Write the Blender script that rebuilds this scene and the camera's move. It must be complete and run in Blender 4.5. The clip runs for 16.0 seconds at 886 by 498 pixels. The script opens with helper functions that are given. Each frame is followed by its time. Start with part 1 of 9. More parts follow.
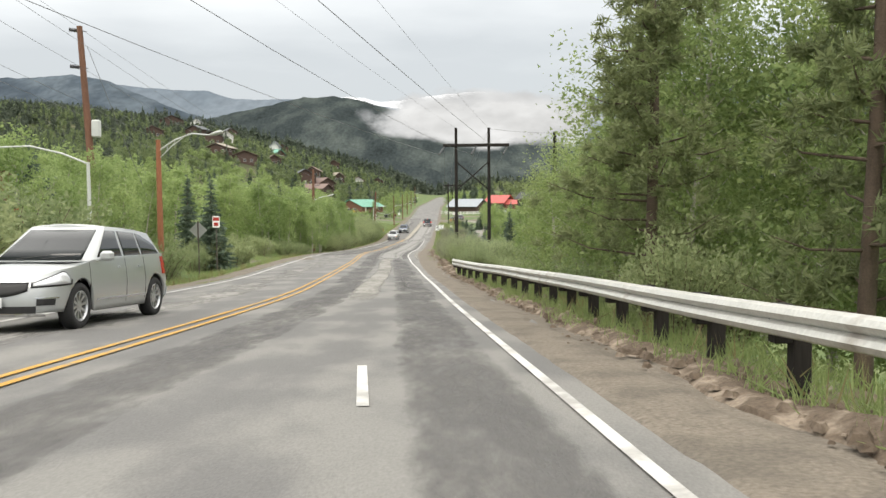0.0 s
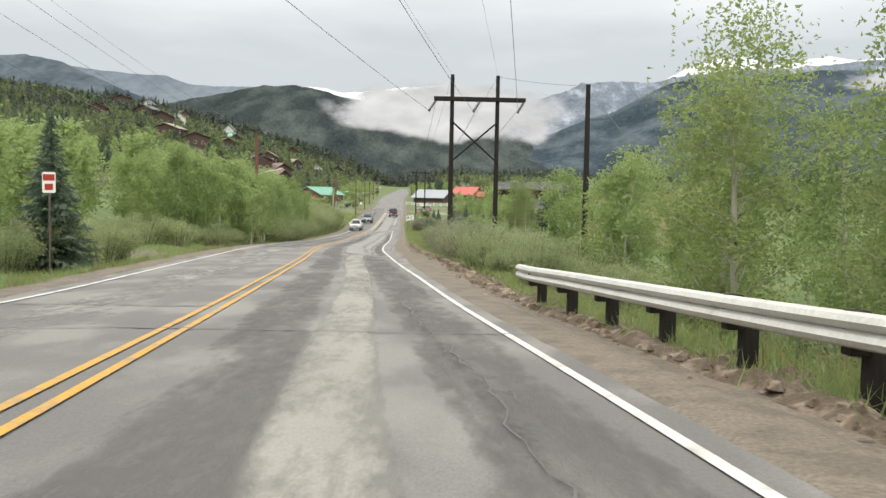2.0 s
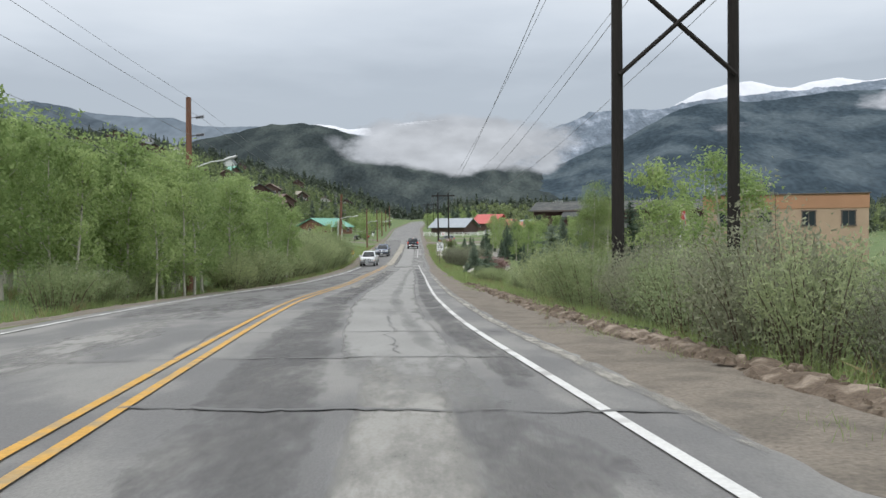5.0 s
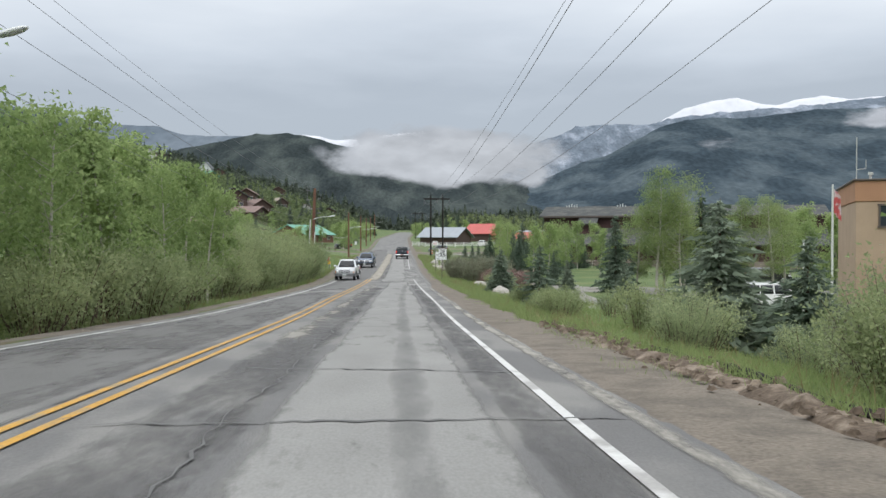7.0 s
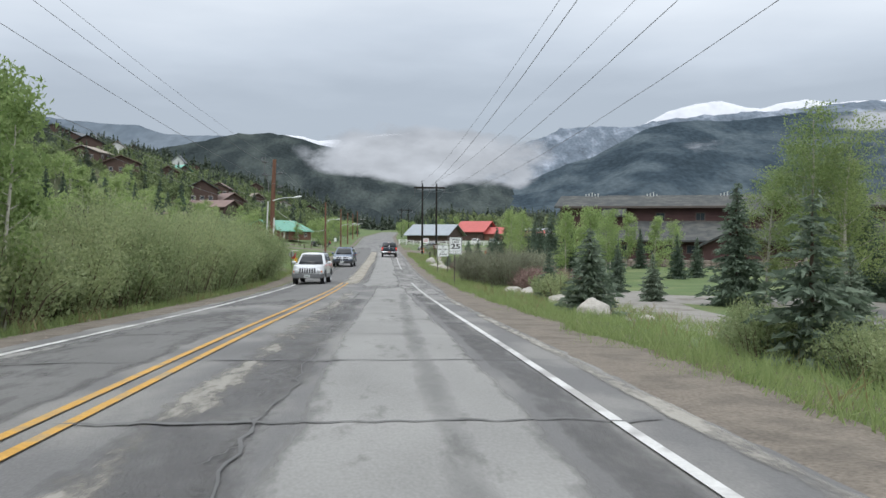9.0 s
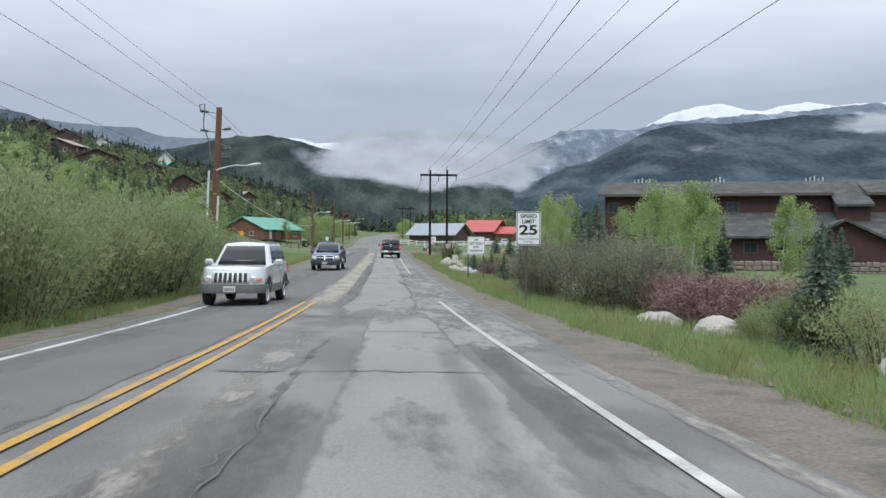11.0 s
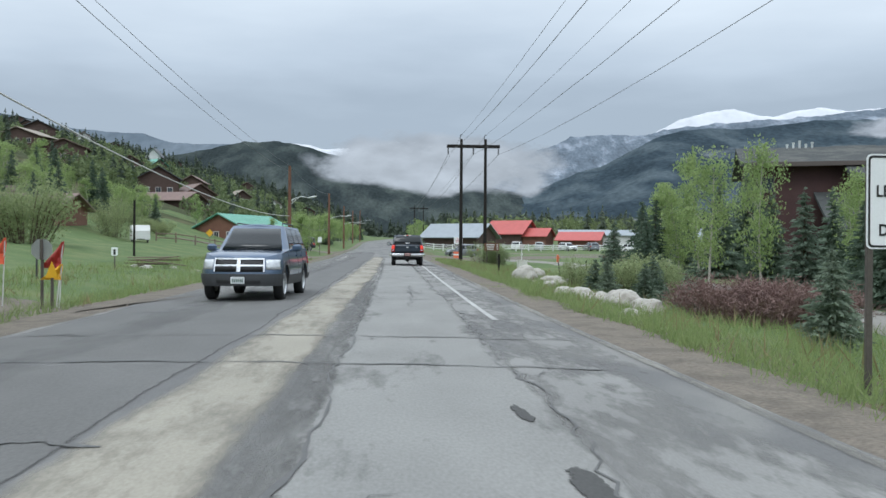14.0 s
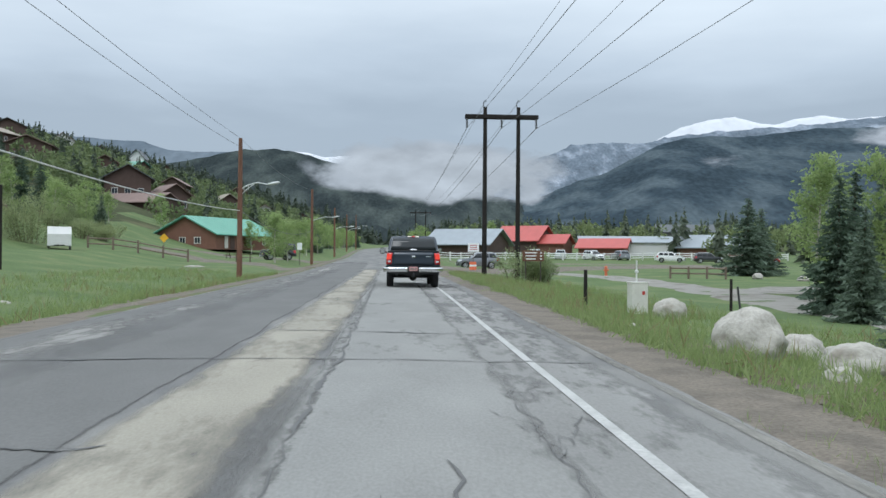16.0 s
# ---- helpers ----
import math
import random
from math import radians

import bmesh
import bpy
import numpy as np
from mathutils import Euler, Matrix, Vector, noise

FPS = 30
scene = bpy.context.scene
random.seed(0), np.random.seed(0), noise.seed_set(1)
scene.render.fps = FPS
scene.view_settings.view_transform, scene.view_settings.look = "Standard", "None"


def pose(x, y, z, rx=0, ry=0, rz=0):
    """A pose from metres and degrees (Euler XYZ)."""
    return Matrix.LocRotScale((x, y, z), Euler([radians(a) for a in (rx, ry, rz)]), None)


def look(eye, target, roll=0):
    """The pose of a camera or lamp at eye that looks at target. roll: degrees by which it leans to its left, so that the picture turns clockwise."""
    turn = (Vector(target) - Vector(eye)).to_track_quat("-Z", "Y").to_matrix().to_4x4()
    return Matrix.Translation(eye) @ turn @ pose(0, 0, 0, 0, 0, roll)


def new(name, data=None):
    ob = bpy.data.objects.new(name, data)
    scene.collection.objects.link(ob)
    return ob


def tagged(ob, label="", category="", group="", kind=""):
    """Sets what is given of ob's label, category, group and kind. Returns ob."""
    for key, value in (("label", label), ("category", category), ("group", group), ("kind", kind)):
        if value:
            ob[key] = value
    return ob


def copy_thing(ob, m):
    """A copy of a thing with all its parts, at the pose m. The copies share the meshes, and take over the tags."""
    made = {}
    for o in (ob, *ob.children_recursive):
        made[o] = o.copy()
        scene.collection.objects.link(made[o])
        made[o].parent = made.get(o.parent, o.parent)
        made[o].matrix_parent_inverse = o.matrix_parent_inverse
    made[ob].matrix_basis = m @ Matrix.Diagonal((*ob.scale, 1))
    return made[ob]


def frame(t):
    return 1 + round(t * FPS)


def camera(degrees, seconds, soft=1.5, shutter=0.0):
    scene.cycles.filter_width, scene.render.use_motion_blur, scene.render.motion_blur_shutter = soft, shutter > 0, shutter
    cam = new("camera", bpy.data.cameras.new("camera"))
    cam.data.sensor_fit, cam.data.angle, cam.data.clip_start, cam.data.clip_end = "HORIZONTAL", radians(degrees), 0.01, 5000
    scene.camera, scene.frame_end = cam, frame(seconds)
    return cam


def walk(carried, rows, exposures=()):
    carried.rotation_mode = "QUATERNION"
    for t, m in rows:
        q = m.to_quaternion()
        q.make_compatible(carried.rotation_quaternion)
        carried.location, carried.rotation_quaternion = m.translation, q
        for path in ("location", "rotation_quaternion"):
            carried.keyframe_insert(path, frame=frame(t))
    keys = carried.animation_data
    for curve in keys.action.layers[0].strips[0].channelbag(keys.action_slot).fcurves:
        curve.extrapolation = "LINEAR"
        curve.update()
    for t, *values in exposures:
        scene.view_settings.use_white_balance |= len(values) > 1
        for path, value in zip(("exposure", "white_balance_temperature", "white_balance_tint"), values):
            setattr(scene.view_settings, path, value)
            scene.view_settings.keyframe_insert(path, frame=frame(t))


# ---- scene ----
cam = camera(53.0, 16.0, 1.5)
PATH = [
    (0.0, look((4.304, 0.000, 1.199), (4.283, 9.983, 0.615), -0.45)),
    (0.5, look((3.796, 5.530, 0.895), (3.855, 15.512, 0.301), -0.65)),
    (1.0, look((3.278, 11.174, 0.557), (3.499, 21.145, -0.169), 0.09)),
    (1.5, look((2.787, 16.895, 0.190), (3.143, 26.859, -0.577), 1.04)),
    (2.0, look((2.342, 22.567, -0.173), (2.790, 32.536, -0.820), 1.11)),
    (2.5, look((1.925, 28.282, -0.517), (2.303, 38.265, -0.956), 0.85)),
    (3.0, look((1.530, 34.077, -0.828), (1.757, 44.071, -1.102), 0.06)),
    (3.5, look((1.148, 39.936, -1.128), (1.327, 49.932, -1.370), -0.23)),
    (3.7, look((1.001, 42.296, -1.245), (1.188, 52.291, -1.521), -0.49)),
    (5.8, look((-0.158, 68.888, -2.298), (0.248, 78.877, -2.532), -0.23)),
    (6.0, look((-0.234, 71.362, -2.395), (0.176, 81.351, -2.593), 0.01)),
    (6.5, look((-0.416, 77.528, -2.636), (0.039, 87.517, -2.749), 0.24)),
    (7.0, look((-0.582, 83.634, -2.883), (-0.085, 93.621, -3.007), 0.07)),
    (7.5, look((-0.737, 89.743, -3.139), (-0.191, 99.727, -3.321), -0.66)),
    (8.0, look((-0.864, 95.830, -3.398), (-0.252, 105.810, -3.575), -0.44)),
    (8.5, look((-0.946, 101.891, -3.658), (-0.295, 111.869, -3.769), 0.03)),
    (9.0, look((-0.987, 107.933, -3.906), (-0.304, 117.909, -4.009), 0.34)),
    (9.2, look((-0.993, 110.341, -4.006), (-0.294, 120.316, -4.114), 0.45)),
    (11.3, look((-1.044, 135.607, -4.718), (-0.357, 145.583, -4.767), 0.32)),
    (11.5, look((-1.061, 138.048, -4.772), (-0.377, 148.025, -4.808), 0.14)),
    (12.0, look((-1.097, 144.142, -4.926), (-0.429, 154.120, -4.923), 0.17)),
    (12.5, look((-1.136, 150.138, -5.035), (-0.483, 160.117, -5.026), 0.82)),
    (13.0, look((-1.167, 156.067, -5.122), (-0.537, 166.048, -5.121), 0.83)),
    (13.5, look((-1.197, 161.926, -5.200), (-0.583, 171.907, -5.205), 0.39)),
    (14.0, look((-1.192, 167.656, -5.215), (-0.593, 177.638, -5.206), 0.40)),
    (14.5, look((-1.145, 173.299, -5.224), (-0.537, 183.280, -5.179), 0.24)),
    (15.0, look((-1.090, 178.960, -5.228), (-0.440, 188.939, -5.162), 0.02)),
    (15.5, look((-1.001, 184.639, -5.200), (-0.356, 194.618, -5.138), 0.31)),
    (16.0, look((-0.969, 190.529, -5.114), (-0.367, 200.510, -5.012), 0.43)),
]
walk(cam, PATH, [(0.0, 0.55, 7150, 10), (1.5, 0.50, 7150, 10), (2.5, 0.40, 7000, 10), (3.2, 0.18, 6550, 10), (4.0, 0.1, 6450, 10), (9.0, 0.06, 6300, 10), (12.0, 0.0, 6000, 8), (16.0, -0.03, 5950, 6)])

# ---- sky and sun ----
world = bpy.data.worlds.new("overcast_sky")
scene.world = world
world.use_nodes = True
_wn, _wl = world.node_tree.nodes, world.node_tree.links
_wn.clear()
SUN_EL, SUN_AZ = 52.0, 200.0
_sky = _wn.new("ShaderNodeTexSky")
_sky.sky_type, _sky.sun_disc = "NISHITA", False
_sky.sun_elevation, _sky.sun_rotation = radians(SUN_EL), radians(SUN_AZ)
_tc = _wn.new("ShaderNodeTexCoord")
_map = _wn.new("ShaderNodeMapping")
_map.inputs["Scale"].default_value = (1.6, 1.6, 7.0)
_n1 = _wn.new("ShaderNodeTexNoise")
_n1.inputs["Scale"].default_value, _n1.inputs["Detail"].default_value, _n1.inputs["Roughness"].default_value = 1.7, 7, 0.5
_sep = _wn.new("ShaderNodeSeparateXYZ")
_add = _wn.new("ShaderNodeMath")
_add.operation = "MULTIPLY_ADD"
_add.inputs[1].default_value = 0.16
_off = _wn.new("ShaderNodeMath")
_off.operation = "SUBTRACT"
_off.inputs[1].default_value = 0.08
_ramp = _wn.new("ShaderNodeValToRGB")
_e = _ramp.color_ramp.elements
_e[0].position, _e[0].color = 0.0, (0.40, 0.445, 0.50, 1)
_e[1].position, _e[1].color = 1.0, (0.95, 0.97, 1.0, 1)
for _p, _c in ((0.10, (0.40, 0.445, 0.50, 1)), (0.15, (0.41, 0.455, 0.51, 1)), (0.20, (0.55, 0.60, 0.66, 1)), (0.30, (0.80, 0.84, 0.88, 1)), (0.5, (0.90, 0.93, 0.96, 1))):
    _x = _ramp.color_ramp.elements.new(_p)
    _x.color = _c
_mix = _wn.new("ShaderNodeMix")
_mix.data_type = "RGBA"
_mix.inputs[0].default_value = 0.93
_skys = _wn.new("ShaderNodeVectorMath")
_skys.operation = "SCALE"
_skys.inputs["Scale"].default_value = 0.1
_bg = _wn.new("ShaderNodeBackground")
_bg.inputs["Strength"].default_value = 1.12
_wo = _wn.new("ShaderNodeOutputWorld")
_wl.new(_tc.outputs["Generated"], _map.inputs["Vector"])
_wl.new(_map.outputs[0], _n1.inputs["Vector"])
_wl.new(_tc.outputs["Generated"], _sep.inputs[0])
_wl.new(_n1.outputs["Fac"], _off.inputs[0])
_off.inputs[1].default_value = 0.5
_wl.new(_off.outputs[0], _add.inputs[0])
_wl.new(_sep.outputs["Z"], _add.inputs[2])
_wl.new(_add.outputs[0], _ramp.inputs[0])
_wl.new(_sky.outputs[0], _skys.inputs[0])
_wl.new(_skys.outputs[0], _mix.inputs[6])
_wl.new(_ramp.outputs[0], _mix.inputs[7])
_zen = _wn.new("ShaderNodeMapRange")
_zen.inputs[1].default_value, _zen.inputs[2].default_value, _zen.inputs[3].default_value, _zen.inputs[4].default_value = 0.30, 0.85, 1.12, 1.8
_wl.new(_sep.outputs["Z"], _zen.inputs[0])
_wl.new(_zen.outputs[0], _bg.inputs["Strength"])
_wl.new(_mix.outputs[2], _bg.inputs["Color"])
_wl.new(_bg.outputs[0], _wo.inputs["Surface"])
sun = new("sun", bpy.data.lights.new("sun", "SUN"))
sun.data.energy, sun.data.angle, sun.data.color = 0.8, radians(25), (1.0, 0.97, 0.93)
sun.matrix_world = look((0, 0, 100), (-60 * math.sin(radians(SUN_AZ)), -60 * math.cos(radians(SUN_AZ)), 100 - 60 * math.tan(radians(SUN_EL))))


# ---- mesh helpers ----
class MB:
    """A mesh under construction: corners, faces and material slots."""

    def __init__(self):
        self.v, self.f, self.m = [], [], []

    def poly(self, pts, mat=0):
        n = len(self.v)
        self.v += [tuple(p) for p in pts]
        self.f.append(tuple(range(n, n + len(pts))))
        self.m.append(mat)
        return self

    def grid(self, rows, mat=0, closed=False):
        """A sheet through rows of points."""
        n, k = len(self.v), len(rows[0])
        for r in rows:
            self.v += [tuple(p) for p in r]
        for i in range(len(rows) - 1):
            for j in range(k if closed else k - 1):
                a, b = n + i * k + j, n + i * k + (j + 1) % k
                self.f.append((a, b, b + k, a + k))
                self.m.append(mat)
        return self

    def box(self, c, s, rz=0.0, bev=0.0, mat=0, rx=0.0, ry=0.0):
        """A box about c, of size s, with its edges cut back by bev."""
        hx, hy, hz = s[0] / 2, s[1] / 2, s[2] / 2
        b = min(bev, hx * 0.9, hy * 0.9, hz * 0.9)
        rot = Euler((rx, ry, rz)).to_matrix()
        c = Vector(c)
        if b <= 0:
            ring = [(-hx, -hy), (hx, -hy), (hx, hy), (-hx, hy)]
            rows = [[(x, y, z) for x, y in ring] for z in (-hz, hz)]
        else:
            ring = [(-hx + b, -hy), (hx - b, -hy), (hx, -hy + b), (hx, hy - b), (hx - b, hy), (-hx + b, hy), (-hx, hy - b), (-hx, -hy + b)]
            k = lambda q, d: [(x * (hx - d) / hx, y * (hy - d) / hy) for x, y in q]
            rows = [[(x, y, -hz) for x, y in k(ring, b)], [(x, y, -hz + b) for x, y in ring], [(x, y, hz - b) for x, y in ring], [(x, y, hz) for x, y in k(ring, b)]]
        rows = [[c + rot @ Vector(p) for p in r] for r in rows]
        self.grid(rows, mat, True)
        self.poly(rows[0][::-1], mat)
        self.poly(rows[-1], mat)
        return self

    def tube(self, pts, radii, sides=8, mat=0, caps=True):
        """A round bar through pts."""
        pts = [Vector(p) for p in pts]
        if not hasattr(radii, "__len__"):
            radii = [radii] * len(pts)
        rows, up = [], None
        for i, p in enumerate(pts):
            d = (pts[min(i + 1, len(pts) - 1)] - pts[max(i - 1, 0)]).normalized()
            if up is None:
                up = Vector((1, 0, 0)) if abs(d.x) < 0.8 else Vector((0, 1, 0))
            a = d.cross(up).normalized()
            b = d.cross(a)
            up = a.cross(d)
            rows.append([p + float(radii[i]) * (math.cos(q) * a + math.sin(q) * b) for q in (2 * math.pi * k / sides for k in range(sides))])
        self.grid(rows, mat, True)
        if caps:
            self.poly(rows[0][::-1], mat)
            self.poly(rows[-1], mat)
        return self

    def prism(self, outline, axis, a, b, mat=0):
        """An outline (pairs) pushed along an axis from a to b."""
        def put(p, w):
            return {"x": (w, p[0], p[1]), "y": (p[0], w, p[1]), "z": (p[0], p[1], w)}[axis]
        r0, r1 = [put(p, a) for p in outline], [put(p, b) for p in outline]
        self.grid([r0, r1], mat, True)
        self.poly(r0[::-1], mat)
        self.poly(r1, mat)
        return self

    def mesh(self, name, mats, smooth=False):
        me = bpy.data.meshes.new(name)
        me.from_pydata([tuple(p) for p in self.v], [], self.f)
        for m in mats if isinstance(mats, (list, tuple)) else [mats]:
            me.materials.append(m)
        if any(self.m):
            me.polygons.foreach_set("material_index", self.m)
        if smooth:
            me.polygons.foreach_set("use_smooth", [True] * len(self.f))
        me.update()
        return me


def part(name, mb, mat, parent=None, label="", smooth=False, fix=True):
    """One mesh object, under a thing or a part."""
    me = mb.mesh(name, mat, smooth)
    if fix:
        bm = bmesh.new()
        bm.from_mesh(me)
        bmesh.ops.recalc_face_normals(bm, faces=bm.faces)
        bm.to_mesh(me)
        bm.free()
    ob = new(name, me)
    if parent is not None:
        ob.parent = parent
    if label:
        tagged(ob, label)
    return ob


def thing(name, label, category, group="", kind="", m=None):
    """An empty at a thing's base, which carries its parts."""
    ob = new(name)
    ob.empty_display_size = 0.2
    if m is not None:
        ob.matrix_basis = m
    return tagged(ob, label, category, group, kind)


# ---- materials ----
def mat(name, base, rough=0.7, metal=0.0, var=0.25, scale=3.0, fine=40.0, bump=0.0, second=None, mix=(0.45, 0.6), coat=0.0, trans=0.0, stretch=(1, 1, 1), rand=0.0, spec=0.5, alpha=1.0):
    """A surface with colour variation at two scales, relief, and an optional second colour in patches."""
    ma = bpy.data.materials.new(name)
    ma.use_nodes = True
    n, l = ma.node_tree.nodes, ma.node_tree.links
    p = n["Principled BSDF"]
    p.inputs["Roughness"].default_value, p.inputs["Metallic"].default_value = rough, metal
    p.inputs["Coat Weight"].default_value = coat
    p.inputs["Specular IOR Level"].default_value = spec
    p.inputs["Transmission Weight"].default_value = trans
    p.inputs["Alpha"].default_value = alpha
    tc = n.new("ShaderNodeTexCoord")
    mp = n.new("ShaderNodeMapping")
    mp.inputs["Scale"].default_value = stretch
    l.new(tc.outputs["Object"], mp.inputs[0])
    a, b = n.new("ShaderNodeTexNoise"), n.new("ShaderNodeTexNoise")
    for q, s, d in ((a, scale, 5), (b, fine, 3)):
        q.inputs["Scale"].default_value, q.inputs["Detail"].default_value = s, d
        l.new(mp.outputs[0], q.inputs["Vector"])
    col = n.new("ShaderNodeRGB")
    col.outputs[0].default_value = (*base, 1)
    out = col.outputs[0]
    if second:
        r = n.new("ShaderNodeMapRange")
        r.inputs[1].default_value, r.inputs[2].default_value = mix
        l.new(a.outputs["Fac"], r.inputs[0])
        m2 = n.new("ShaderNodeMix")
        m2.data_type = "RGBA"
        m2.inputs[7].default_value = (*second, 1)
        l.new(r.outputs[0], m2.inputs[0])
        l.new(out, m2.inputs[6])
        out = m2.outputs[2]
    s = n.new("ShaderNodeMath")
    s.operation = "ADD"
    l.new(a.outputs["Fac"], s.inputs[0])
    l.new(b.outputs["Fac"], s.inputs[1])
    v = n.new("ShaderNodeMapRange")
    v.inputs[1].default_value, v.inputs[2].default_value = 0.55, 1.45
    v.inputs[3].default_value, v.inputs[4].default_value = 1 - var, 1 + var
    l.new(s.outputs[0], v.inputs[0])
    val = v.outputs[0]
    if rand:
        oi = n.new("ShaderNodeObjectInfo")
        rr = n.new("ShaderNodeMapRange")
        rr.inputs[3].default_value, rr.inputs[4].default_value = 1 - rand, 1 + rand
        l.new(oi.outputs["Random"], rr.inputs[0])
        mm = n.new("ShaderNodeMath")
        mm.operation = "MULTIPLY"
        l.new(val, mm.inputs[0])
        l.new(rr.outputs[0], mm.inputs[1])
        val = mm.outputs[0]
    sc = n.new("ShaderNodeVectorMath")
    sc.operation = "SCALE"
    l.new(out, sc.inputs[0])
    l.new(val, sc.inputs["Scale"])
    l.new(sc.outputs[0], p.inputs["Base Color"])
    if bump:
        bu = n.new("ShaderNodeBump")
        bu.inputs["Strength"].default_value = min(1.0, bump)
        bu.inputs["Distance"].default_value = 0.02
        l.new(b.outputs["Fac"], bu.inputs["Height"])
        l.new(bu.outputs[0], p.inputs["Normal"])
    return ma


def leaf_mat(name, base, other, trans=0.3, rough=0.6):
    """Foliage that varies from leaf to leaf and lets light through."""
    ma = bpy.data.materials.new(name)
    ma.use_nodes = True
    n, l = ma.node_tree.nodes, ma.node_tree.links
    p = n["Principled BSDF"]
    p.inputs["Roughness"].default_value = rough
    p.inputs["Specular IOR Level"].default_value = 0.25
    geo, oi = n.new("ShaderNodeNewGeometry"), n.new("ShaderNodeObjectInfo")
    tc, no = n.new("ShaderNodeTexCoord"), n.new("ShaderNodeTexNoise")
    no.inputs["Scale"].default_value = 0.7
    l.new(tc.outputs["Object"], no.inputs["Vector"])
    ad = n.new("ShaderNodeMath")
    ad.operation = "ADD"
    l.new(geo.outputs["Random Per Island"], ad.inputs[0])
    l.new(oi.outputs["Random"], ad.inputs[1])
    ad2 = n.new("ShaderNodeMath")
    ad2.operation = "ADD"
    l.new(ad.outputs[0], ad2.inputs[0])
    l.new(no.outputs["Fac"], ad2.inputs[1])
    r = n.new("ShaderNodeMapRange")
    r.inputs[1].default_value, r.inputs[2].default_value = 0.6, 2.2
    l.new(ad2.outputs[0], r.inputs[0])
    mx = n.new("ShaderNodeMix")
    mx.data_type = "RGBA"
    mx.inputs[6].default_value, mx.inputs[7].default_value = (*base, 1), (*other, 1)
    l.new(r.outputs[0], mx.inputs[0])
    l.new(mx.outputs[2], p.inputs["Base Color"])
    tr = n.new("ShaderNodeBsdfTranslucent")
    l.new(mx.outputs[2], tr.inputs[0])
    ms = n.new("ShaderNodeMixShader")
    ms.inputs[0].default_value = trans
    l.new(p.outputs[0], ms.inputs[1])
    l.new(tr.outputs[0], ms.inputs[2])
    l.new(ms.outputs[0], n["Material Output"].inputs["Surface"])
    return ma


# ---- the lie of the land ----
def smooth_line(keys, lo, hi, window):
    """A smooth curve through a few keys, as a function of one coordinate."""
    xs = np.arange(lo, hi + 1.0)
    vs = np.interp(xs, [k[0] for k in keys], [k[1] for k in keys])
    pad = np.pad(vs, window, mode="reflect", reflect_type="odd")
    vs = np.convolve(pad, np.ones(2 * window + 1) / (2 * window + 1), "valid")
    return lambda y: float(np.interp(y, xs, vs))


ROAD_Z = smooth_line([(-80, 4.2), (0, 0.0), (11, -0.64), (23, -1.37), (40, -2.33), (69, -3.5), (90, -4.35), (110, -5.2), (136, -5.93), (150, -6.24), (168, -6.42), (185, -6.4), (250, -6.1), (320, -5.1), (370, -3.7), (410, -3.0), (510, -1.6), (630, 0.2), (760, 1.6)], -80, 760, 5)
LAND_Z = smooth_line([(-80, -5.1), (320, -5.1), (410, -1.8), (510, 2.2), (630, 6.2), (760, 9.0)], -80, 760, 5)
MID_X = smooth_line([(-80, 3.5), (-20, 0.9), (6, 0.15), (14, 0.25), (24, 0.12), (32, -0.42), (40, -0.95), (50, -1.45), (59, -1.85), (75, -2.93), (86, -3.5), (108, -3.52), (124, -3.5), (150, -3.1), (160, -2.95), (200, -2.75), (400, -2.6), (760, 6.0)], -80, 760, 4)
EDGE_R = smooth_line([(-80, 11.5), (-20, 7.0), (7, 5.3), (14.5, 4.82), (24, 4.27), (31, 3.91), (39, 3.4), (48, 2.85), (56, 2.25), (76, 1.1), (89, 0.88), (119, 0.93), (140, 0.8), (159, 0.67), (186, 0.6), (203, 0.69), (220, 0.83), (400, 1.2), (760, 10.0)], -80, 760, 4)
EDGE_L = smooth_line([(-80, 1.5), (-20, -2.2), (22, -3.9), (31, -4.15), (42, -4.85), (49, -5.4), (62, -6.3), (76, -7.3), (87, -7.6), (98, -7.3), (114, -6.4), (130, -5.95), (157, -5.55), (187, -6.1), (220, -6.3), (400, -6.5), (760, 2.0)], -80, 760, 4)


HILL_Y = (-300, 0, 200, 300, 400, 512, 600, 780, 1000, 1500, 4800)
HILL_Z = (6, 7, 13, 26, 42, 58, 66, 78, 88, 92, 95)


def hill(x, y):
    """The wooded slope on the far side of the road to the west, in metres over the valley floor."""
    d = max(0.0, -x - 24.0 - 5.0 * math.exp(-((y - 250.0) / 45.0) ** 2))
    top = float(np.interp(y, HILL_Y, HILL_Z))
    h = top * math.tanh(0.33 * d * d / (d + 4.0) / top)
    return h + 2.0 * noise.noise((x * 0.012, y * 0.012, 3.0)) * min(1.0, d / 60.0)


def valley(x, y):
    """The floor of the valley to the east, and the slow rise ahead."""
    far = max(0.0, y - 420.0)
    yy = min(max(y, -80), 760)
    z = ROAD_Z(yy)
    if y > 340:
        k = min(1.0, max(0.0, (abs(x + 2.0) - 12.0) / 30.0))
        z += max(0.0, LAND_Z(yy) - z) * k * k * (3 - 2 * k)
    return z + 0.004 * far * (1 if y > 760 else 0)


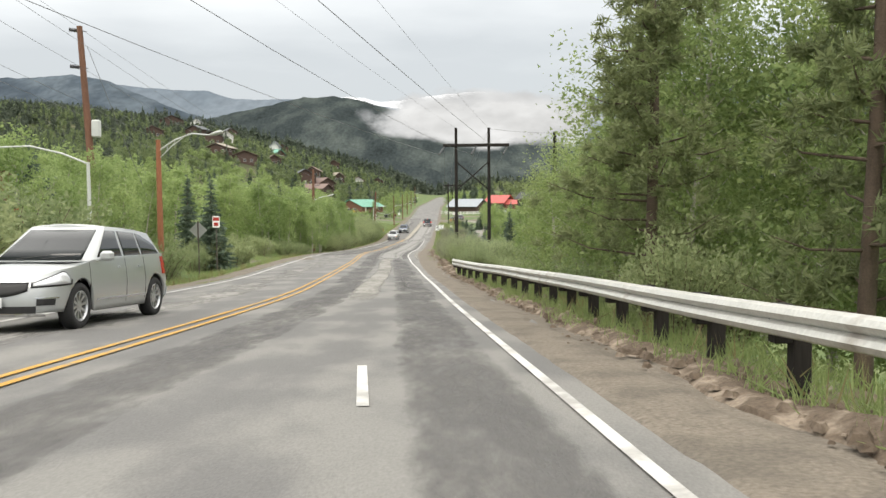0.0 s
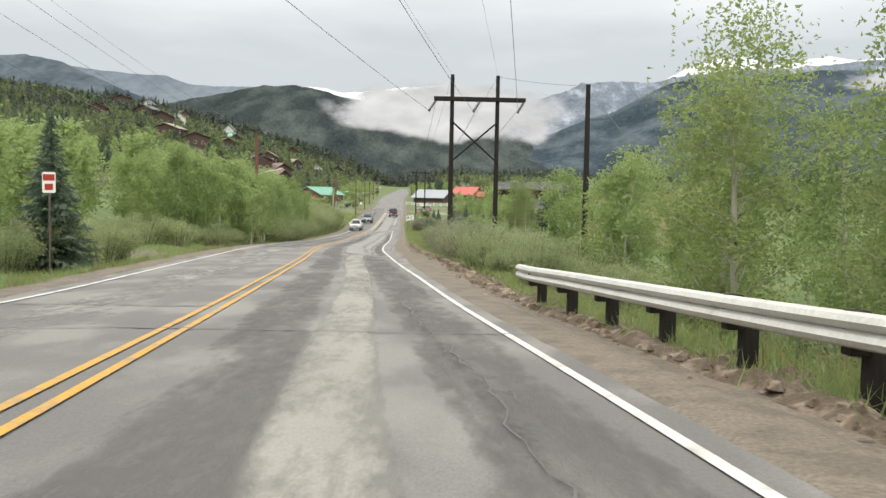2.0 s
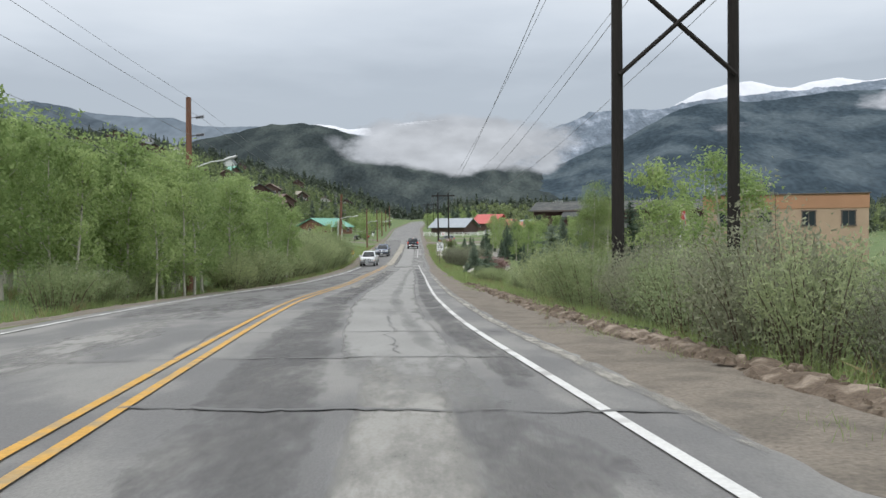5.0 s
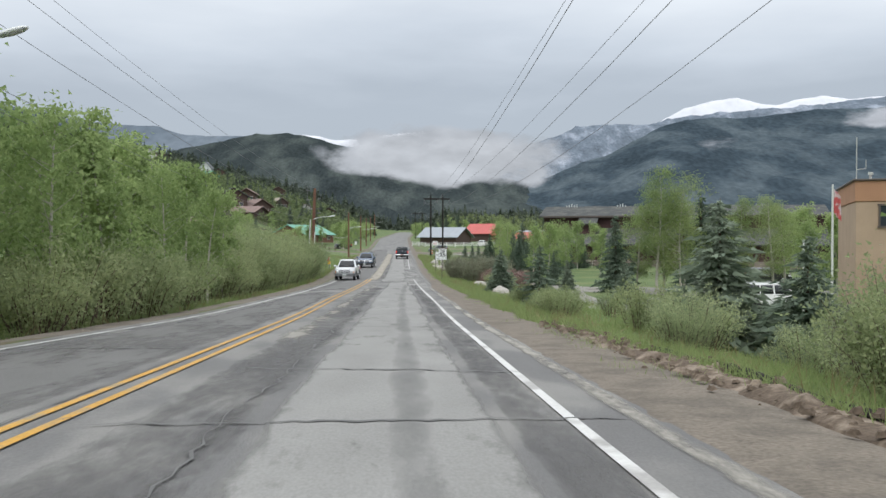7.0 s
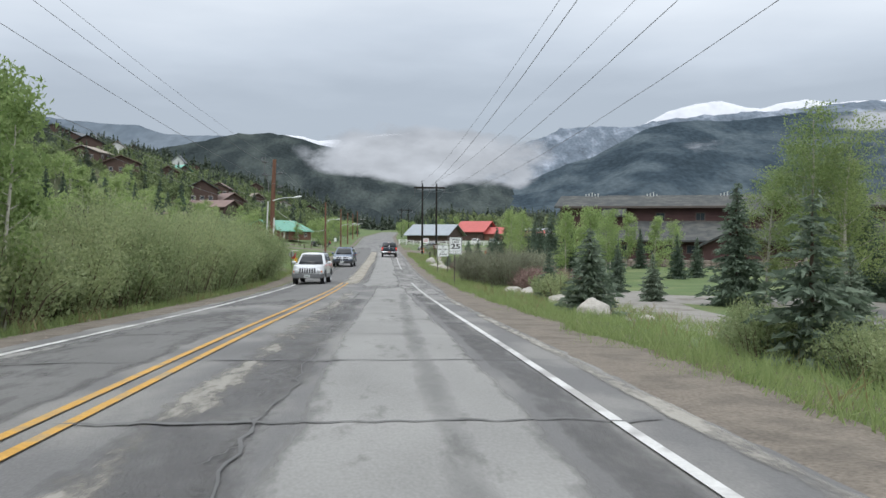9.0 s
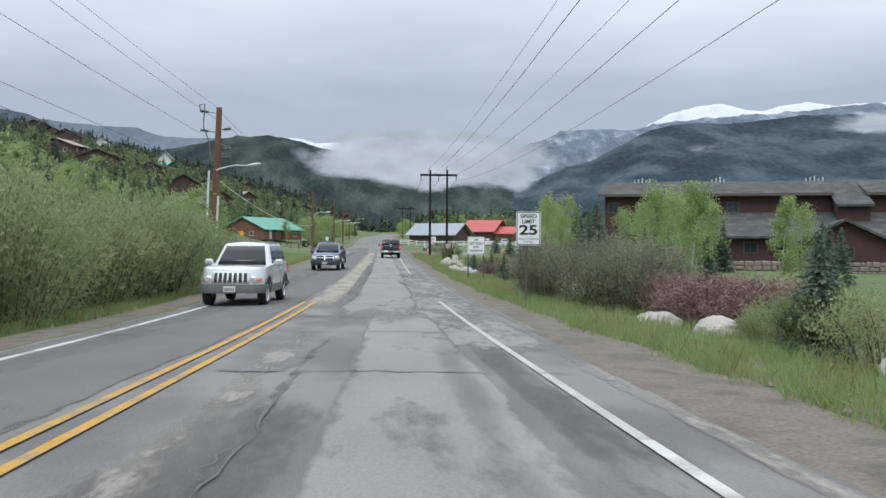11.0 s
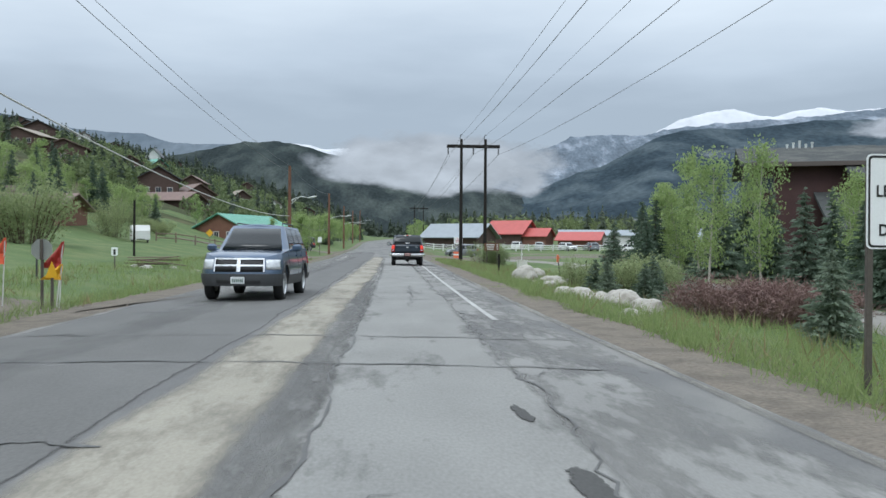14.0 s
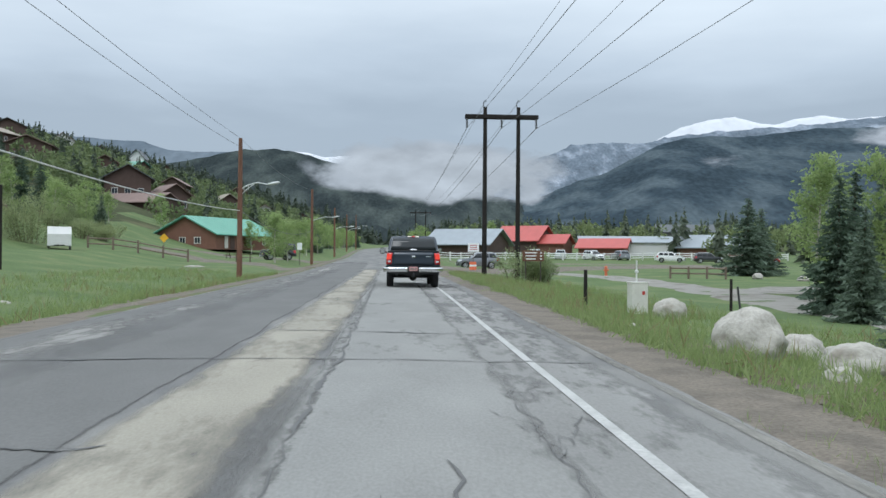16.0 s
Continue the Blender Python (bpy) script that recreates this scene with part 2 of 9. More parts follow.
def gh(x, y):
    """Height of the ground."""
    yy = min(max(y, -80.0), 760.0)
    z = valley(x, y)
    el, er = EDGE_L(yy) - 0.9, EDGE_R(yy) + 1.1
    if el <= x <= er:
        return z - 0.06
    if x > er:
        d = x - er
        steep = min(1.0, max(0.0, (62.0 - y) / 22.0))
        drop = 0.10 + 0.9 * min(1.0, max(0.0, d - 1.6) / 5.0) * (0.55 if y > 105 else 1.0)
        z -= drop + steep * 3.4 * min(1.0, max(0.0, d - 1.9) / 9.0)
        z += 0.10 * noise.noise((x * 0.35, y * 0.35, 0.0)) * min(1.0, max(0.0, d - 0.4) / 1.5)
        z -= 0.010 * min(200.0, max(0.0, d - 20.0)) + 0.75 * math.exp(-((x - 20.0) / 7.0) ** 2 - ((y - 135.0) / 9.0) ** 2)
        return z
    d = el - x
    ditch = -0.30 * math.exp(-((d - 2.6) / 1.5) ** 2)
    k = min(1.0, max(0.0, (d - 11.0) / 9.0))
    bank = float(np.interp(y, (185, 212, 280, 312, 400), (0.0, 1.0, 1.0, 0.7, 0.7))) * k * k * (3 - 2 * k)
    z += -0.06 + ditch + 0.014 * min(d, 24.0) * min(1.0, max(0.0, (d - 1.5) / 3.0)) + bank
    z += 0.10 * noise.noise((x * 0.35, y * 0.35, 0.0)) * min(1.0, max(0.0, d - 0.6) / 1.5)
    return z + hill(x, y)


GRASS = mat("verge_grass", (0.106, 0.153, 0.060), 0.95, var=0.35, scale=0.35, fine=9.0, bump=0.6, second=(0.132, 0.157, 0.068), mix=(0.48, 0.66), spec=0.2)
DIRT_GRASS = mat("bare_earth_and_grass", (0.156, 0.129, 0.086), 0.95, var=0.35, scale=1.4, fine=14.0, bump=0.7, second=(0.101, 0.129, 0.051), mix=(0.44, 0.54), spec=0.2)
FOREST_FLOOR = mat("forest_floor", (0.062, 0.072, 0.036), 1.0, var=0.4, scale=0.06, fine=0.8, second=(0.11, 0.105, 0.06), mix=(0.52, 0.68), spec=0.1)
ASPHALT = mat("worn_asphalt", (0.147, 0.145, 0.141), 0.8, var=0.25, scale=0.9, fine=55.0, bump=0.4, second=(0.196, 0.192, 0.180), mix=(0.46, 0.58), stretch=(1, 0.4, 1), spec=0.35)
GRAVEL = mat("brown_gravel", (0.212, 0.184, 0.150), 0.95, var=0.5, scale=1.7, fine=24.0, bump=1.0, second=(0.122, 0.107, 0.088), mix=(0.42, 0.62), spec=0.2)
YELLOW = mat("yellow_road_paint", (0.508, 0.279, 0.041), 0.7, var=0.3, scale=2.2, fine=25.0, second=(0.27, 0.20, 0.10), mix=(0.48, 0.66))
WHITE = mat("white_road_paint", (0.576, 0.576, 0.552), 0.7, var=0.2, scale=1.2, fine=25.0, second=(0.320, 0.312, 0.296), mix=(0.50, 0.62))
WHITE_WORN = mat("worn_white_road_paint", (0.484, 0.484, 0.460), 0.75, var=0.3, scale=1.6, fine=25.0, second=(0.343, 0.339, 0.324), mix=(0.40, 0.62))
TAR = mat("crack_sealant", (0.098, 0.096, 0.092), 0.6, var=0.3, scale=2.0, fine=20.0)


def steps(lo, hi, near, far, a, b):
    """Grid lines from lo to hi, close together between a and b."""
    out, v = [], lo
    while v < hi:
        out.append(v)
        gap = 0 if a <= v <= b else min(abs(v - a), abs(v - b))
        v += min(far, near + gap * 0.12)
    return out + [hi]


mb = MB()
_ys = steps(-300.0, 4800.0, 2.5, 200.0, -60.0, 270.0)
_xs = steps(-2400.0, 2400.0, 0.9, 160.0, -16.0, 14.0)
mb.grid([[(x, y, gh(x, y)) for x in _xs] for y in _ys])
_k = len(_xs) - 1
for i in range(len(mb.m)):
    _x, _y = _xs[i % _k], _ys[i // _k]
    _x += 9.0 * noise.noise((_x * 0.04, _y * 0.04, 21.0)) if abs(_x) > 14 else 0.0
    if _x < -44 or (_x < -26 and _y > 335) or (_x < -17 and _y < 60) or (_x > 34 and _y > 400) or _y > 760:
        mb.m[i] = 1
    elif -60 < _y < 300 and (0.9 < _x - EDGE_R(max(_y, -80)) < 3.6 or 0.5 < EDGE_L(max(_y, -80)) - _x < 3.2):
        mb.m[i] = 2
ground = tagged(part("ground", mb, [GRASS, FOREST_FLOOR, DIRT_GRASS], None, fix=False, smooth=True), "green roadside grass and rough valley ground", "ground", kind="structure")


def ribbon(mb, fa, fb, y0, y1, dy, dz, mat_i=0, across=2):
    """A strip that follows the road between two side lines."""
    rows = []
    n = max(1, int(round((y1 - y0) / dy)))
    for i in range(n + 1):
        y = y0 + (y1 - y0) * i / n
        a, b, z = fa(y), fb(y), ROAD_Z(y)
        rows.append([(a + (b - a) * k / (across - 1), y, z + dz) for k in range(across)])
    mb.grid(rows, mat_i)


mb = MB()
rows = []
for i in range(0, 1261):
    y = -80 + (0.5 * i if i < 840 else 420 + (i - 840) * 1.0)
    a, b, c, z = EDGE_L(y) - 0.55, EDGE_R(y) + 1.05 + 0.25 * min(1.0, max(0.0, (y - 142) / 10)), MID_X(y), ROAD_Z(y)
    wob = 0.10 * noise.noise((0, y * 0.4, 0)) + 0.08 * noise.noise((2, y * 1.9, 0)), 0.12 * noise.noise((9, y * 0.4, 0)) + 0.10 * noise.noise((5, y * 1.9, 0))
    a, b = a + wob[0], b + wob[1]
    cols = [a, a, (a + c) / 2, c, (c + b) / 2, b, b]
    hs = [-0.12, 0.0, 0.03, 0.05, 0.03, 0.0, -0.12]
    rows.append([(x, y, z - 0.05 + h) for x, h in zip(cols, hs)])
mb.grid(rows)
road = tagged(part("road", mb, ASPHALT, None, fix=False), "worn grey asphalt two-lane road with cracks and pale patches", "road", kind="structure")

mb = MB()
for s in (-0.19, 0.09):
    ribbon(mb, lambda y, s=s: MID_X(y) + s, lambda y, s=s: MID_X(y) + s + 0.10, -80, 157, 2.0, 0.0145)
part("yellow_line", mb, YELLOW, road, "worn double yellow centre line", fix=False)
mb = MB()
ribbon(mb, lambda y: EDGE_R(y) - 0.05, lambda y: EDGE_R(y) + 0.055, -80, 138, 2.0, -0.024)
ribbon(mb, lambda y: 3.38 + 0.095 * (9.2 - y), lambda y: 3.48 + 0.095 * (9.2 - y), 6.8, 9.2, 0.6, -0.014)
part("white_line", mb, WHITE, road, "white edge line", fix=False)
mb = MB()
ribbon(mb, lambda y: EDGE_R(y) - 0.05, lambda y: EDGE_R(y) + 0.05, 138, 158, 2.0, -0.024)
ribbon(mb, lambda y: EDGE_R(y) - 0.01, lambda y: EDGE_R(y) + 0.09, 183, 232, 2.0, -0.024)
part("white_line", mb, WHITE_WORN, road, "thin worn white edge line", fix=False)
mb = MB()
ribbon(mb, lambda y: EDGE_L(y) - 0.06, lambda y: EDGE_L(y) + 0.06, -80, 156, 2.0, -0.027)
part("white_line", mb, WHITE, road, "white edge line", fix=False)

mb = MB()
ribbon(mb, lambda y: EDGE_R(y) + 0.72 + 0.42 * min(1.0, max(0.0, (y - 142) / 10)) - 0.47 * min(1.0, max(0.0, (70 - y) / 20)), lambda y: EDGE_R(y) + 2.75 - 1.15 * min(1.0, max(0.0, (50.0 - y) / 7.0)) - 0.5 * min(1.0, max(0.0, (y - 95.0) / 15.0)) - 0.5 * math.exp(-((y - 58) / 16) ** 2) + 1.5 * math.exp(-((y - 232) / 14) ** 2) + 0.35 * noise.noise((0, y * 0.3, 5)) + 0.2 * noise.noise((0, y * 1.1, 7)), -80, 700, 0.5, 0.0, across=10)
for i, p in enumerate(mb.v):
    k = (0, 1, 1, 1, 1, 1, 2, 2, 2, 3)[i % 10]
    mb.v[i] = (p[0], p[1], p[2] + (0.018 * abs(noise.noise((p[0] * 1.3, p[1] * 1.3, 0))) + 0.018 * abs(noise.noise((p[0] * 5, p[1] * 5, 0))) if 0 < i % 10 < 9 else 0.0) - ((0.060, 0.03, 0.06, 0.26) if p[1] < 62 else (0.052, 0.045, 0.06, 0.26))[k])
tagged(part("gravel_shoulder", mb, GRAVEL, None, fix=False), "brown gravel shoulder beside the asphalt", "shoulder", kind="structure")
mb = MB()
ribbon(mb, lambda y: EDGE_L(y) - 2.3 - 0.5 * noise.noise((3, y * 0.3, 5)), lambda y: EDGE_L(y) - 0.30, -80, 700, 1.0, 0.0, across=4)
for i, p in enumerate(mb.v):
    k = i % 4
    mb.v[i] = (p[0], p[1], p[2] - (0.30, 0.10, 0.07, 0.07)[k])
tagged(part("gravel_shoulder", mb, GRAVEL, None, fix=False), "brown gravel shoulder beside the asphalt", "shoulder", kind="structure")


EARTH = mat("dark_earth_rubble", (0.131, 0.101, 0.075), 0.95, var=0.5, scale=3.2, fine=22.0, bump=1.0, second=(0.225, 0.184, 0.143), mix=(0.50, 0.62), spec=0.2)
mb = MB()
_bank = lambda y: 1.62 + 0.75 * min(1.0, max(0.0, (y - 46.0) / 16.0))
ribbon(mb, lambda y: EDGE_R(y) + _bank(y) - 0.42 + 0.16 * noise.noise((1.0, y * 0.5, 2.0)), lambda y: EDGE_R(y) + _bank(y) + 0.42 + 0.2 * noise.noise((5.0, y * 0.4, 2.0)), -20, 106, 0.2, 0.0, across=9)
for i, p in enumerate(mb.v):
    k = i % 9
    lift = (-0.14, -0.02, 0.02, 0.05, 0.06, 0.05, 0.02, -0.05, -0.30)[k]
    lift += 0.0 if k in (0, 8) else 0.10 * noise.noise((p[0] * 2.2, p[1] * 1.4, 1.0)) + 0.05 * noise.noise((p[0] * 7, p[1] * 6, 3.0))
    mb.v[i] = (p[0], p[1], p[2] - 0.03 + lift * min(1.0, max(0.0, (106 - p[1]) / 8)) - 0.05 * min(1.0, max(0.0, (p[1] - 96) / 8)))
tagged(part("earth_bank", mb, EARTH, None, fix=False), "dark crumbly earth bank at the edge of the gravel", "bank", kind="structure")


# ---- mountains ----
def mountain(name, keys, dist, depth, material, label, rough=40.0, base=-30.0, eye=(0.0, 190.0, -5.0), cols=220):
    """A ridge: keys give the bearing (degrees, east of the road positive) and the height of its crest (degrees)."""
    mb, rows = MB(), []
    az0, az1 = keys[0][0], keys[-1][0]
    for r in range(37):
        s = r / 36.0
        row = []
        for c in range(cols + 1):
            az = az0 + (az1 - az0) * c / cols
            el = float(np.interp(az, [k[0] for k in keys], [k[1] for k in keys]))
            crest = math.tan(radians(el)) * dist + eye[2]
            d = dist - depth * (1 - s)
            a = radians(az)
            x, y = eye[0] + d * math.sin(a), eye[1] + d * math.cos(a)
            h = base + (crest - base) * (s ** 1.15)
            h += rough * noise.fractal((x * 0.0016, y * 0.0016, dist), 0.9, 2.1, 6) * math.sin(math.pi * min(1, s * 0.98)) ** 0.8
            h += 0.10 * rough * noise.fractal((x * 0.02, y * 0.02, dist), 0.9, 2.1, 3)
            row.append((x, y, h))
        rows.append(row)
    a0 = [(p[0] * 1.06, 190 + (p[1] - 190) * 1.06, p[2] - 160) for p in rows[-1]]
    rows.append(a0)
    mb.grid(rows)
    return tagged(part(name, mb, material, None, smooth=True, fix=False), label, "mountain", kind="structure")


def slope_mat(name, base, second, scale, mix, var=0.4, fine=0.02, stretch=(1, 0.12, 1)):
    return mat(name, base, 1.0, var=var, scale=scale, fine=fine, bump=0.0, second=second, mix=mix, spec=0.0, stretch=stretch)


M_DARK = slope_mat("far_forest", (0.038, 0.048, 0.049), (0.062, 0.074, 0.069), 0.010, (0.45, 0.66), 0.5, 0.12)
# Distance haze is painted in: this ridge's base colour is lightened to blue-grey
M_GREY = slope_mat("haze_tinted_ridge", (0.16, 0.19, 0.22), (0.11, 0.135, 0.16), 0.004, (0.4, 0.65), 0.25, 0.03)
# Rock and forest here carry distance haze as blue mixed into their base colours
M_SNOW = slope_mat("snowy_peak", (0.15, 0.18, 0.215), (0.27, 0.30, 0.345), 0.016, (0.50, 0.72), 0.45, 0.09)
M_BLUE = slope_mat("haze_blue_forest", (0.046, 0.064, 0.078), (0.074, 0.094, 0.106), 0.007, (0.46, 0.62), 0.45, 0.07, (1, 0.35, 1.0))
M_SNOW2 = slope_mat("snow_field", (0.63, 0.645, 0.675), (0.340, 0.374, 0.425), 0.006, (0.60, 0.70), 0.12, 0.03)
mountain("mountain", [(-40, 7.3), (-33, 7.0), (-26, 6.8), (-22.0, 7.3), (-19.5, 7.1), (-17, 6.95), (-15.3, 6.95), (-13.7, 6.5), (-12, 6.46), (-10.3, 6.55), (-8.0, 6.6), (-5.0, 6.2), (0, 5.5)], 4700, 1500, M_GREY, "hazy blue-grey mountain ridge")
# The blue of this wooded ridge is aerial haze put into its colour
mountain("mountain", [(-42, 7.0), (-34, 7.1), (-26, 7.35), (-23.5, 7.7), (-21.3, 7.4), (-19.1, 6.5), (-17, 5.7), (-14, 4.8)], 4300, 1500, slope_mat("haze_blue_ridge", (0.062, 0.080, 0.098), (0.085, 0.105, 0.122), 0.007, (0.45, 0.62), 0.4, 0.05), "wooded mountain ridge with dark blue haze in its colour")
mountain("mountain", [(-18, 4.8), (-15, 5.4), (-13.3, 5.85), (-11.3, 6.25), (-9.2, 6.75), (-7.1, 6.8), (-5.4, 6.55), (-3.5, 5.9), (0, 5.2), (4, 4.5), (8, 3.8), (11, 3.0)], 3900, 2000, M_DARK, "dark forested mountain ridge", 60.0)
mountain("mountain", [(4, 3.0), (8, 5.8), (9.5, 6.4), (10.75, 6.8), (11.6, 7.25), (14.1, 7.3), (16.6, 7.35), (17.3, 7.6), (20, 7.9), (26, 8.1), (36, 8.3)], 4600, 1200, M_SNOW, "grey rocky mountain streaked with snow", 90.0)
mountain("mountain", [(7, 3.2), (9.9, 4.05), (12, 4.95), (13.4, 5.3), (15.2, 6.15), (16.9, 7.1), (18.6, 7.55), (20.3, 7.6), (22, 7.5), (23.9, 7.65), (26.4, 7.85), (29.8, 7.75), (40, 8.0)], 3900, 1900, M_BLUE, "forested mountain slope with blue-green haze in its colour", 45.0)
mountain("snowy_summit", [(16.0, 7.0), (17.1, 7.55), (18.3, 8.2), (20, 8.6), (21.6, 8.72), (23, 8.25), (23.9, 8.12), (25.2, 8.45), (26.7, 8.55), (28, 8.25), (29.5, 8.3), (34, 8.4)], 4800, 900, M_SNOW2, "snow-covered mountain summit under cloud", 40.0)
mountain("snowy_summit", [(-9, 6.3), (-6.4, 6.70), (-5.2, 6.60), (-4.2, 6.35), (-2.5, 6.5), (0, 6.85), (2.5, 7.0), (4, 6.7), (6, 6.0)], 4800, 700, M_SNOW2, "snow-covered mountain summit under cloud", 20.0)


# ---- low cloud before the mountains ----
def mist_mat(name, lo, hi, scale, squash, seed, colour, ends):
    """Cloud that thins out towards its edges; it glows by itself instead of taking light."""
    ma = bpy.data.materials.new(name)
    ma.use_nodes = True
    n, l = ma.node_tree.nodes, ma.node_tree.links
    n.remove(n["Principled BSDF"])
    tc, mp, no = n.new("ShaderNodeTexCoord"), n.new("ShaderNodeMapping"), n.new("ShaderNodeTexNoise")
    mp.inputs["Scale"].default_value = (1, 1, squash)
    mp.inputs["Location"].default_value = (seed, seed, seed)
    no.inputs["Scale"].default_value, no.inputs["Detail"].default_value, no.inputs["Roughness"].default_value = scale, 7, 0.58
    l.new(tc.outputs["Object"], mp.inputs[0])
    l.new(mp.outputs[0], no.inputs["Vector"])
    uv = n.new("ShaderNodeUVMap")
    sep = n.new("ShaderNodeSeparateXYZ")
    l.new(uv.outputs[0], sep.inputs[0])
    body = None
    for axis, (c, r) in zip("XY", ends):
        d = n.new("ShaderNodeMath")
        d.operation = "SUBTRACT"
        d.inputs[1].default_value = c
        l.new(sep.outputs[axis], d.inputs[0])
        q = n.new("ShaderNodeMath")
        q.operation = "MULTIPLY"
        k = n.new("ShaderNodeMath")
        k.operation = "DIVIDE"
        k.inputs[1].default_value = r
        l.new(d.outputs[0], k.inputs[0])
        l.new(k.outputs[0], q.inputs[0])
        l.new(k.outputs[0], q.inputs[1])
        if body is None:
            body = q.outputs[0]
        else:
            s2 = n.new("ShaderNodeMath")
            l.new(body, s2.inputs[0])
            l.new(q.outputs[0], s2.inputs[1])
            body = s2.outputs[0]
    inv = n.new("ShaderNodeMath")
    inv.operation = "MULTIPLY_ADD"
    inv.inputs[1].default_value = -0.55
    l.new(body, inv.inputs[0])
    l.new(no.outputs["Fac"], inv.inputs[2])
    ramp = n.new("ShaderNodeMapRange")
    ramp.interpolation_type = "SMOOTHSTEP"
    ramp.inputs[1].default_value, ramp.inputs[2].default_value = lo, hi
    l.new(inv.outputs[0], ramp.inputs[0])
    em, tr, mx = n.new("ShaderNodeEmission"), n.new("ShaderNodeBsdfTransparent"), n.new("ShaderNodeMixShader")
    # Light and dark of the cloud body are painted into its glow by noise
    shade = n.new("ShaderNodeTexNoise")
    shade.inputs["Scale"].default_value, shade.inputs["Detail"].default_value = scale * 1.7, 8
    l.new(mp.outputs[0], shade.inputs["Vector"])
    tone = n.new("ShaderNodeMapRange")
    tone.inputs[1].default_value, tone.inputs[2].default_value = 0.3, 0.7
    tone.inputs[3].default_value, tone.inputs[4].default_value = 0.82, 1.16
    l.new(shade.outputs["Fac"], tone.inputs[0])
    em.inputs[0].default_value = (*colour, 1)
    l.new(tone.outputs[0], em.inputs[1])
    l.new(ramp.outputs[0], mx.inputs[0])
    l.new(tr.outputs[0], mx.inputs[1])
    l.new(em.outputs[0], mx.inputs[2])
    l.new(mx.outputs[0], n["Material Output"].inputs["Surface"])
    return ma


def mist_bank(az0, az1, el0, el1, dist, material):
    """A far curtain of cloud, curved about the valley."""
    rows = []
    for r in range(7):
        row = []
        for c in range(41):
            a, e = radians(az0 + (az1 - az0) * c / 40), radians(el0 + (el1 - el0) * r / 6)
            row.append((dist * math.sin(a), 190 + dist * math.cos(a), -5 + dist * math.tan(e)))
        rows.append(row)
    mb = MB()
    mb.grid(rows)
    ob = part("cloud_bank", mb, material, None, fix=False)
    uv = ob.data.uv_layers.new(name="UVMap")
    for p in ob.data.polygons:
        for li, vi in zip(p.loop_indices, p.vertices):
            uv.data[li].uv = ((vi % 41) / 40, (vi // 41) / 6)
    ob.visible_shadow = False
    return tagged(ob, "pale low cloud bank lying before the mountains", "cloud", kind="structure")


mist_bank(-7.5, 14.5, 2.8, 8.4, 2300, mist_mat("low_cloud", 0.07, 0.26, 0.0042, 2.0, 3.0, (0.445, 0.472, 0.51), ((0.49, 0.46), (0.50, 0.44))))
mist_bank(-6.0, 13.0, 3.0, 7.8, 2050, mist_mat("low_cloud_front", 0.14, 0.36, 0.0055, 2.2, 8.0, (0.51, 0.537, 0.575), ((0.46, 0.46), (0.50, 0.46))))
mist_bank(17.0, 23.5, 5.2, 7.2, 2500, mist_mat("cloud_wisp", 0.36, 0.85, 0.010, 3.5, 5.0, (0.52, 0.55, 0.60), ((0.5, 0.5), (0.5, 0.5))))
mist_bank(25.0, 36.0, 6.2, 8.4, 2500, mist_mat("cloud_wisp", 0.2, 0.5, 0.006, 3.0, 12.0, (0.50, 0.53, 0.58), ((0.6, 0.5), (0.5, 0.5))))
mist_bank(-7.0, -4.2, 5.0, 7.0, 2600, mist_mat("cloud_wisp", 0.34, 0.85, 0.010, 1.0, 2.0, (0.40, 0.43, 0.47), ((0.6, 0.42), (0.4, 0.5))))

# ---- wear on the road ----
def wear_mat(name, colour, lo, hi, stretch, scale, power=2.0, edge=0.42):
    """A pale or dark film with ragged edges; u runs across it. A higher power keeps it whole up to its edges."""
    ma = mat(name, colour, 0.85, var=0.22, scale=1.1, fine=45.0, bump=0.3, stretch=(1, 0.4, 1), spec=0.3)
    n, l = ma.node_tree.nodes, ma.node_tree.links
    tc, mp, uv, sep = n.new("ShaderNodeTexCoord"), n.new("ShaderNodeMapping"), n.new("ShaderNodeUVMap"), n.new("ShaderNodeSeparateXYZ")
    coarse, ragged = n.new("ShaderNodeTexNoise"), n.new("ShaderNodeTexNoise")
    mp.inputs["Scale"].default_value = stretch
    l.new(tc.outputs["Object"], mp.inputs[0])
    for q, k in ((coarse, scale), (ragged, scale * 6.5)):
        q.inputs["Scale"].default_value, q.inputs["Detail"].default_value, q.inputs["Roughness"].default_value = k, 7, 0.62
        l.new(mp.outputs[0], q.inputs["Vector"])
    l.new(uv.outputs[0], sep.inputs[0])

    def math_node(op, a, b, c=None):
        m = n.new("ShaderNodeMath")
        m.operation = op
        for i, v in enumerate((a, b, c)):
            if v is None:
                continue
            if hasattr(v, "is_linked"):
                l.new(v, m.inputs[i])
            else:
                m.inputs[i].default_value = v
        return m.outputs[0]
    side = math_node("ABSOLUTE", math_node("MULTIPLY_ADD", sep.outputs["X"], 2.0, -1.0), 0.0)
    side = math_node("MULTIPLY", math_node("POWER", side, power), -edge)
    body = math_node("MULTIPLY_ADD", ragged.outputs["Fac"], 0.35, side)
    body = math_node("MULTIPLY_ADD", coarse.outputs["Fac"], 0.65, body)
    body = math_node("ADD", body, sep.outputs["Y"])
    r = n.new("ShaderNodeMapRange")
    r.inputs[1].default_value, r.inputs[2].default_value = lo, hi
    l.new(body, r.inputs[0])
    l.new(r.outputs[0], n["Principled BSDF"].inputs["Alpha"])
    return ma


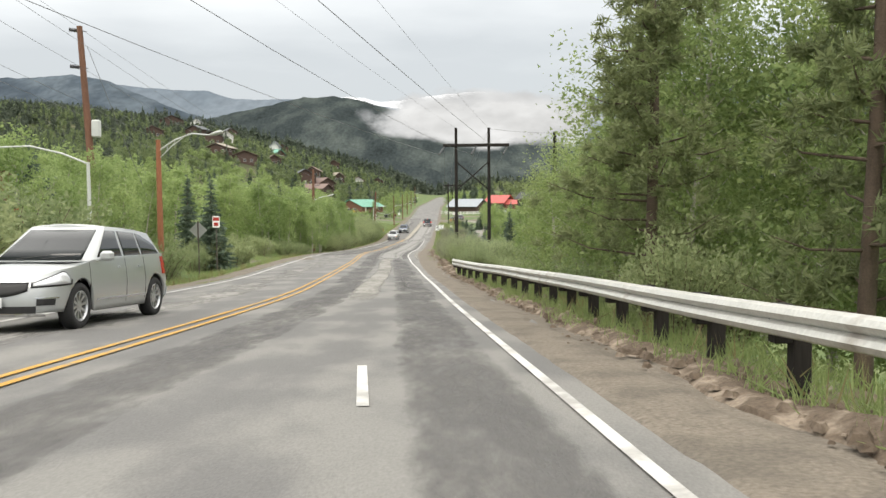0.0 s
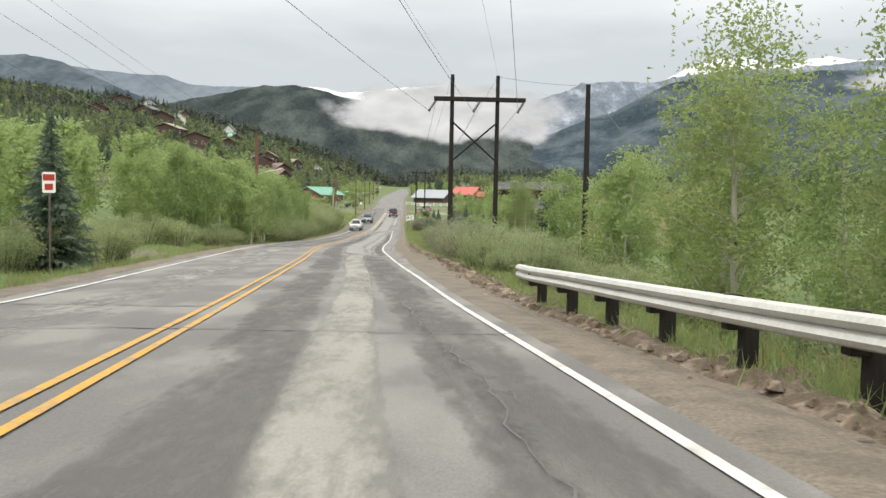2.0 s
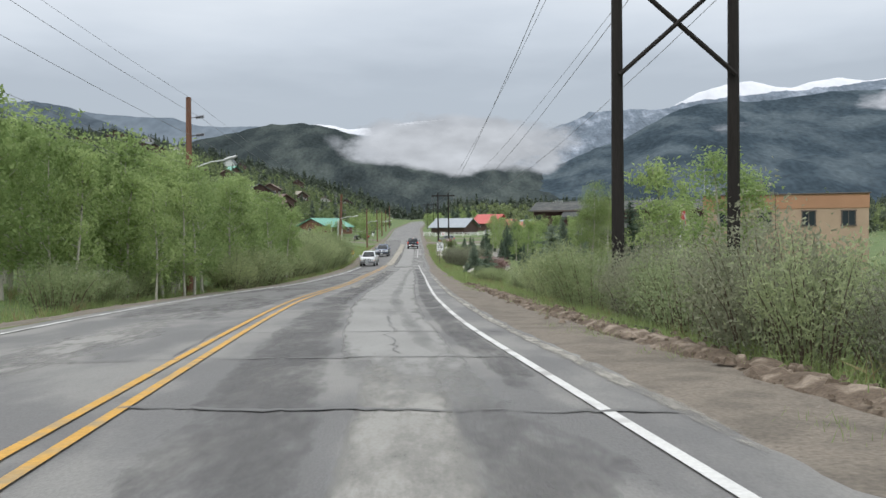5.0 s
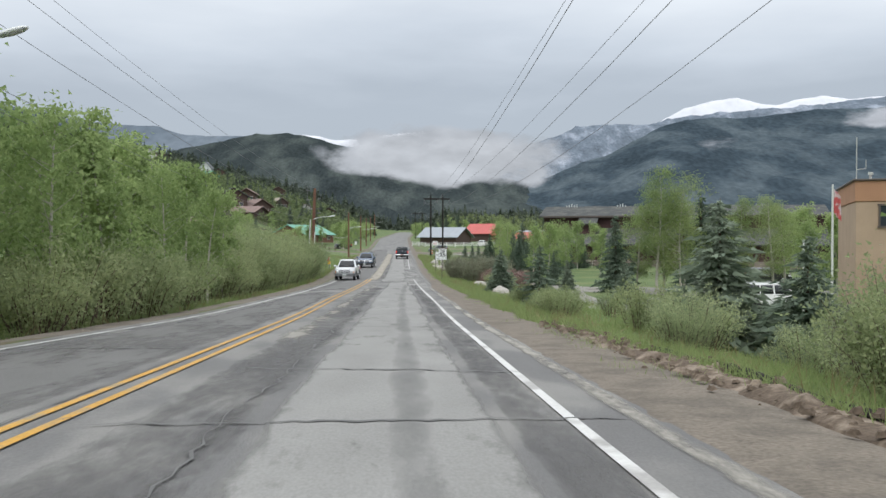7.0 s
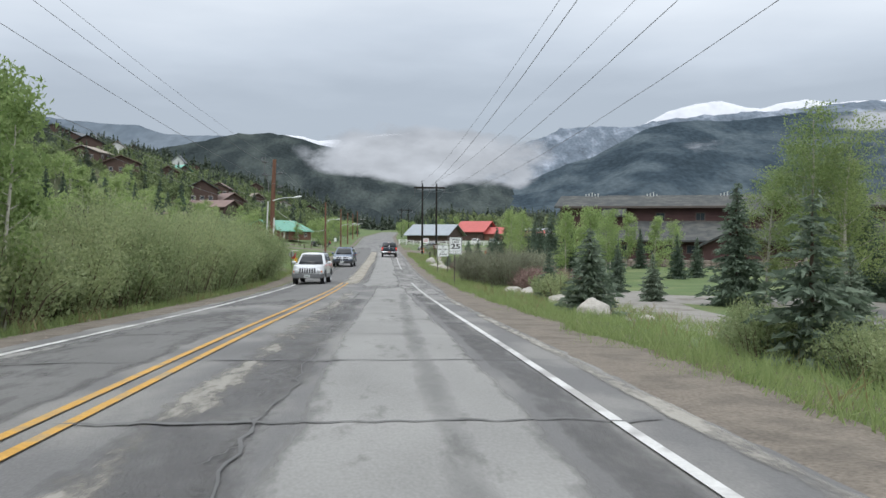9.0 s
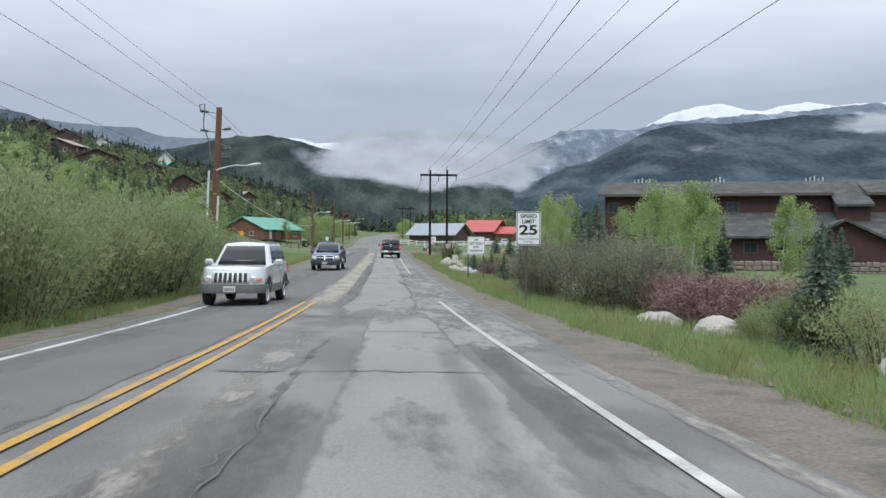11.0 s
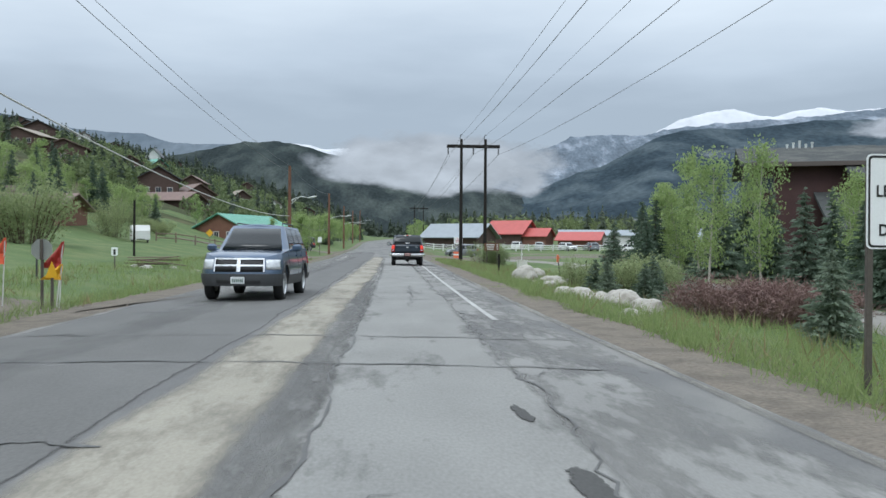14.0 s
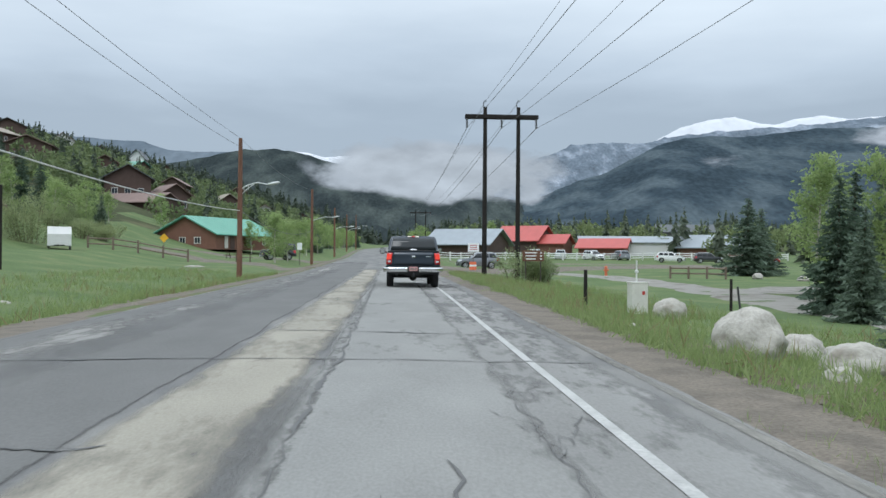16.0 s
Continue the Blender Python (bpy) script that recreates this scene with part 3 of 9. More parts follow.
LONG = (1, 0.28, 1)
PALE_PATCH = wear_mat("pale_worn_patches", (0.253, 0.247, 0.231), 0.43, 0.56, LONG, 0.9)
PALE_STRIP = wear_mat("pale_polished_strip", (0.275, 0.267, 0.244), 0.22, 0.54, LONG, 1.5, 6.0)
PALE_PANEL = wear_mat("pale_weathered_panel", (0.244, 0.241, 0.228), 0.24, 0.44, LONG, 0.8, 10.0)
PALE_RIGHT = wear_mat("pale_weathered_side", (0.238, 0.234, 0.222), 0.38, 0.52, LONG, 1.0, 6.0)
CREAM_BAND = wear_mat("cream_dusty_band", (0.32, 0.297, 0.246), 0.20, 0.52, LONG, 1.2, 5.0)
CREAM_PATCH = wear_mat("cream_dusty_patches", (0.273, 0.260, 0.228), 0.44, 0.56, LONG, 1.6)
DARK_PATCH = wear_mat("dark_worn_patches", (0.130, 0.128, 0.125), 0.36, 0.66, LONG, 1.1, 4.0)
DARK_MOTTLE = wear_mat("dark_mottled_band", (0.176, 0.173, 0.165), 0.38, 0.62, LONG, 2.2, 4.0)
DARK_STREAK = wear_mat("dark_wheel_streak", (0.187, 0.187, 0.182), 0.34, 0.95, LONG, 0.7)
DARK_CRUMBLE = wear_mat("crumbling_crack_edge", (0.130, 0.128, 0.122), 0.46, 0.66, (1, 0.6, 1), 3.2)
FRESH = wear_mat("newer_dark_asphalt", (0.143, 0.141, 0.135), 0.10, 0.24, LONG, 0.9, 16.0)
GREY_LANE = wear_mat("grey_resurfaced_lane", (0.145, 0.143, 0.137), 0.30, 0.52, LONG, 0.7, 8.0)
HOLE = wear_mat("filled_pothole", (0.076, 0.075, 0.072), 0.30, 0.36, (1, 0.7, 1), 3.4, 2.0)


def crown(x, y):
    """Height of the road surface across its section."""
    a, b, c = EDGE_L(y) - 0.55, EDGE_R(y) + 1.05, MID_X(y)
    f = (c - x) / (c - a) if x < c else (x - c) / (b - c)
    return ROAD_Z(y) - 0.05 + float(np.interp(min(max(f, 0), 1), (0, 0.5, 1), (0.05, 0.03, 0.0)))


def wear(fa, fb, y0, y1, material, lift, name="worn_track", fade=6.0):
    """A worn strip between two side lines that thins out over its last metres."""
    mb, rows = MB(), []
    n = max(8, int(y1 - y0))
    for i in range(n + 1):
        y = y0 + (y1 - y0) * i / n
        a, b = fa(y), fb(y)
        rows.append([(a + (b - a) * k / 4, y, crown(a + (b - a) * k / 4, y) + lift) for k in range(5)])
    mb.grid(rows)
    ob = part(name, mb, material, road, fix=False)
    uv = ob.data.uv_layers.new(name="UVMap")
    step = (y1 - y0) / n
    for p in ob.data.polygons:
        for li, vi in zip(p.loop_indices, p.vertices):
            i = vi // 5
            uv.data[li].uv = ((vi % 5) / 4, 0.5 * min(0.0, min(i, n - i) * step / fade - 1))


_track = smooth_line([(-30, 4.2), (20, 2.35), (29.7, 1.75), (41.4, 1.33), (50, 0.92), (60, 0.2), (87, -0.4), (120, -0.6)], -30, 120, 3)
# the oncoming lane
wear(lambda y: MID_X(y) - 3.5, lambda y: MID_X(y) - 0.7, -20, 128, PALE_PATCH, 0.004)
wear(lambda y: EDGE_L(y) + 0.1, lambda y: MID_X(y) - 0.3, 70, 140, GREY_LANE, 0.0055, fade=14.0)
wear(lambda y: EDGE_L(y) - 0.42, lambda y: MID_X(y) - 0.28 + 0.10 * noise.noise((1.0, y * 0.35, 0.0)), 132, 285, FRESH, 0.007, "newer_asphalt", 14.0)
wear(lambda y: MID_X(y) - 3.0, lambda y: MID_X(y) - 1.4, 134, 262, DARK_STREAK, 0.0085)
wear(lambda y: EDGE_L(y) - 0.5, lambda y: EDGE_L(y) + 1.6, 176, 285, PALE_PATCH, 0.010, fade=16.0)
# the near lane on the slope
wear(lambda y: MID_X(y) + 0.5, lambda y: MID_X(y) + 1.9, -20, 145, DARK_PATCH, 0.004)
wear(lambda y: EDGE_R(y) - 1.5, lambda y: EDGE_R(y) - 0.1, -20, 70, DARK_PATCH, 0.004)
wear(lambda y: _track(y) - 0.42, lambda y: _track(y) + 0.46, 19, 82, PALE_STRIP, 0.0055)
# pale panels further down
wear(lambda y: MID_X(y) + 1.78, lambda y: EDGE_R(y) - 0.62, 62, 158, PALE_PANEL, 0.007, "pale_panel", 8.0)
wear(lambda y: MID_X(y) + 2.75, lambda y: MID_X(y) + 3.35, 66, 150, DARK_STREAK, 0.010)
wear(lambda y: MID_X(y) + 0.35, lambda y: MID_X(y) + 1.35, 94, 153, CREAM_PATCH, 0.0055)
wear(lambda y: EDGE_R(y) - 0.62, lambda y: EDGE_R(y) + 0.02, 62, 150, DARK_PATCH, 0.004)
# the dusty band and the panels beyond the end of the yellow line
wear(lambda y: MID_X(y) - 0.22, lambda y: MID_X(y) + 0.84 + 0.2 * min(1.0, max(0.0, (y - 190) / 15)), 150, 262, CREAM_BAND, 0.0115, "dusty_band", 7.0)
wear(lambda y: MID_X(y) + 0.70, lambda y: MID_X(y) + 1.24, 152, 204, DARK_MOTTLE, 0.013)
wear(lambda y: MID_X(y) + 0.95, lambda y: MID_X(y) + 3.02, 147, 262, PALE_PANEL, 0.0085, "pale_panel", 8.0)
wear(lambda y: MID_X(y) + 2.62, lambda y: EDGE_R(y) + 1.0, 140, 258, PALE_RIGHT, 0.0055)
wear(lambda y: EDGE_R(y) + 0.46, lambda y: EDGE_R(y) + 0.80, 60, 148, wear_mat("pale_dusty_edge", (0.30, 0.285, 0.25), 0.36, 0.56, LONG, 1.6, 3.0), 0.010)

wear(lambda y: EDGE_R(y) + 0.98, lambda y: EDGE_R(y) + 1.13, 142, 215, wear_mat("pale_broken_edge", (0.235, 0.225, 0.20), 0.30, 0.60, LONG, 1.6, 6.0), 0.010)

_cr = random.Random(21)


def crack(pts, w0, w1):
    """An open or sealed crack: a thin wandering ribbon."""
    mb, rows = MB(), []
    for i, (x, y) in enumerate(pts):
        d = Vector((pts[min(i + 1, len(pts) - 1)][0] - pts[max(i - 1, 0)][0], pts[min(i + 1, len(pts) - 1)][1] - pts[max(i - 1, 0)][1])).normalized()
        w = _cr.uniform(w0, w1) / 2 * (0.3 if i in (0, len(pts) - 1) else 1) * (0.35 + 1.3 * abs(noise.noise((x * 0.6, y * 0.6, 11.0))))
        z = crown(x, y) + 0.017
        rows.append([(x - d.y * w, y + d.x * w, z), (x + d.y * w, y - d.x * w, z)])
    mb.grid(rows)
    part("crack", mb, TAR, road, fix=False)


def wander(x0, y0, x1, y1, n, amp):
    out, off = [], 0.0
    dx, dy = x1 - x0, y1 - y0
    s = math.hypot(dx, dy)
    for i in range(n + 1):
        off = off * 0.62 + _cr.uniform(-amp, amp)
        k = i / n
        out.append((x0 + dx * k - dy / s * off, y0 + dy * k + dx / s * off))
    return out


def seam(off, y0, y1, amp, w0, w1):
    """A crack that keeps its distance from the middle of the road."""
    n = int((y1 - y0) * 4)
    base = wander(0.0, y0, 0.0, y1, n, amp)
    crack([(x + MID_X(y) + off + 0.12 * noise.noise((off, y * 0.25, 4.0)), y) for x, y in base], 1.6 * w0, 1.6 * w1)


_y = 34.0
while _y < 235:
    full = _cr.random() < 0.5
    a = EDGE_L(_y) - 0.2 if full else MID_X(_y) + _cr.uniform(-0.3, 1.0)
    b = EDGE_R(_y) + _cr.uniform(-0.4, 1.0)
    if _cr.random() < 0.2:
        a, b = EDGE_L(_y), MID_X(_y)
    crack(wander(a, _y, b, _y + _cr.uniform(-0.6, 0.6), 44, 0.06), 0.05, 0.13)
    _y += _cr.uniform(2.6, 6.5)
# long joints, crumbling along their edges
for off, y0, y1, amp, w0, w1, crumb in ((1.56, 82, 128, 0.05, 0.008, 0.035, 0.22), (1.30, 128, 146, 0.04, 0.008, 0.03, 0.14), (1.17, 156, 236, 0.04, 0.010, 0.045, 0.14), (2.90, 157, 187, 0.09, 0.006, 0.022, 0.0), (2.95, 188, 200, 0.10, 0.005, 0.016, 0.0),
        (3.3, 24, 40, 0.06, 0.01, 0.03, 0.25), (2.6, 70, 78, 0.08, 0.01, 0.03, 0.0), (2.2, 186, 196, 0.09, 0.008, 0.03, 0.0), (3.0, 206, 226, 0.06, 0.006, 0.02, 0.0), (-0.30, 70, 100, 0.03, 0.01, 0.03, 0.0)):
    seam(off, y0, y1, amp, w0, w1)
    if crumb:
        wear(lambda y: MID_X(y) + off - crumb, lambda y: MID_X(y) + off + crumb * 0.6, y0, y1, DARK_CRUMBLE, 0.0155, fade=2.0)
    for _ in range(int((y1 - y0) * 0.35)):
        _b = _cr.uniform(y0, y1)
        _a = MID_X(_b) + off + _cr.uniform(-0.3, 0.3)
        crack(wander(_a, _b, _a + _cr.uniform(-0.4, 0.4), _b + _cr.uniform(0.2, 1.0), 8, 0.05), 0.007, 0.024)
# a filled hole row and a crazed patch
for hx, hy, w, l in ((-0.02, 169.3, 0.20, 1.3), (-0.12, 171.7, 0.13, 2.2), (-0.2, 174.2, 0.08, 1.2)):
    wear(lambda y: hx - w - 0.05 * (y - hy), lambda y: hx + w - 0.05 * (y - hy), hy - l / 2, hy + l / 2, HOLE, 0.0165, "filled_hole", 0.4)
crack(wander(0.15, 184.9, 1.35, 180.2, 34, 0.08), 0.012, 0.045)
crack(wander(1.35, 180.2, 1.9, 178.0, 14, 0.06), 0.008, 0.03)
for x0, y0 in ((-0.5, 78.4), (-0.4, 79.6), (-0.55, 80.6), (-0.4, 82.2), (-0.45, 85.4), (-0.05, 158), (0.1, 161), (-0.6, 190.6), (-0.62, 191.8), (0.25, 182.4), (0.35, 184.0), (0.3, 196.5)):
    for _ in range(3):
        crack(wander(x0 + _cr.uniform(-0.3, 0.3), y0 + _cr.uniform(-0.7, 0.7), x0 + _cr.uniform(-0.4, 0.4), y0 + _cr.uniform(0.4, 1.6), 12, 0.07), 0.008, 0.026)
# ---- side lanes and drives ----
LANE = mat("pale_drive", (0.27, 0.258, 0.232), 0.9, var=0.2, scale=0.8, fine=30.0, bump=0.4, second=(0.158, 0.144, 0.122), mix=(0.5, 0.68), spec=0.2)


def lane(points, width, label, material, lift=0.03):
    """A drive laid over the ground along a line."""
    pts = []
    for (xa, ya), (xb, yb) in zip(points, points[1:]):
        n = max(2, int(math.hypot(xb - xa, yb - ya) / 1.5))
        pts += [(xa + (xb - xa) * k / n, ya + (yb - ya) * k / n) for k in range(n)]
    pts.append(points[-1])
    a = np.array(pts)
    for _ in range(6):
        a[1:-1] = 0.25 * a[:-2] + 0.5 * a[1:-1] + 0.25 * a[2:]
    mb, rows = MB(), []
    for i in range(len(a)):
        d = a[min(i + 1, len(a) - 1)] - a[max(i - 1, 0)]
        d /= np.linalg.norm(d)
        nrm = np.array((-d[1], d[0]))
        row = []
        for k in range(9):
            f = -1 + k / 4
            w = width / 2 + 0.25 * noise.noise((a[i][0] * 0.4, a[i][1] * 0.4, 2.0 if f > 0 else 8.0))
            p = a[i] + nrm * w * f
            row.append((p[0], p[1], gh(p[0], p[1]) + lift - (0.10 if k in (0, 8) else 0)))
        rows.append(row)
    mb.grid(rows)
    return tagged(part("driveway", mb, material, None, fix=False, smooth=True), label, "driveway", kind="structure")


lane([(12.0, 124.0), (8.4, 128.5), (8.4, 138.0), (9.3, 152.0), (10.1, 168.0), (11.0, 184.0), (12.4, 202.0), (14.6, 222.0), (16.6, 240.0), (17.2, 258.9), (10.2, 276.0)], 4.4, "pale gravel driveway beside the lodge", LANE)
lane([(17.7, 234.2), (28.0, 243.7), (44.9, 251.3), (65.6, 255.1)], 8.0, "pale gravel driveway beside the lodge", LANE)
lane([(1.7, 264.6), (6.4, 272.2), (13.0, 279.8), (26.1, 294.9), (44.9, 312.0)], 11.0, "brown gravel parking lot beside the road", GRAVEL)
lane([(2.2, 323.4), (8.3, 315.8), (22.4, 312.0), (56.2, 315.8)], 9.0, "brown gravel parking lot beside the road", GRAVEL)
lane([(9.0, 136.0), (9.8, 146.0), (12.2, 160.0)], 6.5, "pale paved apron beside the driveway", LANE, 0.036)
lane([(10.4, 155.5), (26.9, 144.1), (45.3, 136.3)], 9.0, "pale paved parking lot beside the lodge", LANE)
lane([(-6.2, 70.7), (-11.3, 69.3), (-20.8, 67.4), (-37.8, 62.7)], 9.0, "brown gravel side road", GRAVEL)
lane([(-6.6, 187.6), (-9.6, 188.6), (-17.1, 189.0), (-32.1, 192.4)], 6.5, "brown gravel side road", GRAVEL)
lane([(-6.6, 264.6), (-11.5, 268.4), (-20.9, 282.6), (-28.4, 292.1)], 5.0, "brown gravel yard before the green-roofed building", GRAVEL)
lane([(-6.6, 294.9), (-13.3, 297.8), (-26.5, 304.4)], 7.0, "brown gravel yard before the green-roofed building", GRAVEL)

lane([(9.2, 131.5), (15.0, 135.5), (22.0, 143.0), (36.0, 147.0)], 9.5, "grey asphalt parking lot before the tan building", ASPHALT, 0.04)
# ---- plants ----
BARK_ASPEN = mat("aspen_bark", (0.42, 0.40, 0.34), 0.85, var=0.3, scale=4.0, fine=30.0, second=(0.10, 0.09, 0.08), mix=(0.60, 0.68))
BARK_DARK = mat("brown_bark", (0.11, 0.08, 0.06), 0.95, var=0.35, scale=5.0, fine=40.0, bump=0.6)
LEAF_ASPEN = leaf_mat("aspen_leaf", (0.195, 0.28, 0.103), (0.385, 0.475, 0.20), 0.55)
# Darker copy of the aspen leaf, with shade put into the leaf colour
LEAF_SHADE = leaf_mat("shade_tinted_aspen_leaf", (0.16, 0.235, 0.085), (0.34, 0.41, 0.17), 0.55)
LEAF_WILLOW = leaf_mat("willow_leaf", (0.24, 0.30, 0.155), (0.44, 0.49, 0.28), 0.55)
LEAF_SPRUCE = leaf_mat("spruce_needle", (0.075, 0.115, 0.078), (0.16, 0.21, 0.15), 0.35)
LEAF_BLUE = leaf_mat("blue_spruce_needle", (0.11, 0.155, 0.11), (0.24, 0.29, 0.21), 0.35)
LEAF_PINE = leaf_mat("pine_needle", (0.13, 0.168, 0.078), (0.285, 0.32, 0.155), 0.45)
LEAF_BUSH = leaf_mat("brush_leaf", (0.19, 0.25, 0.12), (0.365, 0.41, 0.21), 0.5)
LEAF_TWIGGY = leaf_mat("sparse_willow_leaf", (0.165, 0.175, 0.125), (0.33, 0.345, 0.23), 0.45)
TWIG_RED = leaf_mat("red_twig", (0.165, 0.10, 0.09), (0.28, 0.19, 0.165), 0.15)
BLADE = leaf_mat("grass_blade", (0.15, 0.225, 0.08), (0.30, 0.365, 0.15), 0.5)
BLADE_DRY = leaf_mat("dry_grass_blade", (0.20, 0.17, 0.085), (0.32, 0.27, 0.14), 0.3)


def leaves_mesh(name, pos, size, material, rng, tilt=1.0, slim=0.62, dirs=None):
    """Many small leaves: pos (n,3), size (n,), each a pointed blade of its own."""
    n = len(pos)
    if dirs is None:
        d = rng.normal(size=(n, 3))
        d[:, 2] *= tilt
    else:
        d = dirs + 0.35 * rng.normal(size=(n, 3))
    d /= np.linalg.norm(d, axis=1, keepdims=True) + 1e-9
    r = rng.normal(size=(n, 3))
    s = np.cross(d, r)
    s /= np.linalg.norm(s, axis=1, keepdims=True) + 1e-9
    k = size[:, None]
    foot = pos - d * k * 0.45
    v = np.stack([foot + s * k * slim * 0.55, pos + d * k * 0.6, foot - s * k * slim * 0.55], 1).reshape(-1, 3)
    me = bpy.data.meshes.new(name)
    me.vertices.add(3 * n)
    me.vertices.foreach_set("co", v.astype(np.float32).ravel())
    me.loops.add(3 * n)
    me.loops.foreach_set("vertex_index", np.arange(3 * n, dtype=np.int32))
    me.polygons.add(n)
    me.polygons.foreach_set("loop_start", np.arange(0, 3 * n, 3, dtype=np.int32))
    me.polygons.foreach_set("loop_total", np.full(n, 3, dtype=np.int32))
    me.materials.append(material)
    me.update(calc_edges=True)
    return me


def hang(name, me, parent):
    ob = new(name, me)
    ob.parent = parent
    return ob


FAR_AWAY = pose(0, -400, -80)


def aspen(seed, height, spread, n, label, material=None, leaf=0.15):
    """A slender pale-barked tree: leaning trunk, limbs, and leaves in loose clumps at their ends."""
    rng = np.random.default_rng(seed)
    t = thing("aspen_tree", label, "tree", "roadside trees", m=FAR_AWAY)
    mb = MB()
    bend = rng.normal(size=2) * 0.35
    axis = lambda k: Vector((bend[0] * k * k + 0.12 * math.sin(5 * k + seed), bend[1] * k * k, height * k))
    mb.tube([axis(k) for k in np.linspace(0, 0.97, 9)], [0.085 * height / 7 * (1 - 0.9 * k) + 0.008 for k in np.linspace(0, 0.97, 9)], 7)
    pos, size = [], []
    limbs = 24
    for i in range(limbs):
        k = 0.16 + 0.80 * (i + rng.random()) / limbs
        a = rng.random() * 2 * math.pi
        reach = spread * (0.35 + 0.65 * math.sin(math.pi * min(1.0, (k - 0.10) / 0.9) ** 0.75)) * (0.6 + 0.5 * rng.random())
        p0 = axis(k)
        p1 = p0 + Vector((math.cos(a) * reach, math.sin(a) * reach, reach * (0.45 + 0.5 * rng.random())))
        pm = p0.lerp(p1, 0.5) + Vector((0, 0, -0.08 * reach))
        mb.tube([p0, pm, p1], [0.028 * (1.1 - k) + 0.006, 0.016 * (1.1 - k) + 0.005, 0.004], 4, caps=False)
        for c in range(4):
            f = 0.35 + 0.65 * rng.random()
            ctr = np.array(p0.lerp(p1, f)) + rng.normal(size=3) * 0.12 * spread
            m = max(4, int(n / limbs / 4 * (0.6 + 0.8 * rng.random())))
            rad = spread * (0.15 + 0.13 * rng.random())
            pos.append(ctr + np.clip(rng.normal(size=(m, 3)), -1.5, 1.5) * (rad, rad, rad * 0.8))
            size.append(leaf * (0.6 + 0.8 * rng.random(m)))
    part("trunk", mb, BARK_ASPEN, t, smooth=True, fix=False)
    hang("crown", leaves_mesh("crown", np.concatenate(pos), np.concatenate(size), material or LEAF_ASPEN, rng), t)
    return t


def willow(seed, height, spread, n, label, material, name="willow_shrub", leaf=0.125, slim=0.35, twig=None, low=0.65, stout=1.0):
    """A shrub of many stems that fan out from the ground."""
    rng = np.random.default_rng(seed)
    t = thing(name, label, "shrub", "roadside shrubs", m=FAR_AWAY)
    mb, pos, size, dirs = MB(), [], [], []
    stems = 34
    for i in range(stems):
        a = rng.random() * 2 * math.pi
        o = rng.random() ** 0.5
        base = Vector((math.cos(a) * o * spread * 0.45, math.sin(a) * o * spread * 0.45, 0))
        tip = Vector((math.cos(a) * o * spread, math.sin(a) * o * spread, height * (1.05 - 0.42 * o * o) * (0.7 + 0.4 * rng.random())))
        mid = base.lerp(tip, 0.5) + Vector((0, 0, 0.12 * height))
        mb.tube([base, mid, tip], [0.022 * stout, 0.014 * stout, 0.004], 4, caps=False)
        m = int(n / stems)
        f = rng.random(m) ** low
        b, mi, ti = (np.array(q) for q in (base, mid, tip))
        line = ((1 - f) ** 2)[:, None] * b + (2 * f * (1 - f))[:, None] * (2 * mi - 0.5 * (b + ti)) + (f * f)[:, None] * ti
        line = line + rng.normal(size=(m, 3)) * (0.16 * spread * 0.6, 0.16 * spread * 0.6, 0.09 * height)
        line[:, 2] = np.abs(line[:, 2]) + 0.03
        pos.append(line)
        size.append(leaf * (0.6 + 0.8 * rng.random(m)))
        dirs.append(np.tile((ti - b) / np.linalg.norm(ti - b), (m, 1)) * 0.7 + 0.6 * rng.normal(size=(m, 3)))
    part("stem_clump", mb, twig or BARK_DARK, t, fix=False)
    hang("foliage", leaves_mesh("foliage", np.concatenate(pos), np.concatenate(size), material, rng, slim=slim, dirs=np.concatenate(dirs)), t)
    return t


def spruce(seed, height, spread, tiers, label, material, name="spruce_tree", category="tree"):
    """A conifer: straight trunk, whorls of drooping boughs, each set with needle sprays."""
    rng = np.random.default_rng(seed)
    t = thing(name, label, category, "conifers", m=FAR_AWAY)
    mb, pos, size, dirs = MB(), [], [], []
    mb.tube([(0, 0, 0), (0.02, 0, height * 0.5), (0, 0, height * 0.99)], [0.022 * height, 0.013 * height, 0.004], 7)
    for i in range(tiers):
        k = 0.05 + 0.93 * (i / tiers) ** 0.95
        reach = spread * (1 - k) ** 0.85 * (0.85 + 0.3 * rng.random()) + 0.04 * spread
        count = 11 if k < 0.6 else 8
        for j in range(count):
            a = 2 * math.pi * (j + rng.random() * 0.7) / count + i
            r = reach * (0.7 + 0.45 * rng.random())
            z0 = height * (k + 0.02 * rng.normal())
            p0 = np.array((0, 0, z0))
            out = np.array((math.cos(a), math.sin(a), 0))
            m = max(5, int(22 * r / max(spread, 0.1)) + 5)
            f = (np.arange(m) + rng.random(m)) / m
            droop = -0.38 * f + 0.20 * f * f
            line = p0 + out * (f * r)[:, None]
            line[:, 2] += droop * r
            side = np.array((-out[1], out[0], 0)) * (rng.normal(size=m) * 0.20 * r * (1 - 0.5 * f))[:, None]
            pos.append(line + side + rng.normal(size=(m, 3)) * 0.02 * spread)
            size.append((0.24 + 0.16 * rng.random(m)) * (0.35 + 0.65 * r / spread) * (spread / 1.3) ** 0.5)
            dirs.append(np.tile(out, (m, 1)) + side * 1.5 + np.array((0, 0, -0.25)))
    part("trunk", mb, BARK_DARK, t, smooth=True, fix=False)
    hang("crown", leaves_mesh("crown", np.concatenate(pos), np.concatenate(size), material, rng, slim=0.42, dirs=np.concatenate(dirs)), t)
    return t


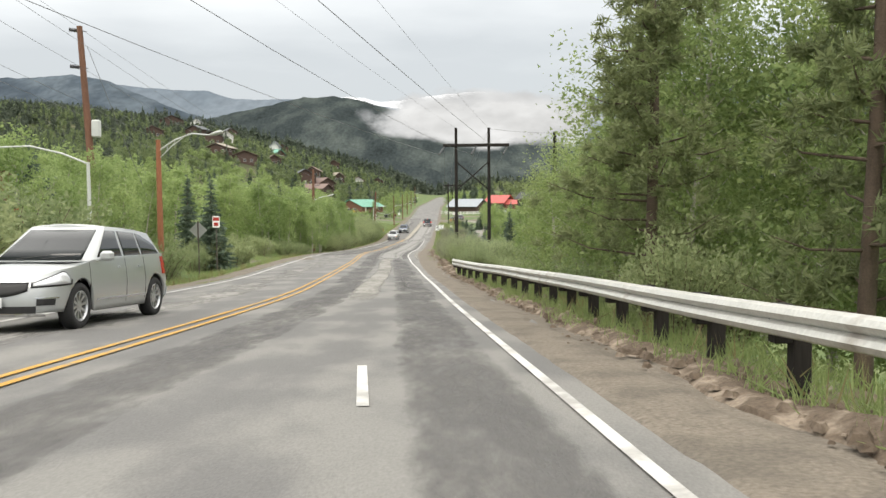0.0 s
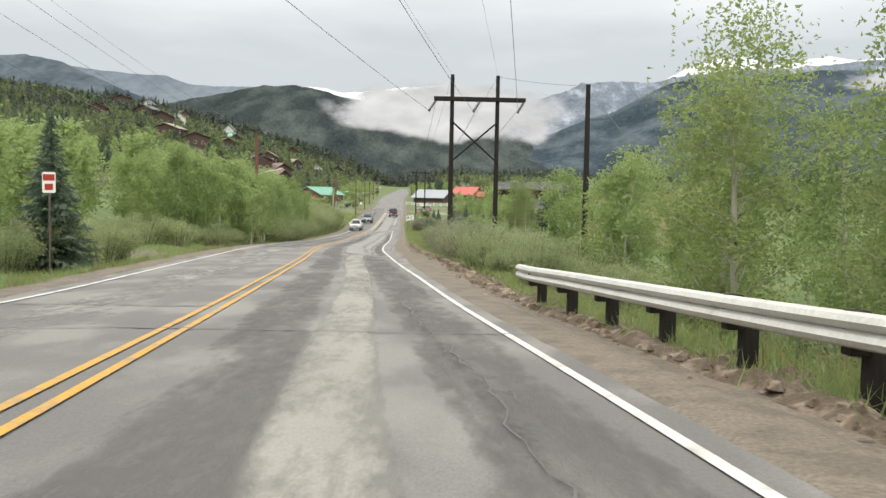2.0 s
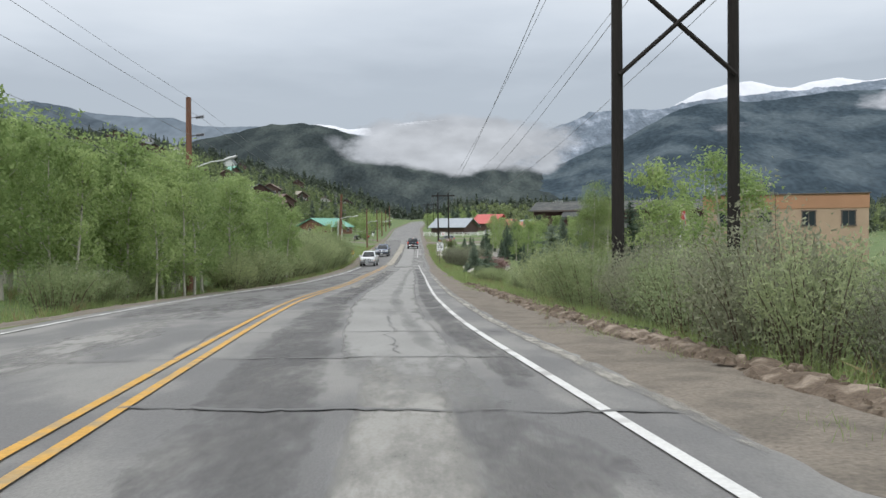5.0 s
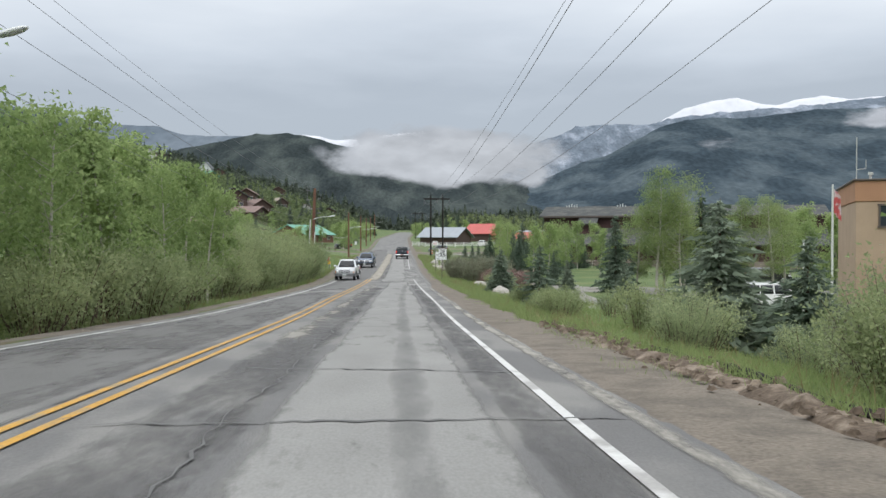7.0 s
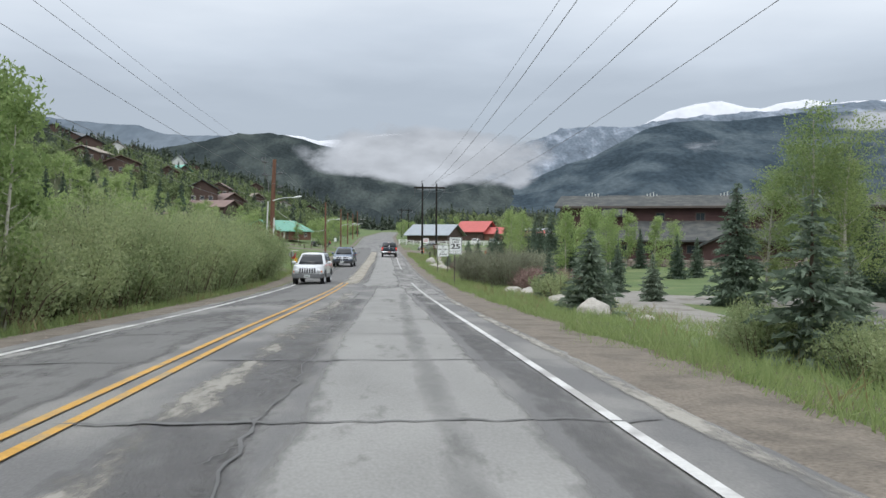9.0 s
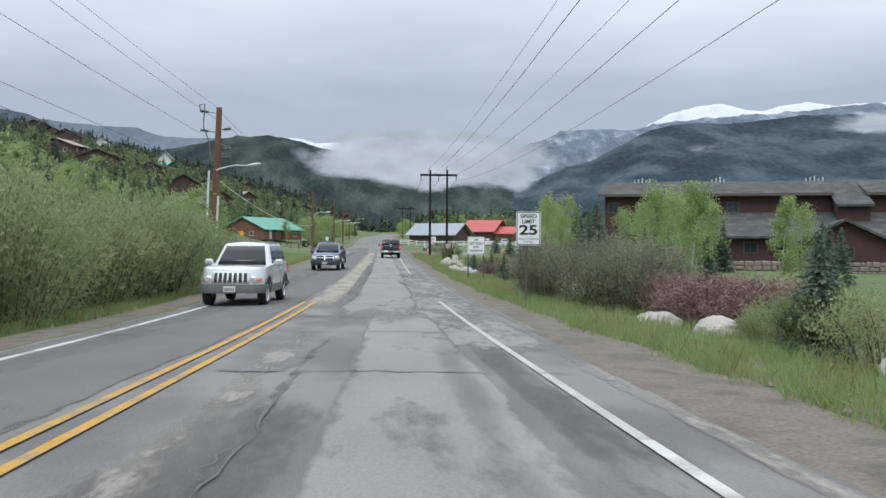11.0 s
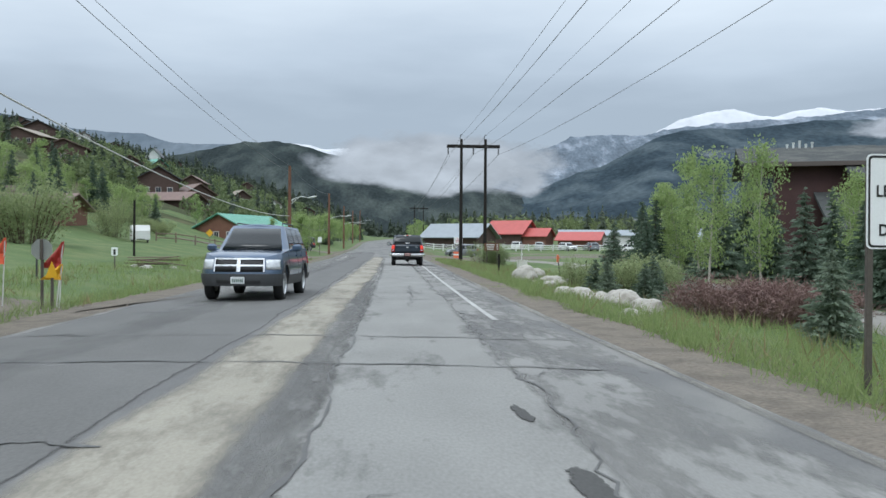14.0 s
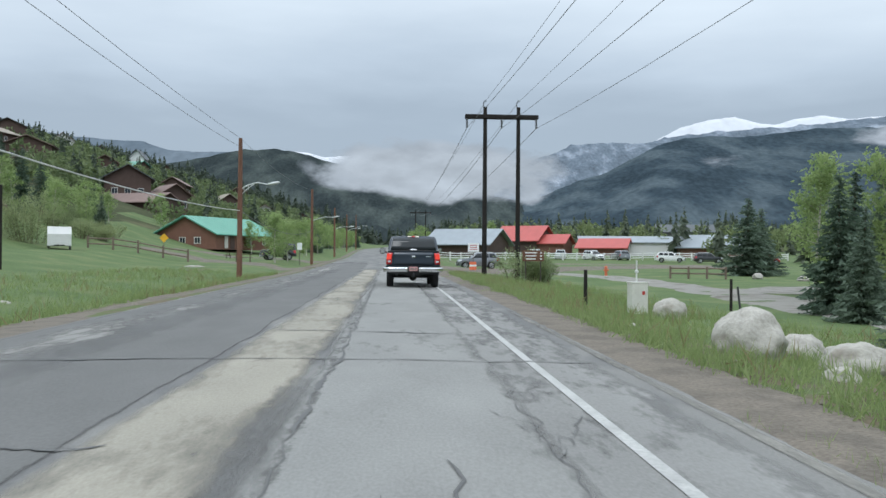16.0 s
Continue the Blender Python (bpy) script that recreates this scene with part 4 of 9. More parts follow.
def pine(seed, height, spread, label):
    """A pine with bare lower trunk, upturned limbs and tufts of long needles."""
    rng = np.random.default_rng(seed)
    t = thing("pine_tree", label, "tree", "conifers", m=FAR_AWAY)
    mb, pos, size, dirs = MB(), [], [], []
    mb.tube([(0, 0, 0), (0.1, 0.05, height * 0.5), (0, 0, height)], [0.16, 0.11, 0.02], 8)
    for i in range(46):
        k = 0.10 + 0.88 * (i + rng.random()) / 46
        a = rng.random() * 2 * math.pi
        r = spread * (1.08 - k) ** 0.7 * (0.55 + 0.6 * rng.random())
        p0 = np.array((0, 0, height * k))
        out = np.array((math.cos(a), math.sin(a), 0.12 + 0.2 * rng.random()))
        tip = p0 + out * r
        mb.tube([p0, p0 + out * r * 0.6 - (0, 0, 0.08 * r), tip], [0.035, 0.02, 0.006], 4, caps=False)
        for c in range(12):
            f = 0.22 + 0.72 * rng.random()
            ctr = p0 + out * r * f + rng.normal(size=3) * 0.16 * spread * (0.6, 0.6, 0.35)[0]
            m = 40
            d = rng.normal(size=(m, 3)) + out * 0.8
            d /= np.linalg.norm(d, axis=1, keepdims=True)
            pos.append(ctr + d * 0.16 * (0.5 + rng.random((m, 1))))
            size.append(0.22 * (0.6 + 0.6 * rng.random(m)))
            dirs.append(d)
    part("trunk", mb, BARK_DARK, t, smooth=True, fix=False)
    hang("crown", leaves_mesh("crown", np.concatenate(pos), np.concatenate(size), LEAF_PINE, rng, slim=0.22, dirs=np.concatenate(dirs)), t)
    return t


ASPENS = [aspen(10 + i, 8.0, (1.7, 1.4, 1.9, 1.5, 2.1)[i], 2900, "leafy light-green aspen with a pale trunk among roadside trees", leaf=0.195) for i in range(5)]
FAR_ASPENS = [aspen(90 + i, 8.0, (1.7, 1.5, 2.0)[i], 1250, "light-green aspen standing far back among trees", leaf=0.30) for i in range(3)]
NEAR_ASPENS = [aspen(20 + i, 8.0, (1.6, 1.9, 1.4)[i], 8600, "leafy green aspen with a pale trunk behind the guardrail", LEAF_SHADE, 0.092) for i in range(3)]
WILLOWS = [willow(30 + i, 2.6, (1.7, 2.0, 1.5)[i], 5000, "grey-green willow shrub on the grassy verge", LEAF_WILLOW, leaf=0.108) for i in range(3)]
BUSHES = [willow(40 + i, 2.2, (1.9, 1.6, 2.2)[i], 5300, "rounded olive-green bush on the grassy verge", LEAF_BUSH, "leafy_bush", 0.098, 0.6) for i in range(3)]
TALLS = [willow(45 + i, 3.1, (2.3, 2.0, 2.6)[i], 7400, "tall olive-green bush on the bank beside the road", LEAF_BUSH, "leafy_bush", 0.10, 0.5, None, 0.85, 0.6) for i in range(3)]
TWIGGY = [willow(55 + i, 2.5, (1.7, 1.5)[i], 9000, "grey-brown twiggy willow shrub just coming into leaf", LEAF_TWIGGY, "willow_shrub", 0.085, 0.36, None, 0.95, 0.55) for i in range(2)]
RED_BUSH = willow(50, 1.3, 1.3, 4200, "low reddish twiggy bush beside the driveway", TWIG_RED, "red_twig_bush", 0.16, 0.12, TWIG_RED)
SPRUCES = [spruce(60 + i, 6.0, (1.5, 1.7, 1.3)[i], 26, "dark green spruce with drooping boughs", LEAF_SPRUCE) for i in range(3)]
BLUES = [spruce(70 + i, 4.0, (1.5, 1.35)[i], 20, "bluish young spruce beside the driveway", LEAF_BLUE) for i in range(2)]
OPEN_BLUE = spruce(75, 4.0, 1.45, 13, "open grey-green spruce with rusty cones near its top", LEAF_BLUE)
PINES = [pine(80 + i, 12.0, (2.7, 2.3)[i], "tall dark green pine behind the guardrail") for i in range(2)]
_pr = random.Random(5)


def plant(kind, x, y, h=None, sink=0.05, wide=1.0):
    """A copy of a plant at a place, at a given height."""
    base = {"aspen_tree": 8.4, "willow_shrub": 2.5, "leafy_bush": 2.2, "red_twig_bush": 1.3, "spruce_tree": 6.0, "pine_tree": 12.0}[kind.name.split(".")[0]]
    base = 4.0 if kind in BLUES or kind == OPEN_BLUE else 2.9 if kind in TALLS else base
    s = (h or base) / base
    m = pose(x, y, gh(x, y) - sink, _pr.uniform(-2, 2), _pr.uniform(-2, 2), _pr.uniform(0, 360)) @ Matrix.Diagonal((s * wide, s * wide, s, 1))
    return copy_thing(kind, m)


def belt(kinds, x0, x1, y0, y1, n, h0, h1, wide=1.0, seed=1, line=None):
    """Plants scattered over a strip; line shifts the strip sideways as the road bends."""
    r = random.Random(seed)
    for i in range(n):
        y = y0 + (y1 - y0) * (i + r.random()) / n
        x = r.uniform(x0, x1) + (line(y) if line else 0.0)
        plant(r.choice(kinds), x, y, r.uniform(h0, h1), wide=wide * r.uniform(0.85, 1.15))


FAR_SPOTS = []


def far_belt(x0, x1, y0, y1, n, h0, h1, wide, seed):
    """Places for aspens too far off to tell apart."""
    r = random.Random(seed)
    for i in range(n):
        FAR_SPOTS.append((r.uniform(x0, x1), y0 + (y1 - y0) * (i + r.random()) / n, r.uniform(h0, h1), wide * r.uniform(0.85, 1.15)))


def grove(kinds, spots, label, seed):
    """Many trees joined into one mesh; the kinds they are made from are taken away."""
    r = random.Random(seed)
    sources = []
    for k in kinds:
        for ob in k.children:
            me = ob.data
            co = np.empty(3 * len(me.vertices))
            me.vertices.foreach_get("co", co)
            sources.append((k, co.reshape(-1, 3), [tuple(p.vertices) for p in me.polygons], me.materials[0]))
    slots = []
    for q in sources:
        if q[3] not in slots:
            slots.append(q[3])
    verts, faces, index = [], [], []
    count = 0
    for x, y, h, wide in spots:
        k = r.choice(kinds)
        a, f = r.uniform(0, 2 * math.pi), h / 8.4
        turn = np.array(((math.cos(a), math.sin(a), 0), (-math.sin(a), math.cos(a), 0), (0, 0, 1)))
        for kind, co, polys, material in sources:
            if kind != k:
                continue
            verts.append((co * (f * wide, f * wide, f)) @ turn + (x, y, gh(x, y) - 0.05))
            faces += [tuple(count + i for i in p) for p in polys]
            index += [slots.index(material)] * len(polys)
            count += len(co)
    me = bpy.data.meshes.new("aspen_grove")
    me.from_pydata(np.concatenate(verts).tolist(), [], faces)
    for m in slots:
        me.materials.append(m)
    me.polygons.foreach_set("material_index", index)
    me.update()
    for k in kinds:
        for ob in list(k.children) + [k]:
            bpy.data.objects.remove(ob)
    return tagged(new("aspen_grove", me), label, "trees", kind="stuff")


# east side: behind the guardrail
plant(PINES[0], 7.9, 15.6, 7.8, wide=1.15)
plant(PINES[1], 9.4, 10.8, 9.0)
plant(PINES[1], 9.6, 24.0, 8.4, wide=0.9)
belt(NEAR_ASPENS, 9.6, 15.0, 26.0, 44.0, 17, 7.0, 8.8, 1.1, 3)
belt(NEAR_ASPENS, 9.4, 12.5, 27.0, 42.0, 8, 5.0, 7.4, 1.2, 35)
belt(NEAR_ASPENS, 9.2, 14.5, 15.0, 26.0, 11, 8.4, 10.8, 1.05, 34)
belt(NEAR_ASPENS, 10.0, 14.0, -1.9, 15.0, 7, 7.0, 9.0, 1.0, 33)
belt(BUSHES, 7.6, 9.9, 13.0, 43.7, 12, 1.2, 2.0, 1.0, 4)
# brush beyond the end of the rail
belt(BUSHES + WILLOWS, 2.7, 5.2, 43.5, 57.0, 16, 0.8, 1.5, 1.0, 5, lambda y: EDGE_R(y))
belt(TWIGGY + WILLOWS, 3.0, 5.4, 57.0, 76.0, 17, 1.3, 2.1, 1.0, 6, lambda y: EDGE_R(y))
belt(BUSHES + WILLOWS, 5.2, 9.5, 48.0, 76.0, 20, 1.4, 2.2, 1.1, 61, lambda y: EDGE_R(y))
belt(ASPENS, 10.5, 19.0, 52.0, 74.0, 22, 4.2, 6.2, 1.05, 8)
plant(ASPENS[2], 18.5, 110.7, 8.2, wide=1.3)
plant(ASPENS[0], 20.1, 112.4, 7.2, wide=1.2)
plant(ASPENS[3], 9.9, 91.2, 6.0, wide=1.1)
belt(TALLS + TWIGGY, 3.5, 9.5, 76.0, 98.0, 26, 1.5, 2.2, 1.1, 7, lambda y: EDGE_R(y))
belt(WILLOWS + BUSHES, 3.4, 8.5, 98.0, 117.0, 16, 0.8, 1.4, 1.1, 72, lambda y: EDGE_R(y))
plant(BLUES[0], 7.5, 105.6, 3.7, wide=1.3)
plant(BLUES[1], 8.9, 103.9, 3.2, wide=1.3)
# round the parking lot and along the drive
plant(OPEN_BLUE, 5.3, 120.6, 2.7, wide=1.15)
belt(BUSHES, 4.6, 6.6, 117.5, 124.0, 5, 0.8, 1.3, 1.0, 9)
plant(BLUES[0], 5.3, 134.6, 2.75, wide=1.1)
plant(BLUES[1], 11.6, 131.0, 2.6)
plant(BLUES[1], 6.3, 146.4, 2.2)
plant(SPRUCES[1], 15.2, 147.5, 5.8)
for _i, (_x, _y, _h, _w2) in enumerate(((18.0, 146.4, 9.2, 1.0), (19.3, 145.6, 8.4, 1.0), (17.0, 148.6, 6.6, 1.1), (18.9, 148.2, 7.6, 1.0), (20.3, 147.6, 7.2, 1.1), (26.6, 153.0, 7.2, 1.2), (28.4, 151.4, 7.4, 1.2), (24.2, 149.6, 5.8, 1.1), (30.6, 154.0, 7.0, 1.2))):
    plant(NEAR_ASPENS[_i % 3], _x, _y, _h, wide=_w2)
plant(SPRUCES[2], 23.2, 152.4, 7.6, wide=1.5)
plant(SPRUCES[1], 24.6, 155.0, 7.0, wide=1.4)
plant(SPRUCES[0], 12.4, 158.0, 3.0)
plant(BLUES[1], 12.2, 150.5, 2.4)
belt(BUSHES, 6.2, 7.4, 143.0, 152.0, 4, 0.8, 1.3, 1.0, 101)
for _x, _y in ((8.3, 155.9), (9.0, 154.3), (7.4, 153.8), (8.2, 152.6), (7.7, 157.2)):
    plant(RED_BUSH, _x, _y, 1.35, wide=1.3)
belt(TWIGGY, 4.4, 7.9, 158.2, 163.4, 12, 1.9, 2.6, 1.1, 73)
# before the lodge
for _i, (_x, _y, _h, _w2) in enumerate(((14.3, 181.6, 5.9, 0.9), (15.5, 178.3, 6.0, 1.0), (14.2, 203.7, 6.3, 0.7), (14.4, 211.5, 7.0, 0.7), (13.4, 207.4, 6.2, 0.8), (15.6, 188.0, 5.4, 0.9), (17.0, 227.0, 6.4, 1.0), (18.8, 229.0, 6.0, 1.0), (15.8, 219.0, 5.6, 0.9), (18.0, 190.0, 6.0, 0.9), (20.6, 196.0, 6.4, 0.9), (23.0, 200.5, 6.6, 1.0), (19.4, 205.4, 5.4, 0.9), (26.0, 205.0, 6.4, 1.0), (18.6, 184.6, 5.2, 0.9), (22.6, 212.0, 5.0, 0.8), (21.8, 181.2, 5.4, 0.9), (24.6, 184.4, 5.0, 0.9))):
    plant(ASPENS[_i % 5], _x, _y, _h, wide=_w2)
for _i, (_x, _y, _h) in enumerate(((14.4, 194.6, 4.6), (15.0, 204.6, 4.3), (13.6, 186.6, 2.6), (14.6, 184.2, 3.4), (13.4, 191.6, 3.0), (16.4, 209.0, 4.8), (12.2, 214.6, 3.4), (13.2, 217.8, 4.6), (14.3, 219.2, 4.9), (16.2, 199.4, 3.8), (19.2, 193.0, 4.0), (21.6, 199.0, 4.4), (17.0, 186.8, 3.4), (24.4, 203.6, 4.4), (22.0, 206.0, 3.6), (20.8, 210.6, 5.0), (18.2, 212.8, 4.4), (27.6, 204.6, 4.6), (18.4, 219.6, 6.4), (20.6, 221.2, 6.8), (17.2, 222.4, 5.6), (23.2, 179.2, 3.8), (16.4, 178.6, 3.0), (15.2, 183.8, 4.4), (26.0, 182.6, 3.6))):
    plant(SPRUCES[_i % 3], _x, _y, _h)
plant(BLUES[0], 5.85, 181.4, 1.7)
for _x, _y in ((6.3, 187.2), (7.3, 187.8), (6.9, 186.4), (7.9, 186.8), (8.6, 187.6)):
    plant(RED_BUSH, _x, _y, 1.05, wide=1.25)
plant(SPRUCES[2], 8.9, 188.6, 3.4, wide=1.2)
belt(BUSHES, 5.6, 8.6, 195.2, 201.5, 9, 1.0, 1.55, 0.95, 12)
belt(BLUES, 5.2, 7.6, 189.8, 197.5, 7, 0.9, 1.5, 1.1, 11)
plant(SPRUCES[1], 8.5, 205.8, 3.1, wide=1.1)
plant(SPRUCES[0], 9.4, 203.8, 3.2, wide=1.1)
plant(BUSHES[0], 6.9, 242.8, 2.0, wide=1.0)
plant(BUSHES[1], 7.9, 243.4, 1.8, wide=1.0)
plant(SPRUCES[1], 31.0, 268.4, 7.2, wide=1.35)
plant(SPRUCES[0], 33.6, 271.2, 6.4, wide=1.3)
# west side
belt(ASPENS, -36.0, -21.0, 75.0, 100.0, 11, 6.0, 8.2, 1.2, 204)
far_belt(-24.0, -10.5, 330.0, 600.0, 36, 3.6, 6.4, 1.3, 205)
belt(SPRUCES, -24.0, -11.0, 340.0, 600.0, 14, 4.0, 7.0, 1.1, 208)
far_belt(5.5, 16.0, 392.0, 540.0, 16, 4.0, 6.8, 1.3, 206)
belt(SPRUCES, 10.0, 34.0, 400.0, 620.0, 14, 5.0, 8.0, 1.1, 207)
far_belt(10.0, 34.0, 400.0, 620.0, 14, 5.0, 7.5, 1.2, 209)
belt(BUSHES, -9.7, -7.4, 18.1, 28.5, 6, 2.2, 3.2, 1.1, 13)
belt(ASPENS, -18.8, -10.7, 20.9, 41.8, 13, 4.5, 6.5, 1.1, 14)
belt(ASPENS, -12.6, -9.0, 31.0, 46.5, 9, 3.8, 5.4, 1.0, 142)
belt(BUSHES, -10.6, -8.3, 30.0, 47.0, 10, 1.2, 2.2, 1.0, 143)
belt(BUSHES, -11.6, -9.0, 51.0, 61.0, 7, 1.2, 2.0, 1.0, 144)
belt(ASPENS, -24.5, -12.2, 41.8, 62.7, 14, 5.0, 7.0, 1.1, 141)
plant(SPRUCES[0], -9.9, 54.0, 5.7)
plant(SPRUCES[2], -15.0, 66.5, 6.5)
belt(ASPENS, -15.5, -12.0, 126.0, 141.0, 6, 7.0, 8.6, 1.1, 71)
plant(SPRUCES[1], -12.6, 38.0, 4.5)
plant(SPRUCES[1], -17.8, 47.5, 7.0)
belt(BUSHES, -15.1, -12.3, 76.1, 84.0, 6, 1.5, 2.0, 1.0, 15)
belt(BUSHES, -12.0, -10.4, 84.0, 100.7, 6, 1.2, 1.8, 1.0, 151)
belt(ASPENS, -12.6, -10.0, 88.0, 112.0, 12, 5.0, 7.0, 0.95, 152)
for _x, _y, _h in ((-9.3, 128.2, 5.8), (-9.1, 123.6, 5.4), (-10.6, 131.0, 6.8), (-9.3, 117.6, 5.6), (-9.6, 111.6, 6.0), (-10.6, 126.0, 6.8), (-9.3, 97.4, 5.8), (-9.1, 95.0, 5.0), (-9.7, 100.6, 6.4), (-9.5, 92.4, 4.6)):
    plant(ASPENS[int(_y) % 5], _x, _y, _h, wide=0.9)
belt(ASPENS, -20.2, -11.6, 86.9, 137.3, 34, 6.0, 8.4, 1.15, 16)
far_belt(-30.5, -18.3, 72.2, 139.2, 24, 7.0, 9.0, 1.15, 161)
belt(BUSHES, -10.6, -9.0, 104.4, 138.3, 18, 1.4, 2.4, 1.0, 17)
belt(TALLS, -13.7, -9.1, 137.3, 180.5, 40, 2.6, 3.6, 1.0, 18)
plant(ASPENS[1], -10.5, 182.2, 5.6)
plant(ASPENS[3], -11.6, 184.0, 5.2)
plant(BUSHES[2], -10.3, 184.8, 1.6)
far_belt(-23.6, -15.2, 139.2, 190.5, 12, 4.0, 5.5, 1.1, 19)
plant(ASPENS[0], -14.3, 192.4, 4.8, wide=1.2)
plant(ASPENS[2], -12.9, 283.6, 5.2, wide=1.2)
plant(ASPENS[4], -11.9, 287.4, 4.6, wide=1.2)
plant(ASPENS[1], -12.1, 277.8, 5.0, wide=1.4)
belt(BUSHES, -40.0, -31.0, 283.0, 300.0, 10, 1.2, 2.0, 1.0, 203)
plant(SPRUCES[0], -34.5, 296.0, 4.5)
for _x, _y, _h in ((-39.0, 294.0, 4.2), (-36.5, 297.0, 4.6), (-41.0, 288.0, 5.0), (-43.0, 283.0, 5.4), (-45.5, 279.0, 5.0)):
    plant(ASPENS[int(_y) % 5], _x, _y, _h, wide=1.3)
plant(TALLS[0], -31.7, 268.6, 4.0, wide=0.9)
plant(BUSHES[0], -27.4, 233.3, 4.4)
plant(BUSHES[2], -29.8, 238.0, 4.0)
far_belt(-70.0, -44.0, 160.0, 330.0, 26, 4.5, 7.5, 1.3, 20)
far_belt(-40.0, -27.0, 196.0, 246.0, 7, 4.0, 6.5, 1.2, 201)
far_belt(-50.0, -33.0, 285.0, 325.0, 8, 4.0, 6.5, 1.2, 202)
# trees climbing the slope behind the lawn
_hr = random.Random(41)
for _i in range(92):
    _y = _hr.uniform(205.0, 352.0)
    _x = min(-44.0, -0.325 * (_y - 165.0) - 4.0) - 34.0 * _hr.random() ** 1.3
    if _hr.random() < 0.30:
        plant(_hr.choice(SPRUCES), _x, _y, _hr.uniform(3.5, 7.0))
    else:
        FAR_SPOTS.append((_x, _y, _hr.uniform(3.2, 6.2), _hr.uniform(1.0, 1.5)))
belt(SPRUCES, -60.0, -38.0, 225.0, 323.4, 9, 5.0, 8.0, 1.0, 21)
far_belt(-22.7, -12.4, 313.9, 456.2, 26, 3.0, 6.0, 1.2, 22)


grove(FAR_ASPENS, FAR_SPOTS, "light green aspens scattered over the slope and along the far road", 44)


def grass_tufts(name, spots, label, material, seed, h0, h1):
    """Blades of grass in tufts, too many to count."""
    rng = np.random.default_rng(seed)
    pos, size, dirs = [], [], []
    for x, y in spots:
        m = 7
        h = h0 + (h1 - h0) * rng.random(m)
        p = np.column_stack([x + rng.normal(size=m) * 0.10, y + rng.normal(size=m) * 0.10, np.full(m, max(gh(x, y), ROAD_Z(y) - 0.08) if EDGE_R(y) < x < EDGE_R(y) + 2.4 else gh(x, y)) + h * 0.42])
        pos.append(p)
        size.append(h)
        dirs.append(np.column_stack([rng.normal(size=m) * 0.25, rng.normal(size=m) * 0.25, np.ones(m)]))
    me = leaves_mesh(name, np.concatenate(pos), np.concatenate(size), material, rng, slim=0.06, dirs=np.concatenate(dirs))
    return tagged(new(name, me), label, "grass", kind="stuff")


_g = random.Random(8)
_spots = []
for _ in range(32000):
    _y = _g.uniform(2, 250)
    if _g.random() < 0.62:
        _x = EDGE_R(_y) + 2.55 - 0.95 * min(1.0, max(0.0, (48.0 - _y) / 6.0)) - 0.45 * min(1.0, max(0.0, (_y - 95.0) / 15.0)) + 0.4 * noise.noise((0, _y * 0.3, 5)) + _g.random() ** 1.7 * 7.0
    else:
        _x = EDGE_L(_y) - 2.1 - _g.random() ** 1.7 * 9.0
    _spots.append((_x, _y))
grass_tufts("verge_grass", _spots, "tall green grass along the road verges", BLADE, 1, 0.10, 0.36)
_patches = []
while len(_patches) < 1500:
    _y = _g.uniform(52, 245)
    _x = EDGE_R(_y) + _g.uniform(1.25, 2.5)
    if noise.noise((_x * 0.9, _y * 0.35, 3.0)) + 0.35 * (_x - EDGE_R(_y) - 1.9) > 0.12:
        _patches.append((_x, _y))
grass_tufts("shoulder_grass", _patches, "short patchy grass growing on the gravel shoulder", BLADE, 3, 0.05, 0.16)
grass_tufts("dry_grass", [(x + 0.3, y + 0.2) for x, y in _spots[:1500]], "dry straw-coloured grass along the road verges", BLADE_DRY, 2, 0.2, 0.5)


def far_woods(name, spots, label, material, seed, conifer=True):
    """Distant trees on the slopes, each a small ragged cone or crown, joined."""
    rng = np.random.default_rng(seed)
    pos, size, dirs = [], [], []
    for x, y, h in spots:
        z = gh(x, y)
        if conifer:
            m = 64 if y < 480 else 24
            f = (np.arange(m) + rng.random(m)) / m
            a = rng.random(m) * 6.283
            r = 0.20 * h * (1 - f) ** 0.8
            p = np.column_stack([x + np.cos(a) * r * 0.6, y + np.sin(a) * r * 0.6, z + h * (0.06 + 0.88 * f)])
            size.append((0.42 * h * (1.05 - f) + 0.06 * h) * (0.5 if y < 480 else 0.9))
            dirs.append(np.column_stack([np.cos(a), np.sin(a), np.full(m, -0.55)]))
        else:
            m = 70 if y < 420 else 34
            d = rng.normal(size=(m, 3))
            d /= np.linalg.norm(d, axis=1, keepdims=True)
            p = np.array((x, y, z + h * 0.58)) + d * (0.30 * h, 0.30 * h, 0.42 * h) * rng.random((m, 1)) ** 0.4
            size.append(h * (0.16 + 0.12 * rng.random(m)) * (0.7 if y < 420 else 1.0))
            dirs.append(rng.normal(size=(m, 3)))
        pos.append(p)
    me = leaves_mesh(name, np.concatenate(pos), np.concatenate(size), material, rng, slim=0.6, dirs=np.concatenate(dirs))
    return tagged(new(name, me), label, "woods", kind="stuff")


